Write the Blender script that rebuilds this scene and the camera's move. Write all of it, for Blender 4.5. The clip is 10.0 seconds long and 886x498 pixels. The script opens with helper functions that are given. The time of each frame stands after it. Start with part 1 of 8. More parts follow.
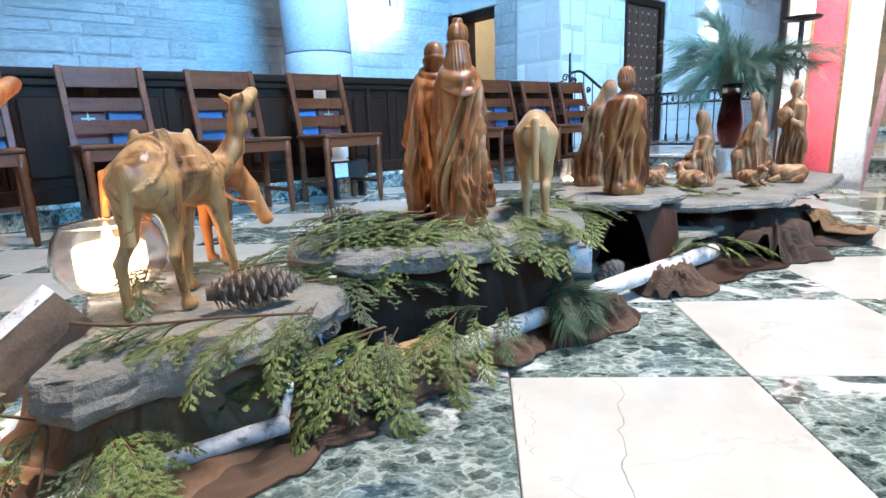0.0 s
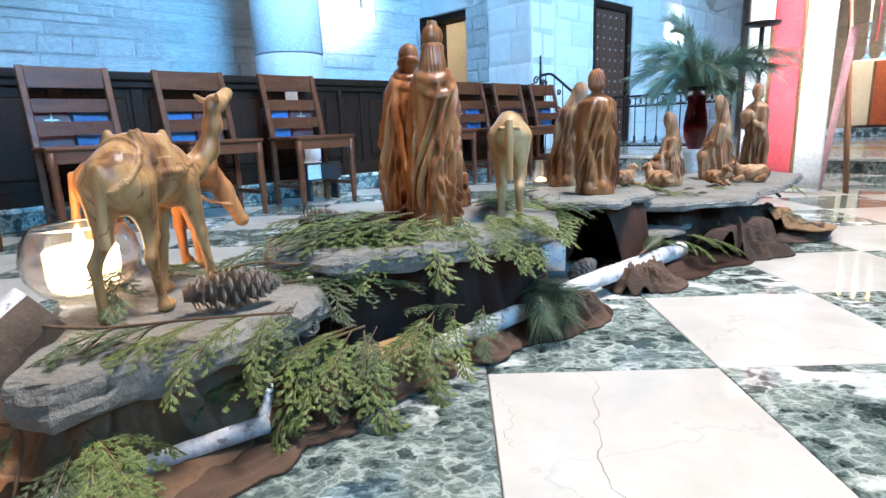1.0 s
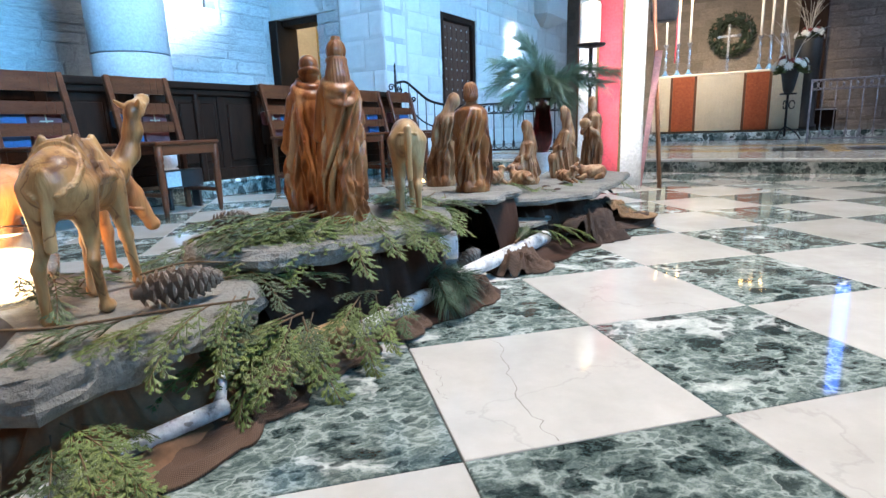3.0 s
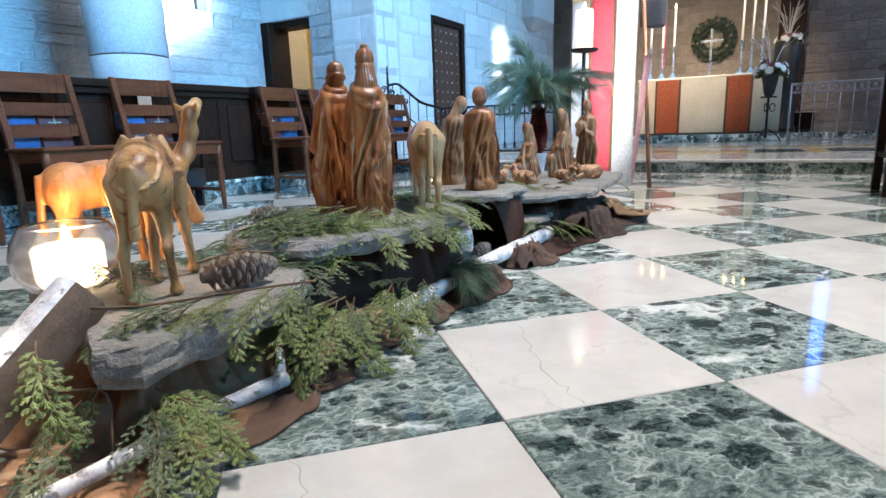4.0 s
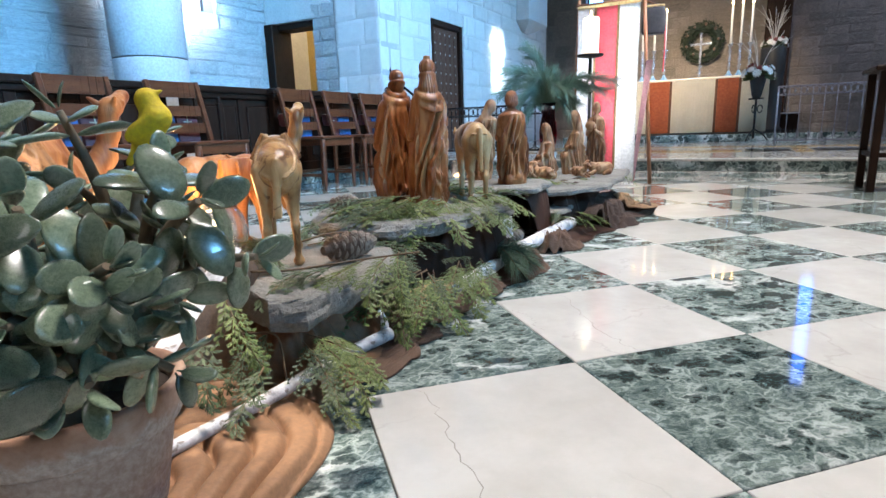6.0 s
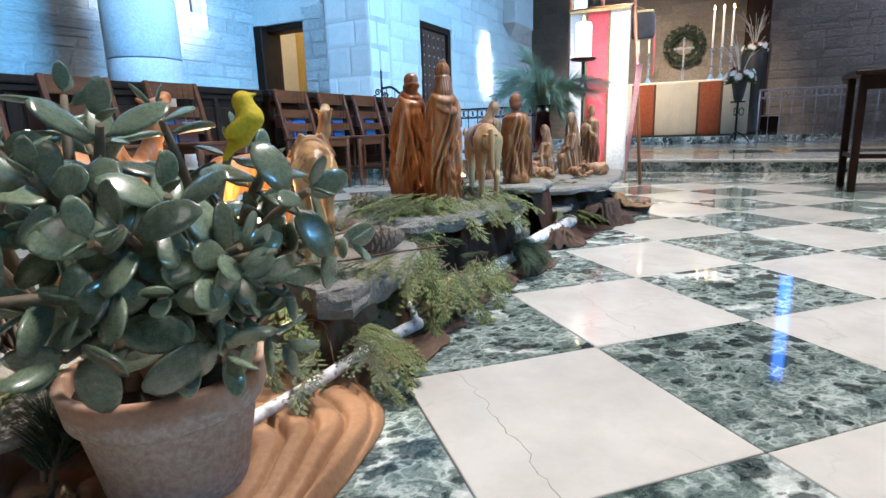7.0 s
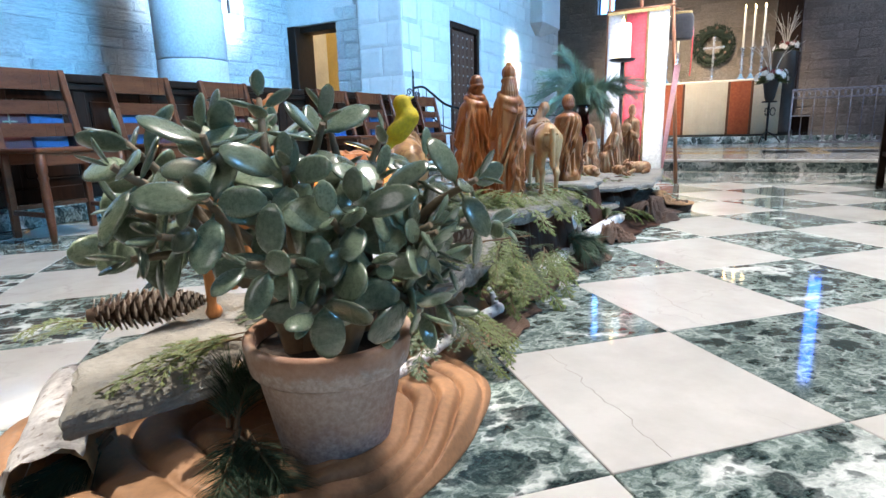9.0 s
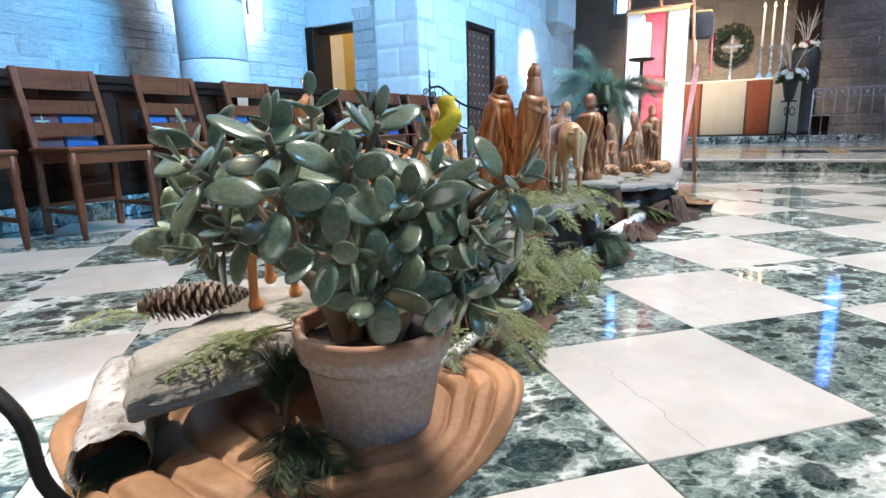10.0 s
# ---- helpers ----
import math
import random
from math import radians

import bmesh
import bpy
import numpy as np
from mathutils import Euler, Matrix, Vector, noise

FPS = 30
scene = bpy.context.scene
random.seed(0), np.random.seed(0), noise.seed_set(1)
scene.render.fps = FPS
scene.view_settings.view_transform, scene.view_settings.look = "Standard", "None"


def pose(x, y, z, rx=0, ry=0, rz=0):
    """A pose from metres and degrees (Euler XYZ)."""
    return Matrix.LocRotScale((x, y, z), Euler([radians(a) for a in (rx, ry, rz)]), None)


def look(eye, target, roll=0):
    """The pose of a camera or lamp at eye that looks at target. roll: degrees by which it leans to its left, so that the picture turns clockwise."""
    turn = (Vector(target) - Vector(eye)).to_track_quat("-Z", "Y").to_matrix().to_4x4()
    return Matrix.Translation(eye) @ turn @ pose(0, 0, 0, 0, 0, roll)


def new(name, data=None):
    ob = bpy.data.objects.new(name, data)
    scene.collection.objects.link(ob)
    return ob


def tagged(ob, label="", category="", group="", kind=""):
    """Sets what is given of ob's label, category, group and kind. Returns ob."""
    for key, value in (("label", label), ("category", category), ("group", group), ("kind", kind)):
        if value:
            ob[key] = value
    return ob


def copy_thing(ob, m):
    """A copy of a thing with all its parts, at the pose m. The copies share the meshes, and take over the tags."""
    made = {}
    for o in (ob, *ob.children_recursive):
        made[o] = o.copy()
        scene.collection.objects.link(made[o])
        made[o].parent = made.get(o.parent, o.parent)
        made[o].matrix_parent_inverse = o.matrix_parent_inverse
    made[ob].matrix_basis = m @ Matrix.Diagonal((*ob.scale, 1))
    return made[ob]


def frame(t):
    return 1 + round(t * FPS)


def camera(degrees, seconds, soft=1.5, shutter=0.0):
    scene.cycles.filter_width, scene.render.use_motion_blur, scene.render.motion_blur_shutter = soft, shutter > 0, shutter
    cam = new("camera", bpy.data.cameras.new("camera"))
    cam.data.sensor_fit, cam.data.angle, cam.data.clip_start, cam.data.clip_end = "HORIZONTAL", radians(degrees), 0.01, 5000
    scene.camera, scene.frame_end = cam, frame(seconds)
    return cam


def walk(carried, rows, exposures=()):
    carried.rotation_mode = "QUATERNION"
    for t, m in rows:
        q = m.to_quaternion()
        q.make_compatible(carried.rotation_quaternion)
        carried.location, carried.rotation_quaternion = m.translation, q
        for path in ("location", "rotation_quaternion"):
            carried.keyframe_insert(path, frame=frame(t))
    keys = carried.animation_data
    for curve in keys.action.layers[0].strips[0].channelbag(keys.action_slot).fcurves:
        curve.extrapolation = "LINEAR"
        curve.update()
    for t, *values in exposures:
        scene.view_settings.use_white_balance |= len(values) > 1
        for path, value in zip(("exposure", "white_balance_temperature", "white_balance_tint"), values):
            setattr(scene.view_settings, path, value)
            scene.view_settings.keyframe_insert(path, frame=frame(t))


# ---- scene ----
cam = camera(77.3, 10.0)
PATH = [
    (0, (-0.018, -0.119, 0.478), (-0.176, 1.827, 0.047), -2.3),
    (0.5, (-0.019, -0.123, 0.477), (-0.163, 1.825, 0.047), -2.3),
    (1, (-0.025, -0.134, 0.476), (-0.087, 1.819, 0.048), -2.3),
    (1.5, (-0.038, -0.166, 0.479), (0.056, 1.785, 0.046), -2.2),
    (2, (-0.073, -0.201, 0.481), (0.211, 1.731, 0.048), -2.1),
    (2.5, (-0.116, -0.235, 0.481), (0.277, 1.678, 0.05), -2.1),
    (4, (-0.291, -0.369, 0.485), (0.215, 1.518, 0.06), -2.0),
    (4.5, (-0.352, -0.412, 0.483), (0.158, 1.475, 0.06), -2.0),
    (5, (-0.419, -0.463, 0.486), (0.093, 1.424, 0.064), -1.9),
    (5.5, (-0.484, -0.508, 0.491), (0.039, 1.375, 0.065), -1.9),
    (7, (-0.668, -0.586, 0.492), (-0.063, 1.273, 0.07), -1.8),
    (7.5, (-0.722, -0.601, 0.494), (-0.106, 1.254, 0.07), -1.7),
    (8, (-0.767, -0.614, 0.494), (-0.161, 1.245, 0.07), -1.7),
    (8.5, (-0.819, -0.632, 0.496), (-0.245, 1.236, 0.072), -1.6),
    (9, (-0.857, -0.642, 0.496), (-0.313, 1.235, 0.073), -1.6),
    (9.5, (-0.888, -0.651, 0.495), (-0.37, 1.234, 0.073), -1.7),
    (10, (-0.908, -0.66, 0.496), (-0.407, 1.23, 0.073), -1.6),
]
EXPOSURES = [(0, 0.12), (1, 0.08), (2, -0.12), (4.5, -0.22), (5.5, -0.20), (7, -0.12), (8.5, 0.0), (10, 0.14)]
walk(cam, [(t, look(eye, target, roll)) for t, eye, target, roll in PATH], EXPOSURES)

# ---- church frame: the walls stand at 45 degrees to the floor tiles. Local x runs across (v), local y ahead (u).
CH = Matrix.Rotation(radians(-45), 4, "Z")
TILE, TX, TY = 0.45, 0.02, 0.88


def uv(v, u, z=0.0, turn=0.0):
    """Pose in the church frame: v across, u ahead, turned by degrees."""
    return CH @ pose(v, u, z, 0, 0, turn)


# ---- world, sun and large lights ----
world = bpy.data.worlds.new("sky")
scene.world = world
world.use_nodes = True
wn = world.node_tree
sky = wn.nodes.new("ShaderNodeTexSky")
sky.sky_type, sky.sun_disc = "NISHITA", False
SUN_WAY = (CH @ Vector((0.45, 0.05, -0.89, 0.0))).to_3d().normalized()
sky.sun_elevation = math.asin(-SUN_WAY.z)
sky.sun_rotation = math.atan2(-SUN_WAY.x, -SUN_WAY.y)
wn.links.new(sky.outputs[0], wn.nodes["Background"].inputs[0])
wn.nodes["Background"].inputs[1].default_value = 0.12

sun = new("sun", bpy.data.lights.new("sun", "SUN"))
sun.data.energy, sun.data.angle, sun.data.color = 5.0, radians(0.6), (1.0, 0.9, 0.76)
sun.matrix_world = look((0, 0, 12), Vector((0, 0, 12)) + SUN_WAY)


def area_lamp(name, v, u, z, tv, tu, tz, w, h, watts, colour, spread=180):
    """An added area lamp aimed at a target, standing in for light from unseen sources."""
    data = bpy.data.lights.new(name, "AREA")
    data.shape, data.size, data.size_y, data.energy, data.color = "RECTANGLE", w, h, watts, colour
    data.spread = radians(spread)
    ob = new(name, data)
    ob.matrix_world = look(CH @ Vector((v, u, z)), CH @ Vector((tv, tu, tz)))
    return ob


# added fill lamps: assumed windows out of view, one overhead, one towards the altar
area_lamp("window_light_south", 6.3, -0.7, 5.2, -6.8, 3.4, 3.0, 2.6, 3.6, 620, (0.17, 0.53, 1.0), 46)
area_lamp("window_light_south", 6.3, 7.0, 5.2, -4.7, 8.6, 2.2, 2.2, 3.6, 230, (0.24, 0.58, 1.0), 50)
area_lamp("window_light_chancel", 6.3, 11.4, 5.2, 1.6, 13.5, 2.2, 1.4, 3.2, 62, (0.56, 0.66, 1.0), 60)
area_lamp("window_light_west", -0.5, -7.1, 5.4, 0.3, 2.0, 0.0, 3.0, 3.6, 110, (1.0, 0.95, 0.90))
area_lamp("vault_light", 0.9, 2.5, 8.3, 0.2, 1.9, 0.0, 1.4, 1.4, 560, (1.0, 0.928, 0.900), 110)
area_lamp("chancel_light", -2.0, 3.0, 7.0, -1.5, 12.2, 1.35, 0.5, 0.5, 115, (1.0, 0.80, 0.58), 28)
# added narrow lamps that make the bright patches on the aisle wall, the chancel wall and the banner
area_lamp("daylight_shaft", 6.3, -1.2, 5.0, -0.92, 3.8, 0.80, 0.30, 0.90, 13, (1.0, 0.95, 0.95), 5)
area_lamp("daylight_shaft", 6.3, 2.2, 4.2, -6.8, 4.35, 2.35, 0.8, 0.5, 60, (0.80, 0.92, 1.0), 7)
area_lamp("daylight_shaft", 6.3, 7.4, 4.6, -4.65, 10.3, 1.75, 0.35, 0.8, 30, (0.85, 0.93, 1.0), 4)


# ---- helpers for meshes ----
def mesh_of(name, bm, mats, smooth=False):
    me = bpy.data.meshes.new(name)
    bm.normal_update()
    bm.to_mesh(me)
    bm.free()
    for m in (mats if isinstance(mats, (list, tuple)) else [mats]):
        me.materials.append(m)
    if smooth:
        me.shade_smooth()
    return me


def part(name, bm, material, parent=None, label="", m=None, smooth=False):
    """Links a bmesh (or a ready mesh) as one object under a thing or under a part."""
    me = bm if isinstance(bm, bpy.types.Mesh) else mesh_of(name, bm, material, smooth)
    ob = new(name, me)
    ob.parent = parent
    if m is not None:
        ob.matrix_basis = m
    return tagged(ob, label)


def thing(name, m, label, category, group="", kind=""):
    """An Empty at a thing's base, which parents its parts."""
    ob = new(name)
    ob.empty_display_size = 0.05
    ob.matrix_basis = m
    return tagged(ob, label, category, group, kind)


def box(bm, x0, x1, y0, y1, z0, z1, bevel=0.0, m=None, seg=1):
    """A box with softened edges, added to bm."""
    new_bm = bmesh.new()
    bmesh.ops.create_cube(new_bm, size=1.0)
    for v in new_bm.verts:
        v.co = Vector(((x0 + x1) / 2 + v.co.x * (x1 - x0), (y0 + y1) / 2 + v.co.y * (y1 - y0), (z0 + z1) / 2 + v.co.z * (z1 - z0)))
    if bevel > 0:
        bmesh.ops.bevel(new_bm, geom=list(new_bm.edges), offset=bevel, segments=seg, profile=0.6, affect="EDGES")
    if m is not None:
        new_bm.transform(m)
    add_bm(bm, new_bm)
    return bm


def add_bm(bm, other):
    base = [bm.verts.new(v.co) for v in other.verts]
    other.verts.index_update()
    for f in other.faces:
        nf = bm.faces.new([base[v.index] for v in f.verts])
        nf.smooth, nf.material_index = f.smooth, f.material_index
    other.free()
    return bm


def lathe(bm, rows, seg=24, m=None, wob=0.0, close=False):
    """A turned form: rows of (radius, height) round the z axis."""
    rings = []
    for r, z in rows:
        ring = []
        for i in range(seg):
            a = 2 * math.pi * i / seg
            k = r * (1 + wob * math.sin(3 * a + z * 40))
            p = Vector((k * math.cos(a), k * math.sin(a), z))
            ring.append(bm.verts.new(m @ p if m is not None else p))
        rings.append(ring)
    for a, b in zip(rings, rings[1:]):
        for i in range(seg):
            f = bm.faces.new((a[i], a[(i + 1) % seg], b[(i + 1) % seg], b[i]))
            f.smooth = True
    for ring, flip in ((rings[0], True), (rings[-1], False)):
        f = bm.faces.new(ring[::-1] if flip else ring)
    return bm


def tube(bm, points, radii, seg=8, caps=True, flat=1.0):
    """A round bar along points, with a radius at each."""
    pts = [Vector(p) for p in points]
    if not isinstance(radii, (list, tuple)):
        radii = [radii] * len(pts)
    rings, side = [], None
    for i, p in enumerate(pts):
        d = (pts[min(i + 1, len(pts) - 1)] - pts[max(i - 1, 0)]).normalized()
        if side is None:
            side = d.cross(Vector((0, 0, 1)))
            side = d.cross(Vector((1, 0, 0))) if side.length < 0.1 else side
        side = (side - d * side.dot(d)).normalized()
        up = side.cross(d)
        rings.append([bm.verts.new(p + radii[i] * (math.cos(2 * math.pi * k / seg) * side + flat * math.sin(2 * math.pi * k / seg) * up)) for k in range(seg)])
    for a, b in zip(rings, rings[1:]):
        for k in range(seg):
            f = bm.faces.new((a[k], a[(k + 1) % seg], b[(k + 1) % seg], b[k]))
            f.smooth = True
    if caps:
        bm.faces.new(rings[0][::-1])
        bm.faces.new(rings[-1])
    return bm


def spline(points, n=24):
    """Points on a smooth curve through the given ones."""
    p = [Vector(q) for q in points]
    p = [2 * p[0] - p[1]] + p + [2 * p[-1] - p[-2]]
    out = []
    for i in range(1, len(p) - 2):
        steps = max(2, n // (len(p) - 3))
        for k in range(steps):
            t = k / steps
            out.append(0.5 * ((2 * p[i]) + (p[i + 1] - p[i - 1]) * t + (2 * p[i - 1] - 5 * p[i] + 4 * p[i + 1] - p[i + 2]) * t * t + (3 * p[i] - p[i - 1] - 3 * p[i + 1] + p[i + 2]) * t ** 3))
    return out + [p[-2]]


# ---- carved forms: a solid from a distance function, drawn as a smooth surface ----
def smin(a, b, k):
    h = np.clip(0.5 + 0.5 * (b - a) / k, 0, 1)
    return b + (a - b) * h - k * h * (1 - h)


def capsule(P, a, b, ra, rb):
    a, b = np.array(a, float), np.array(b, float)
    d = b - a
    t = np.clip(((P - a) @ d) / (d @ d), 0, 1)
    return np.linalg.norm(P - a - t[..., None] * d, axis=-1) - (ra + (rb - ra) * t)


def ellipsoid(P, c, r):
    q = (P - np.array(c)) / np.array(r)
    k = np.linalg.norm(q, axis=-1)
    return (k - 1) * min(r) * np.clip(k, 0.5, 1)


def carve(f, lo, hi, step):
    """Surface nets over the box lo..hi: returns a bmesh."""
    lo, hi = np.array(lo, float), np.array(hi, float)
    n = np.maximum(4, np.ceil((hi - lo) / step).astype(int) + 1)
    ax = [lo[i] + step * np.arange(n[i]) for i in range(3)]
    P = np.stack(np.meshgrid(*ax, indexing="ij"), -1).astype(np.float32)
    rough = f(P[::3, ::3, ::3])
    D = rough.repeat(3, 0).repeat(3, 1).repeat(3, 2)[:n[0], :n[1], :n[2]].astype(np.float32)
    close = np.abs(D) < 7.0 * step
    D[close] = f(P[close])
    inside = D < 0
    total, count = np.zeros(tuple(n - 1) + (3,)), np.zeros(tuple(n - 1))
    cut = {}
    for k in range(3):
        s0 = [slice(None)] * 3
        s1 = [slice(None)] * 3
        s0[k], s1[k] = slice(0, -1), slice(1, None)
        d0, d1 = D[tuple(s0)], D[tuple(s1)]
        c = inside[tuple(s0)] != inside[tuple(s1)]
        t = np.where(c, d0 / np.where(c, d0 - d1, 1), 0)
        X = P[tuple(s0)].copy()
        X[..., k] += t * step
        cut[k] = c
        i, j = [a for a in range(3) if a != k]
        for oi in (0, 1):
            for oj in (0, 1):
                src, dst = [slice(None)] * 3, [slice(None)] * 3
                src[i] = slice(oi, n[i] - 1 + oi)
                src[j] = slice(oj, n[j] - 1 + oj)
                cc = c[tuple(src)]
                total += np.where(cc[..., None], X[tuple(src)], 0)
                count += cc
    ids = -np.ones(tuple(n - 1), int)
    on = count > 0
    ids[on] = np.arange(on.sum())
    verts = total[on] / count[on][:, None]
    faces = []
    for k in range(3):
        i, j = (k + 1) % 3, (k + 2) % 3
        at = np.argwhere(cut[k])
        at = at[(at[:, i] > 0) & (at[:, j] > 0) & (at[:, i] < n[i] - 1) & (at[:, j] < n[j] - 1)]
        quad = []
        for oi, oj in ((1, 1), (0, 1), (0, 0), (1, 0)):
            r = at.copy()
            r[:, i] -= oi
            r[:, j] -= oj
            quad.append(ids[r[:, 0], r[:, 1], r[:, 2]])
        quad = np.stack(quad, 1)
        turned = inside[at[:, 0], at[:, 1], at[:, 2]]
        quad = np.where(turned[:, None], quad, quad[:, ::-1])
        faces += quad[quad.min(axis=1) >= 0].tolist()
    me = bpy.data.meshes.new("carving")
    me.from_pydata(verts.tolist(), [], faces)
    bm = bmesh.new()
    bm.from_mesh(me)
    bpy.data.meshes.remove(me)
    for fc in bm.faces:
        fc.smooth = True
    return bm


# ---- materials ----
def nodes_of(name):
    m = bpy.data.materials.new(name)
    m.use_nodes = True
    nt = m.node_tree
    return m, nt, nt.nodes["Principled BSDF"]


def add(nt, kind, **values):
    n = nt.nodes.new(kind)
    for key, value in values.items():
        if key in n.inputs:
            n.inputs[key].default_value = value
    return n


def ramp(nt, source, stops):
    r = nt.nodes.new("ShaderNodeValToRGB")
    e = r.color_ramp.elements
    while len(e) < len(stops):
        e.new(0.5)
    for el, (pos, col) in zip(e, stops):
        el.position, el.color = pos, (*col, 1)
    nt.links.new(source, r.inputs[0])
    return r.outputs[0]


def mix(nt, fac, a, b, mode="MIX"):
    m = nt.nodes.new("ShaderNodeMix")
    m.data_type, m.blend_type = "RGBA", mode
    for socket, value in ((m.inputs[0], fac), (m.inputs[6], a), (m.inputs[7], b)):
        if isinstance(value, bpy.types.NodeSocket):
            nt.links.new(value, socket)
        else:
            socket.default_value = value if isinstance(value, float) else (*value, 1)
    return m.outputs[2]


def place(nt, random_shift=True, stretch=(1, 1, 1)):
    """Object coordinates, shifted for each object so that no two pieces look the same."""
    tc = nt.nodes.new("ShaderNodeTexCoord")
    mp = nt.nodes.new("ShaderNodeMapping")
    mp.inputs["Scale"].default_value = stretch
    nt.links.new(tc.outputs["Object"], mp.inputs["Vector"])
    if random_shift:
        info = nt.nodes.new("ShaderNodeObjectInfo")
        mul = nt.nodes.new("ShaderNodeMath")
        mul.operation = "MULTIPLY"
        mul.inputs[1].default_value = 37.0
        nt.links.new(info.outputs["Random"], mul.inputs[0])
        nt.links.new(mul.outputs[0], mp.inputs["Location"])
        return mp.outputs[0], info.outputs["Random"]
    return mp.outputs[0], None


def bump(nt, bsdf, height, strength, distance):
    b = add(nt, "ShaderNodeBump", Strength=strength, Distance=distance)
    nt.links.new(height, b.inputs["Height"])
    nt.links.new(b.outputs[0], bsdf.inputs["Normal"])


def surface(name, dark, light, scale=8.0, rough=0.6, relief=0.3, grain=60.0, metal=0.0, coat=0.0, vary=0.25, stretch=(1, 1, 1), depth=0.004, sheen=0.0, spec=0.5, island=0.0):
    """A worn surface: two colours in broad patches, fine grain, and relief; pieces differ a little."""
    m, nt, b = nodes_of(name)
    co, rnd = place(nt, True, stretch)
    big = add(nt, "ShaderNodeTexNoise", Scale=scale, Detail=5.0, Roughness=0.6)
    fine = add(nt, "ShaderNodeTexNoise", Scale=grain, Detail=4.0, Roughness=0.65)
    for n in (big, fine):
        nt.links.new(co, n.inputs["Vector"])
    col = ramp(nt, big.outputs["Fac"], [(0.3, dark), (0.7, light)])
    mid = [(x + y) / 2 for x, y in zip(dark, light)]
    col = mix(nt, 0.35, col, ramp(nt, fine.outputs["Fac"], [(0.35, [c * 0.55 for c in mid]), (0.65, [min(1, c * 1.35) for c in mid])]))
    shade = ramp(nt, rnd, [(0.0, [1 - vary] * 3), (1.0, [1.0] * 3)])
    col = mix(nt, 1.0, col, shade, "MULTIPLY")
    if island > 0:
        geo = nt.nodes.new("ShaderNodeNewGeometry")
        col = mix(nt, 1.0, col, ramp(nt, geo.outputs["Random Per Island"], [(0.0, [1 - island] * 3), (1.0, [1 + island * 0.6] * 3)]), "MULTIPLY")
    nt.links.new(col, b.inputs["Base Color"])
    rr = ramp(nt, fine.outputs["Fac"], [(0.3, [max(0.02, rough - 0.12)] * 3), (0.7, [min(1, rough + 0.1)] * 3)])
    nt.links.new(rr, b.inputs["Roughness"])
    b.inputs["Metallic"].default_value = metal
    b.inputs["Coat Weight"].default_value = coat
    b.inputs["Sheen Weight"].default_value = sheen
    b.inputs["Specular IOR Level"].default_value = spec
    both = nt.nodes.new("ShaderNodeMath")
    both.operation = "ADD"
    nt.links.new(big.outputs["Fac"], both.inputs[0])
    nt.links.new(fine.outputs["Fac"], both.inputs[1])
    bump(nt, b, both.outputs[0], relief, depth)
    return m


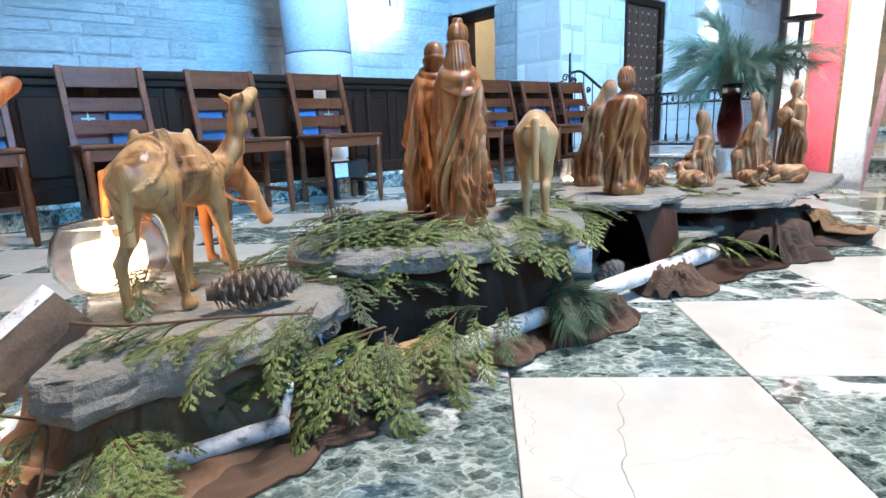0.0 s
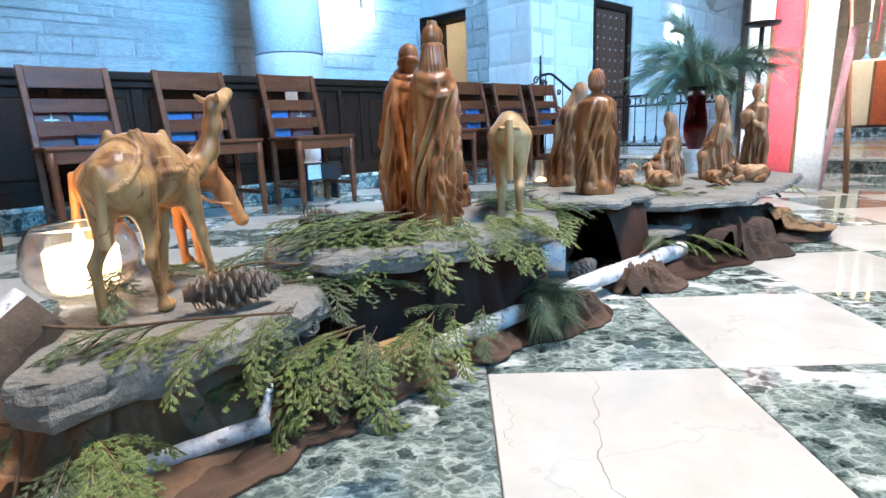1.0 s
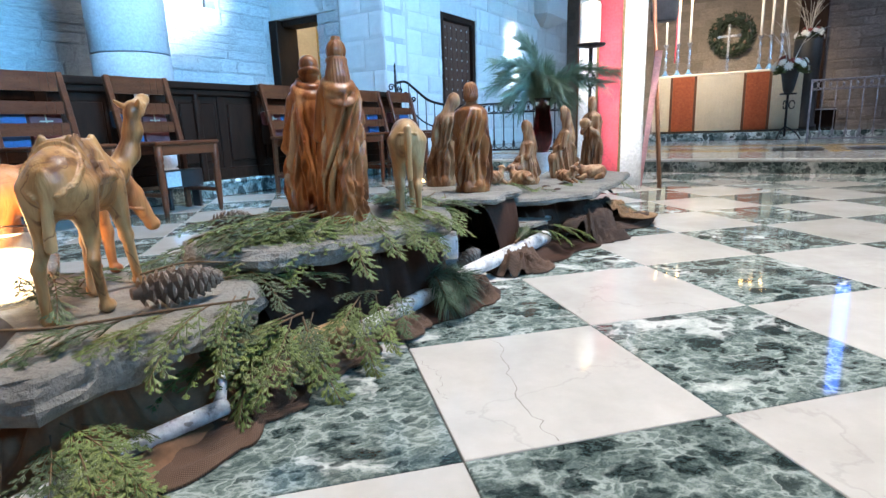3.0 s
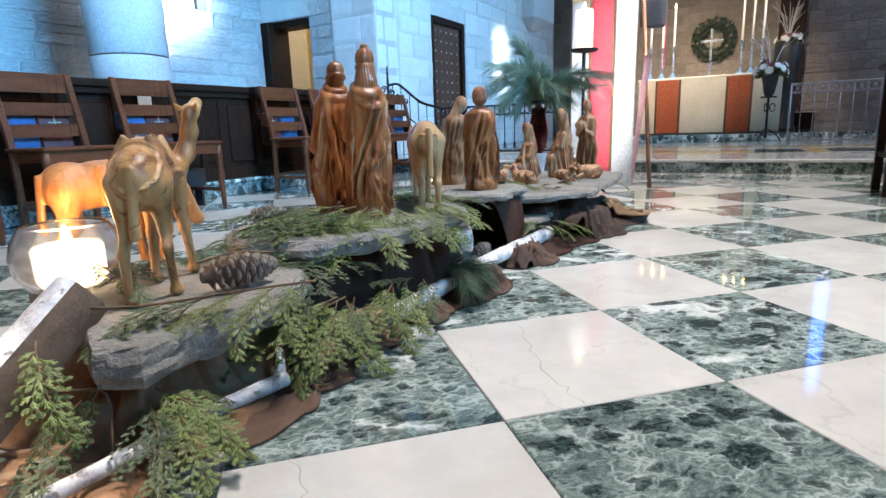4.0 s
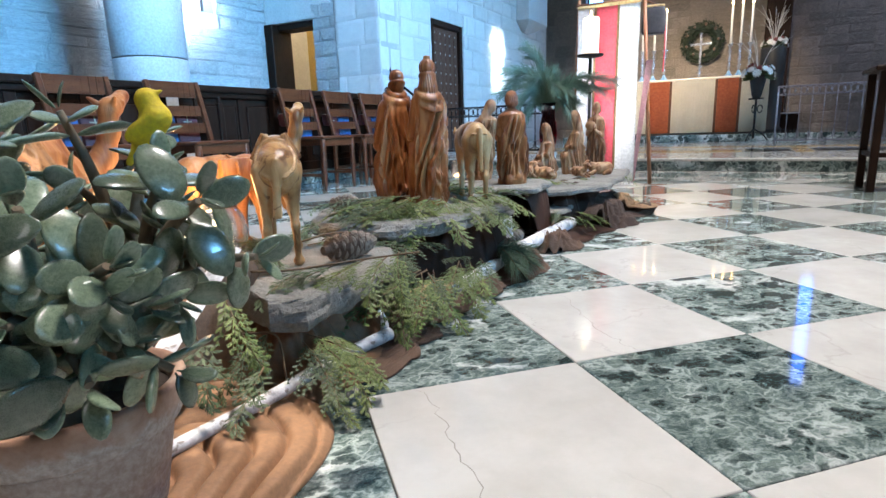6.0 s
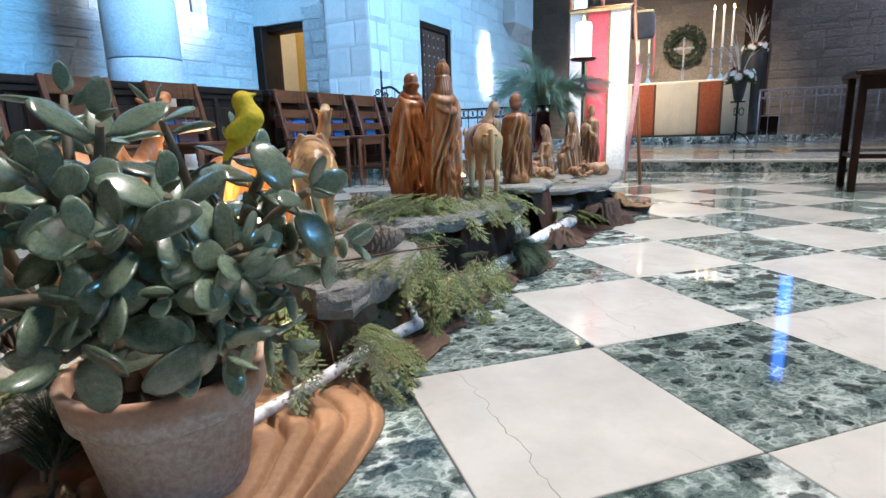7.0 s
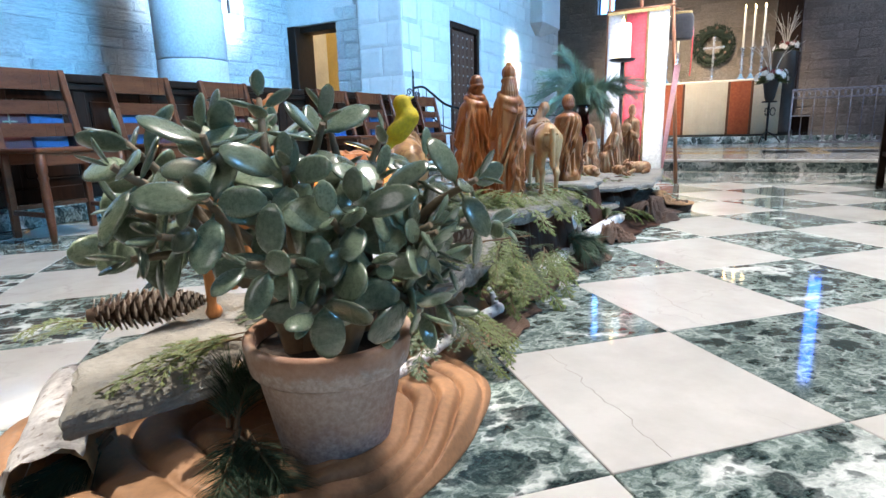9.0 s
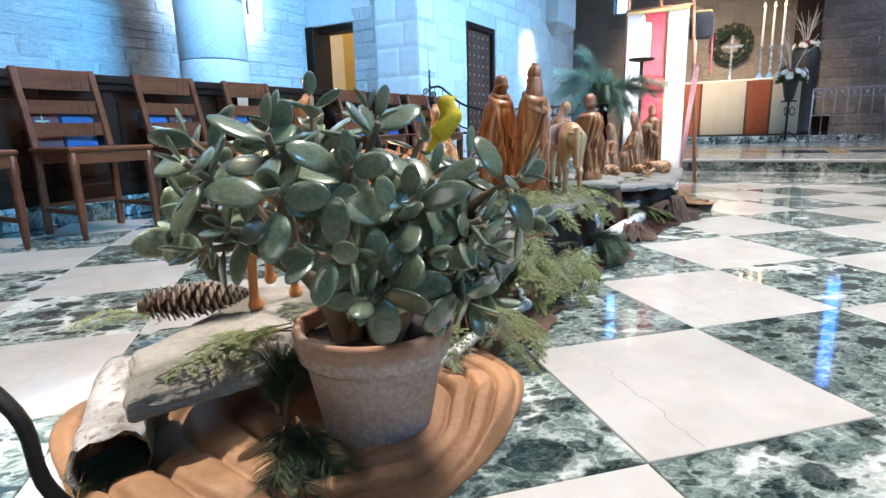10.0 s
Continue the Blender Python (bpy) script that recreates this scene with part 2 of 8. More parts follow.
def green_marble():
    """Rounded dark green stones in a mottled grey-green ground, with broad white streams and fine crackle; tiles differ in how much of each."""
    m, nt, b = nodes_of("green_marble")
    co, rnd = place(nt, True, (1.0, 1.35, 1.0))
    slow = add(nt, "ShaderNodeTexNoise", Scale=6.0, Detail=3.0)
    quick = add(nt, "ShaderNodeTexNoise", Scale=26.0, Detail=4.0, Roughness=0.6)
    at = co
    for n, reach in ((slow, 0.13), (quick, 0.062)):
        nt.links.new(co, n.inputs["Vector"])
        off = nt.nodes.new("ShaderNodeVectorMath")
        off.operation = "MULTIPLY_ADD"
        off.inputs[1].default_value = (reach, reach, reach)
        nt.links.new(n.outputs["Color"], off.inputs[0])
        nt.links.new(at, off.inputs[2])
        at = off.outputs[0]
    stones = add(nt, "ShaderNodeTexVoronoi", Scale=11.0)
    pebbles = add(nt, "ShaderNodeTexVoronoi", Scale=27.0)
    edge = nt.nodes.new("ShaderNodeTexVoronoi")
    edge.feature = "DISTANCE_TO_EDGE"
    edge.inputs["Scale"].default_value = 27.0
    cloud = add(nt, "ShaderNodeTexNoise", Scale=9.0, Detail=6.0, Roughness=0.68)
    speck = add(nt, "ShaderNodeTexNoise", Scale=75.0, Detail=4.0, Roughness=0.7)
    flow = add(nt, "ShaderNodeTexNoise", Scale=5.5, Detail=4.0, Roughness=0.55, Distortion=0.6)
    for n in (stones, pebbles, edge, cloud, speck, flow):
        nt.links.new(at, n.inputs["Vector"])

    def both(op, p, q):
        n = nt.nodes.new("ShaderNodeMath")
        n.operation = op
        for k, v in enumerate((p, q)):
            if isinstance(v, float):
                n.inputs[k].default_value = v
            else:
                nt.links.new(v, n.inputs[k])
        return n.outputs[0]

    col = ramp(nt, cloud.outputs["Fac"], [(0.34, (0.028, 0.050, 0.050)), (0.48, (0.105, 0.150, 0.140)), (0.62, (0.25, 0.31, 0.29))])
    grains = ramp(nt, speck.outputs["Fac"], [(0.38, (0.030, 0.052, 0.052)), (0.50, (0.12, 0.165, 0.155)), (0.64, (0.33, 0.39, 0.37))])
    col = mix(nt, 0.50, col, grains)
    crackle = ramp(nt, edge.outputs["Distance"], [(0.0, (0.8, 0.8, 0.8)), (0.13, (0, 0, 0))])
    col = mix(nt, mix(nt, 1.0, crackle, ramp(nt, cloud.outputs["Fac"], [(0.42, (0.1, 0.1, 0.1)), (0.58, (1, 1, 1))]), "MULTIPLY"), col, (0.48, 0.55, 0.52))
    share = both("MULTIPLY", both("POWER", rnd, 3.0), 0.10)
    white = ramp(nt, both("ADD", flow.outputs["Fac"], share), [(0.590, (0, 0, 0)), (0.655, (0.7, 0.7, 0.7)), (0.72, (1, 1, 1))])
    col = mix(nt, white, col, mix(nt, 0.5, ramp(nt, speck.outputs["Fac"], [(0.36, (0.42, 0.48, 0.46)), (0.60, (0.74, 0.77, 0.75))]), (0.66, 0.70, 0.68)))
    for cells, near, far, amount in ((stones, 0.50, 0.62, 0.88), (pebbles, 0.44, 0.62, 0.72)):
        tone = nt.nodes.new("ShaderNodeSeparateColor")
        nt.links.new(cells.outputs["Color"], tone.inputs[0])
        d = both("ADD", cells.outputs["Distance"], both("MULTIPLY", tone.outputs[0], 0.70))
        mask = ramp(nt, d, [(near, [amount] * 3), (far, (0, 0, 0))])
        dark = ramp(nt, speck.outputs["Fac"], [(0.38, (0.007, 0.015, 0.017)), (0.52, (0.016, 0.031, 0.033)), (0.66, (0.070, 0.105, 0.098))])
        col = mix(nt, mask, col, dark)
    nt.links.new(mix(nt, 1.0, col, ramp(nt, rnd, [(0, (0.82, 0.82, 0.82)), (1, (1.06, 1.06, 1.06))]), "MULTIPLY"), b.inputs["Base Color"])
    b.inputs["Roughness"].default_value = 0.055
    return m


def white_marble():
    m, nt, b = nodes_of("white_marble")
    co, rnd = place(nt)
    cloud = add(nt, "ShaderNodeTexNoise", Scale=4.0, Detail=8.0, Roughness=0.62)
    soft = add(nt, "ShaderNodeTexNoise", Scale=9.0, Detail=6.0, Roughness=0.65)
    vein = add(nt, "ShaderNodeTexNoise", Scale=1.15, Detail=9.0, Roughness=0.52, Distortion=0.25)
    gate = add(nt, "ShaderNodeTexNoise", Scale=3.2, Detail=2.0)
    for n in (cloud, vein, soft, gate):
        nt.links.new(co, n.inputs["Vector"])
    base = ramp(nt, cloud.outputs["Fac"], [(0.3, (0.45, 0.445, 0.42)), (0.65, (0.58, 0.58, 0.555))])
    base = mix(nt, ramp(nt, soft.outputs["Fac"], [(0.50, (0, 0, 0)), (0.72, (0.45, 0.45, 0.45))]), base, (0.48, 0.465, 0.43))
    line = ramp(nt, vein.outputs["Fac"], [(0.4980, (0, 0, 0)), (0.5, (0.35, 0.35, 0.35)), (0.5020, (0, 0, 0))])
    line = mix(nt, 1.0, line, ramp(nt, gate.outputs["Fac"], [(0.42, (0, 0, 0)), (0.58, (1, 1, 1))]), "MULTIPLY")
    base = mix(nt, line, base, (0.34, 0.32, 0.31))
    nt.links.new(mix(nt, 1.0, base, ramp(nt, rnd, [(0, (0.88, 0.87, 0.86)), (1, (1, 1, 1))]), "MULTIPLY"), b.inputs["Base Color"])
    b.inputs["Roughness"].default_value = 0.055
    return m


def carved_wood(name, dark, mid, pale, ring=26.0, gloss=0.36, figure_lines=0.35):
    """Olive wood: broad pale and dark areas drawn out along the grain, fine streaks, a waxed gloss."""
    m, nt, b = nodes_of(name)
    co, rnd = place(nt, True, (1.0, 1.0, 0.30))
    co2, rnd2 = place(nt, True, (1.0, 1.0, 0.07))
    broad = add(nt, "ShaderNodeTexNoise", Scale=ring, Detail=4.0, Roughness=0.55, Distortion=1.4)
    streak = add(nt, "ShaderNodeTexNoise", Scale=95.0, Detail=4.0, Roughness=0.6, Distortion=0.6)
    vein = add(nt, "ShaderNodeTexNoise", Scale=ring * 0.8, Detail=3.0, Distortion=2.2)
    fine = add(nt, "ShaderNodeTexNoise", Scale=220.0, Detail=3.0)
    for n in (broad, vein, fine):
        nt.links.new(co, n.inputs["Vector"])
    nt.links.new(co2, streak.inputs["Vector"])
    col = ramp(nt, broad.outputs["Fac"], [(0.34, dark), (0.47, mid), (0.66, pale)])
    col = mix(nt, 1.0, col, ramp(nt, streak.outputs["Fac"], [(0.30, (0.86, 0.82, 0.78)), (0.62, (1.04, 1.03, 1.02))]), "MULTIPLY")
    lines = ramp(nt, vein.outputs["Fac"], [(0.475, (0, 0, 0)), (0.50, [figure_lines] * 3), (0.51, (0, 0, 0))])
    col = mix(nt, lines, col, dark)
    nt.links.new(col, b.inputs["Base Color"])
    b.inputs["Roughness"].default_value = gloss + 0.08
    b.inputs["Specular IOR Level"].default_value = 0.32
    chisel = add(nt, "ShaderNodeTexNoise", Scale=46.0, Detail=3.0, Roughness=0.55, Distortion=0.8)
    nt.links.new(co, chisel.inputs["Vector"])
    both = nt.nodes.new("ShaderNodeMath")
    both.operation = "MULTIPLY_ADD"
    both.inputs[1].default_value = 4.0
    nt.links.new(chisel.outputs["Fac"], both.inputs[0])
    nt.links.new(streak.outputs["Fac"], both.inputs[2])
    bump(nt, b, both.outputs[0], 0.45, 0.0016)
    return m


def birch_bark():
    m, nt, b = nodes_of("birch_bark")
    co, rnd = place(nt)
    patch = add(nt, "ShaderNodeTexNoise", Scale=22.0, Detail=6.0, Roughness=0.7)
    scar = add(nt, "ShaderNodeTexNoise", Scale=60.0, Detail=3.0)
    nt.links.new(co, patch.inputs["Vector"])
    nt.links.new(co, scar.inputs["Vector"])
    col = ramp(nt, patch.outputs["Fac"], [(0.28, (0.05, 0.045, 0.05)), (0.40, (0.46, 0.44, 0.44)), (0.6, (0.80, 0.79, 0.78))])
    col = mix(nt, ramp(nt, scar.outputs["Fac"], [(0.62, (0, 0, 0)), (0.68, (0.8, 0.8, 0.8))]), col, (0.20, 0.15, 0.12))
    nt.links.new(col, b.inputs["Base Color"])
    b.inputs["Roughness"].default_value = 0.6
    bump(nt, b, patch.outputs["Fac"], 0.5, 0.004)
    return m


def weave(name, dark, light, count):
    """Coarse cloth: two sets of threads crossing."""
    m, nt, b = nodes_of(name)
    co, rnd = place(nt, False)
    hs = []
    for d in ("X", "Y"):
        w = add(nt, "ShaderNodeTexWave", Scale=count, Distortion=0.6, Detail=1.0)
        w.bands_direction = d
        nt.links.new(co, w.inputs["Vector"])
        hs.append(w.outputs["Fac"])
    blot = add(nt, "ShaderNodeTexNoise", Scale=12.0, Detail=4.0)
    nt.links.new(co, blot.inputs["Vector"])
    mul = nt.nodes.new("ShaderNodeMath")
    mul.operation = "MULTIPLY"
    nt.links.new(hs[0], mul.inputs[0])
    nt.links.new(hs[1], mul.inputs[1])
    col = ramp(nt, mul.outputs[0], [(0.0, dark), (0.7, light)])
    col = mix(nt, 0.4, col, ramp(nt, blot.outputs["Fac"], [(0.3, dark), (0.7, light)]))
    nt.links.new(col, b.inputs["Base Color"])
    b.inputs["Roughness"].default_value = 0.9
    bump(nt, b, mul.outputs[0], 0.6, 0.002)
    return m


def glow(name, colour, strength):
    m, nt, b = nodes_of(name)
    b.inputs["Base Color"].default_value = (*colour, 1)
    b.inputs["Emission Color"].default_value = (*colour, 1)
    b.inputs["Emission Strength"].default_value = strength
    return m


def clear_glass(name, colour, rough=0.02):
    m, nt, b = nodes_of(name)
    b.inputs["Base Color"].default_value = (*colour, 1)
    b.inputs["Roughness"].default_value = rough
    b.inputs["Transmission Weight"].default_value = 1.0
    b.inputs["IOR"].default_value = 1.45
    return m


GREEN, WHITE = green_marble(), white_marble()
GROUT = surface("grout", (0.10, 0.09, 0.08), (0.16, 0.15, 0.13), 20, 0.8)
STEP_MARBLE = green_marble()
STEP_MARBLE.name = "step_marble"
RUBBLE = surface("rubble_stone", (0.34, 0.35, 0.36), (0.66, 0.66, 0.64), 6, 0.85, 0.9, 36, vary=0.22, depth=0.025)
ASHLAR = surface("ashlar_stone", (0.52, 0.52, 0.52), (0.64, 0.63, 0.61), 3, 0.8, 0.25, 50, vary=0.14)
APSE_STONE = surface("chancel_stone", (0.15, 0.13, 0.115), (0.32, 0.27, 0.22), 6, 0.85, 0.9, 30, vary=0.3, depth=0.03)
MORTAR = surface("mortar", (0.42, 0.42, 0.42), (0.56, 0.55, 0.53), 9, 0.9)
APSE_MORTAR = surface("chancel_mortar", (0.18, 0.155, 0.13), (0.30, 0.255, 0.21), 9, 0.9)
PLASTER = surface("yellow_plaster", (0.66, 0.46, 0.15), (0.74, 0.54, 0.20), 3, 0.8, 0.1)
CEIL = surface("vault_plaster", (0.55, 0.52, 0.48), (0.65, 0.62, 0.57), 2, 0.9)
VAULT = surface("vault_timber", (0.07, 0.04, 0.022), (0.13, 0.08, 0.045), 3, 0.7, stretch=(1, 8, 8))
NAVE_STONE = surface("nave_stone", (0.16, 0.155, 0.15), (0.27, 0.26, 0.24), 3, 0.85)
DARK_OAK = surface("dark_oak", (0.010, 0.0050, 0.0032), (0.030, 0.0145, 0.0090), 6, 0.5, 0.3, 60, stretch=(6, 6, 1), coat=0.0, spec=0.10)
CHAIR_OAK = surface("chair_oak", (0.055, 0.017, 0.008), (0.16, 0.052, 0.020), 5, 0.36, 0.25, 70, stretch=(1, 5, 5), coat=0.0, spec=0.35)
IRON = surface("wrought_iron", (0.01, 0.01, 0.012), (0.03, 0.03, 0.032), 30, 0.5, 0.3, 90, metal=0.6)
SLATE = surface("slate", (0.115, 0.108, 0.095), (0.30, 0.285, 0.255), 8, 0.75, 0.9, 70, vary=0.1, depth=0.010)
KING_WOOD = carved_wood("robed_olive_wood", (0.105, 0.030, 0.010), (0.265, 0.090, 0.030), (0.42, 0.185, 0.070), 15.0, 0.24)
CAMEL_WOOD = carved_wood("pale_olive_wood", (0.12, 0.045, 0.020), (0.40, 0.205, 0.080), (0.56, 0.355, 0.170), 12.0, 0.26, 0.8)
HORSE_WOOD = carved_wood("honey_wood", (0.20, 0.095, 0.04), (0.42, 0.24, 0.105), (0.54, 0.36, 0.19), 10.0, 0.24)
# redder wood for the beasts by the candle: its orange light is in the colour
CANDLELIT_WOOD = carved_wood("candlelit_olive_wood", (0.26, 0.08, 0.03), (0.44, 0.18, 0.065), (0.54, 0.26, 0.10), 12.0)
SMALL_WOOD = carved_wood("small_figure_wood", (0.105, 0.040, 0.017), (0.27, 0.120, 0.052), (0.46, 0.27, 0.14), 18.0)
BARK = birch_bark()
RAW_WOOD = surface("split_wood", (0.12, 0.075, 0.050), (0.30, 0.20, 0.135), 6, 0.8, 0.5, 60, stretch=(3, 3, 3))
CUT_WOOD = surface("cut_wood", (0.40, 0.24, 0.11), (0.55, 0.37, 0.20), 12, 0.75)
SATIN_TAN = surface("tan_satin", (0.235, 0.125, 0.066), (0.35, 0.20, 0.115), 4, 0.55, 0.1, 90, vary=0.0, spec=0.25)
SATIN_DARK = surface("dark_brown_satin", (0.032, 0.016, 0.011), (0.062, 0.033, 0.024), 4, 0.6, 0.1, 90, vary=0.0, spec=0.12)
SATIN_MID = surface("brown_satin", (0.165, 0.083, 0.044), (0.28, 0.155, 0.088), 4, 0.55, 0.1, 90, vary=0.0, spec=0.2)
BURLAP = weave("burlap", (0.06, 0.034, 0.023), (0.17, 0.10, 0.065), 110.0)


def weathered_clay():
    """Old terracotta: a bare reddish rim, a chalky middle, and blue-grey lime bloom that has crept up from the foot in an uneven line."""
    m, nt, b = nodes_of("terracotta")
    co, rnd = place(nt, False)
    big = add(nt, "ShaderNodeTexNoise", Scale=14.0, Detail=6.0, Roughness=0.65)
    fine = add(nt, "ShaderNodeTexNoise", Scale=120.0, Detail=4.0, Roughness=0.7)
    for n in (big, fine):
        nt.links.new(co, n.inputs["Vector"])
    xyz = nt.nodes.new("ShaderNodeSeparateXYZ")
    nt.links.new(co, xyz.inputs[0])
    ragged = nt.nodes.new("ShaderNodeMath")
    ragged.operation = "MULTIPLY_ADD"
    ragged.inputs[1].default_value = 0.085
    nt.links.new(big.outputs["Fac"], ragged.inputs[0])
    nt.links.new(xyz.outputs["Z"], ragged.inputs[2])
    clay = ramp(nt, big.outputs["Fac"], [(0.32, (0.27, 0.125, 0.070)), (0.50, (0.40, 0.235, 0.155)), (0.66, (0.52, 0.40, 0.31))])
    chalk = ramp(nt, fine.outputs["Fac"], [(0.35, (0.36, 0.285, 0.235)), (0.65, (0.55, 0.48, 0.43))])
    lime = ramp(nt, fine.outputs["Fac"], [(0.35, (0.25, 0.25, 0.275)), (0.65, (0.50, 0.50, 0.53))])
    spread = ramp(nt, ragged.outputs[0], [(0.085, (0, 0, 0)), (0.125, (0.75, 0.75, 0.75)), (0.175, (0.75, 0.75, 0.75)), (0.195, (1, 1, 1)), (0.205, (0.35, 0.35, 0.35)), (0.225, (0.10, 0.10, 0.10))])
    col = mix(nt, spread, clay, chalk)
    col = mix(nt, ramp(nt, ragged.outputs[0], [(0.085, (0.92, 0.92, 0.92)), (0.120, (0, 0, 0))]), col, lime)
    nt.links.new(col, b.inputs["Base Color"])
    b.inputs["Roughness"].default_value = 0.88
    b.inputs["Specular IOR Level"].default_value = 0.25
    bump(nt, b, fine.outputs["Fac"], 0.3, 0.003)
    return m


TERRACOTTA = weathered_clay()
SOIL = surface("potting_soil", (0.02, 0.013, 0.009), (0.06, 0.04, 0.028), 30, 0.95, 1.0, 90)
JADE = surface("jade_leaf", (0.080, 0.130, 0.075), (0.30, 0.365, 0.245), 12, 0.30, 0.06, 80, coat=0.5, vary=0.66)
JADE_STEM = surface("jade_stem", (0.10, 0.075, 0.045), (0.22, 0.17, 0.11), 20, 0.8, 0.6)
CEDAR = surface("cedar_green", (0.066, 0.106, 0.023), (0.205, 0.250, 0.064), 9, 0.5, 0.3, 120, vary=0.3, island=0.5)
CEDAR_DARK = surface("cedar_dark_green", (0.034, 0.064, 0.024), (0.108, 0.150, 0.054), 9, 0.5, 0.3, 120, vary=0.35, island=0.5)
PINE = surface("pine_green", (0.040, 0.080, 0.050), (0.115, 0.190, 0.125), 9, 0.45, 0.2, 120, vary=0.3, island=0.5)
PINE_DARK = surface("dark_pine_green", (0.022, 0.042, 0.026), (0.075, 0.115, 0.072), 9, 0.6, 0.2, 120, vary=0.2, island=0.5, spec=0.2)
TWIG = surface("twig_bark", (0.09, 0.05, 0.025), (0.20, 0.12, 0.06), 30, 0.85, 0.5)
CONE = surface("cone_scale", (0.080, 0.048, 0.033), (0.24, 0.155, 0.11), 30, 0.6, 0.5, vary=0.4)
CONE_TIP = surface("cone_scale_tip", (0.32, 0.25, 0.20), (0.54, 0.46, 0.38), 30, 0.6, 0.5, vary=0.4)
WAX = surface("candle_wax", (0.80, 0.74, 0.62), (0.86, 0.82, 0.72), 4, 0.5, 0.05)
FLAME = glow("flame", (1.0, 0.62, 0.22), 60.0)
GLASS = clear_glass("lantern_glass", (0.98, 0.94, 0.92), 0.10)
RED_GLASS = clear_glass("red_glass", (0.22, 0.012, 0.02), 0.04)

# ---- large structure ----
def flat(name, label, bm, material, category="", m=CH):
    ob = part(name, bm, material, None, "", m)
    return tagged(ob, label, category or name.split("_")[0], "", "structure")


floor = flat("floor", "polished floor of green and cream marble squares", box(bmesh.new(), -7, 7, -7.4, 14, -0.2, -0.006), GROUT)

# left aisle wall with one window opening; the sun enters by the ceiling gap
def pierced(bm, a0, a1, z0, z1, d0, d1, holes, along="y"):
    """A wall from a0 to a1 with rectangular holes (h0, h1, hz0, hz1), built of plain blocks butted end to end."""
    cuts = sorted({a0, a1, *[h for q in holes for h in q[:2]]})
    for c0, c1 in zip(cuts, cuts[1:]):
        gaps = sorted((q[2], q[3]) for q in holes if q[0] <= c0 + 1e-6 and q[1] >= c1 - 1e-6)
        z = z0
        for g0, g1 in gaps + [(z1, z1)]:
            if g0 > z + 1e-6:
                if along == "y":
                    box(bm, d0, d1, c0, c1, z, g0)
                else:
                    box(bm, c0, c1, d0, d1, z, g0)
            z = g1
    return bm


wall_left = flat("wall_north", "rough coursed grey stone aisle wall", pierced(bmesh.new(), -7.4, 6.5, 0, 8.6, -7.3, -6.8, [(4.70, 5.10, 2.18, 4.4)]), MORTAR)
wall_door = flat("wall_doorway", "grey stone wall with an open doorway", pierced(bmesh.new(), -6.8, -4.65, 0, 8.6, 6.1, 6.5, [(-6.72, -5.86, 0, 2.15)], "x"), MORTAR)
wall_right = flat("wall_chancel_north", "pale squared stone wall of the chancel", pierced(bmesh.new(), 6.5, 13.5, 0, 8.6, -5.15, -4.65, [(7.55, 8.72, 0, 2.25)]), MORTAR)
wall_apse = flat("wall_east", "brown coursed stone wall behind the altar", pierced(bmesh.new(), -5.15, 6.6, 0, 8.6, 13.5, 14.0, [(1.26, 1.56, 3.05, 5.65), (-3.67, -3.27, 3.12, 5.32)], "x"), APSE_MORTAR)
# south and west walls are added out of view, pierced beside the fill lamps
wall_south = flat("wall_south", "unseen plain stone wall with openings assumed for the fill lamps", pierced(bmesh.new(), -7.4, 13.5, 0, 8.6, 6.6, 7.1, [(-2.0, 0.6, 3.4, 7.0), (5.9, 8.1, 3.4, 7.0), (10.7, 12.1, 3.4, 7.0)]), NAVE_STONE)
wall_west = flat("wall_west", "unseen plain stone wall closing the nave, with an assumed opening", pierced(bmesh.new(), -7.3, 7.1, 0, 8.6, -7.9, -7.4, [(-2.0, 1.0, 3.6, 7.2)], "x"), NAVE_STONE)
# unseen ceiling that blocks the sun; its gap only shapes the patch by the pot
bm = bmesh.new()
for v0, v1, u0, u1 in ((-7.3, -5.80, -7.9, 14.0), (-4.86, 7.1, -7.9, 14.0), (-5.80, -4.86, -7.9, -1.36), (-5.80, -4.86, -0.58, 14.0)):
    box(bm, v0, v1, u0, u1, 8.6, 8.75)
ceiling = flat("ceiling", "unseen dark timber ceiling with a gap cut for the sunbeam", bm, VAULT)
back_room = flat("wall_vestry", "yellow plaster wall of the room beyond the doorway", box(bmesh.new(), -7.3, -5.2, 7.6, 7.8, 0, 3.0), PLASTER)
flat("wall_vestry_side", "white plaster side wall of the room beyond", box(bmesh.new(), -7.5, -7.3, 6.5, 7.8, 0, 3.0), CEIL)
flat("ceiling_vestry", "plaster ceiling of the room beyond", box(bmesh.new(), -7.5, -5.15, 6.5, 7.8, 3.0, 3.1), CEIL)
vest = new("vestry_light", bpy.data.lights.new("vestry_light", "POINT"))
vest.data.energy, vest.data.color, vest.data.shadow_soft_size = 60, (1.0, 0.85, 0.6), 0.15
vest.matrix_world = uv(-5.7, 6.95, 2.6)

# raised floors
platform = flat("step_stalls", "grey-green marble platform under the choir stalls", box(bmesh.new(), -6.8, -3.76, -7.3, 5.17, 0.004, 0.10), STEP_MARBLE, "step")
flat("step_stalls_nosing", "marble tread of the stall platform", box(bmesh.new(), -6.8, -3.74, -7.3, 5.14, 0.102, 0.132, 0.006), GREEN, "step")
flat("step_chancel", "dark green marble step up to the chancel", box(bmesh.new(), -6.8, 6.6, 5.18, 13.5, 0.004, 0.095), STEP_MARBLE, "step")
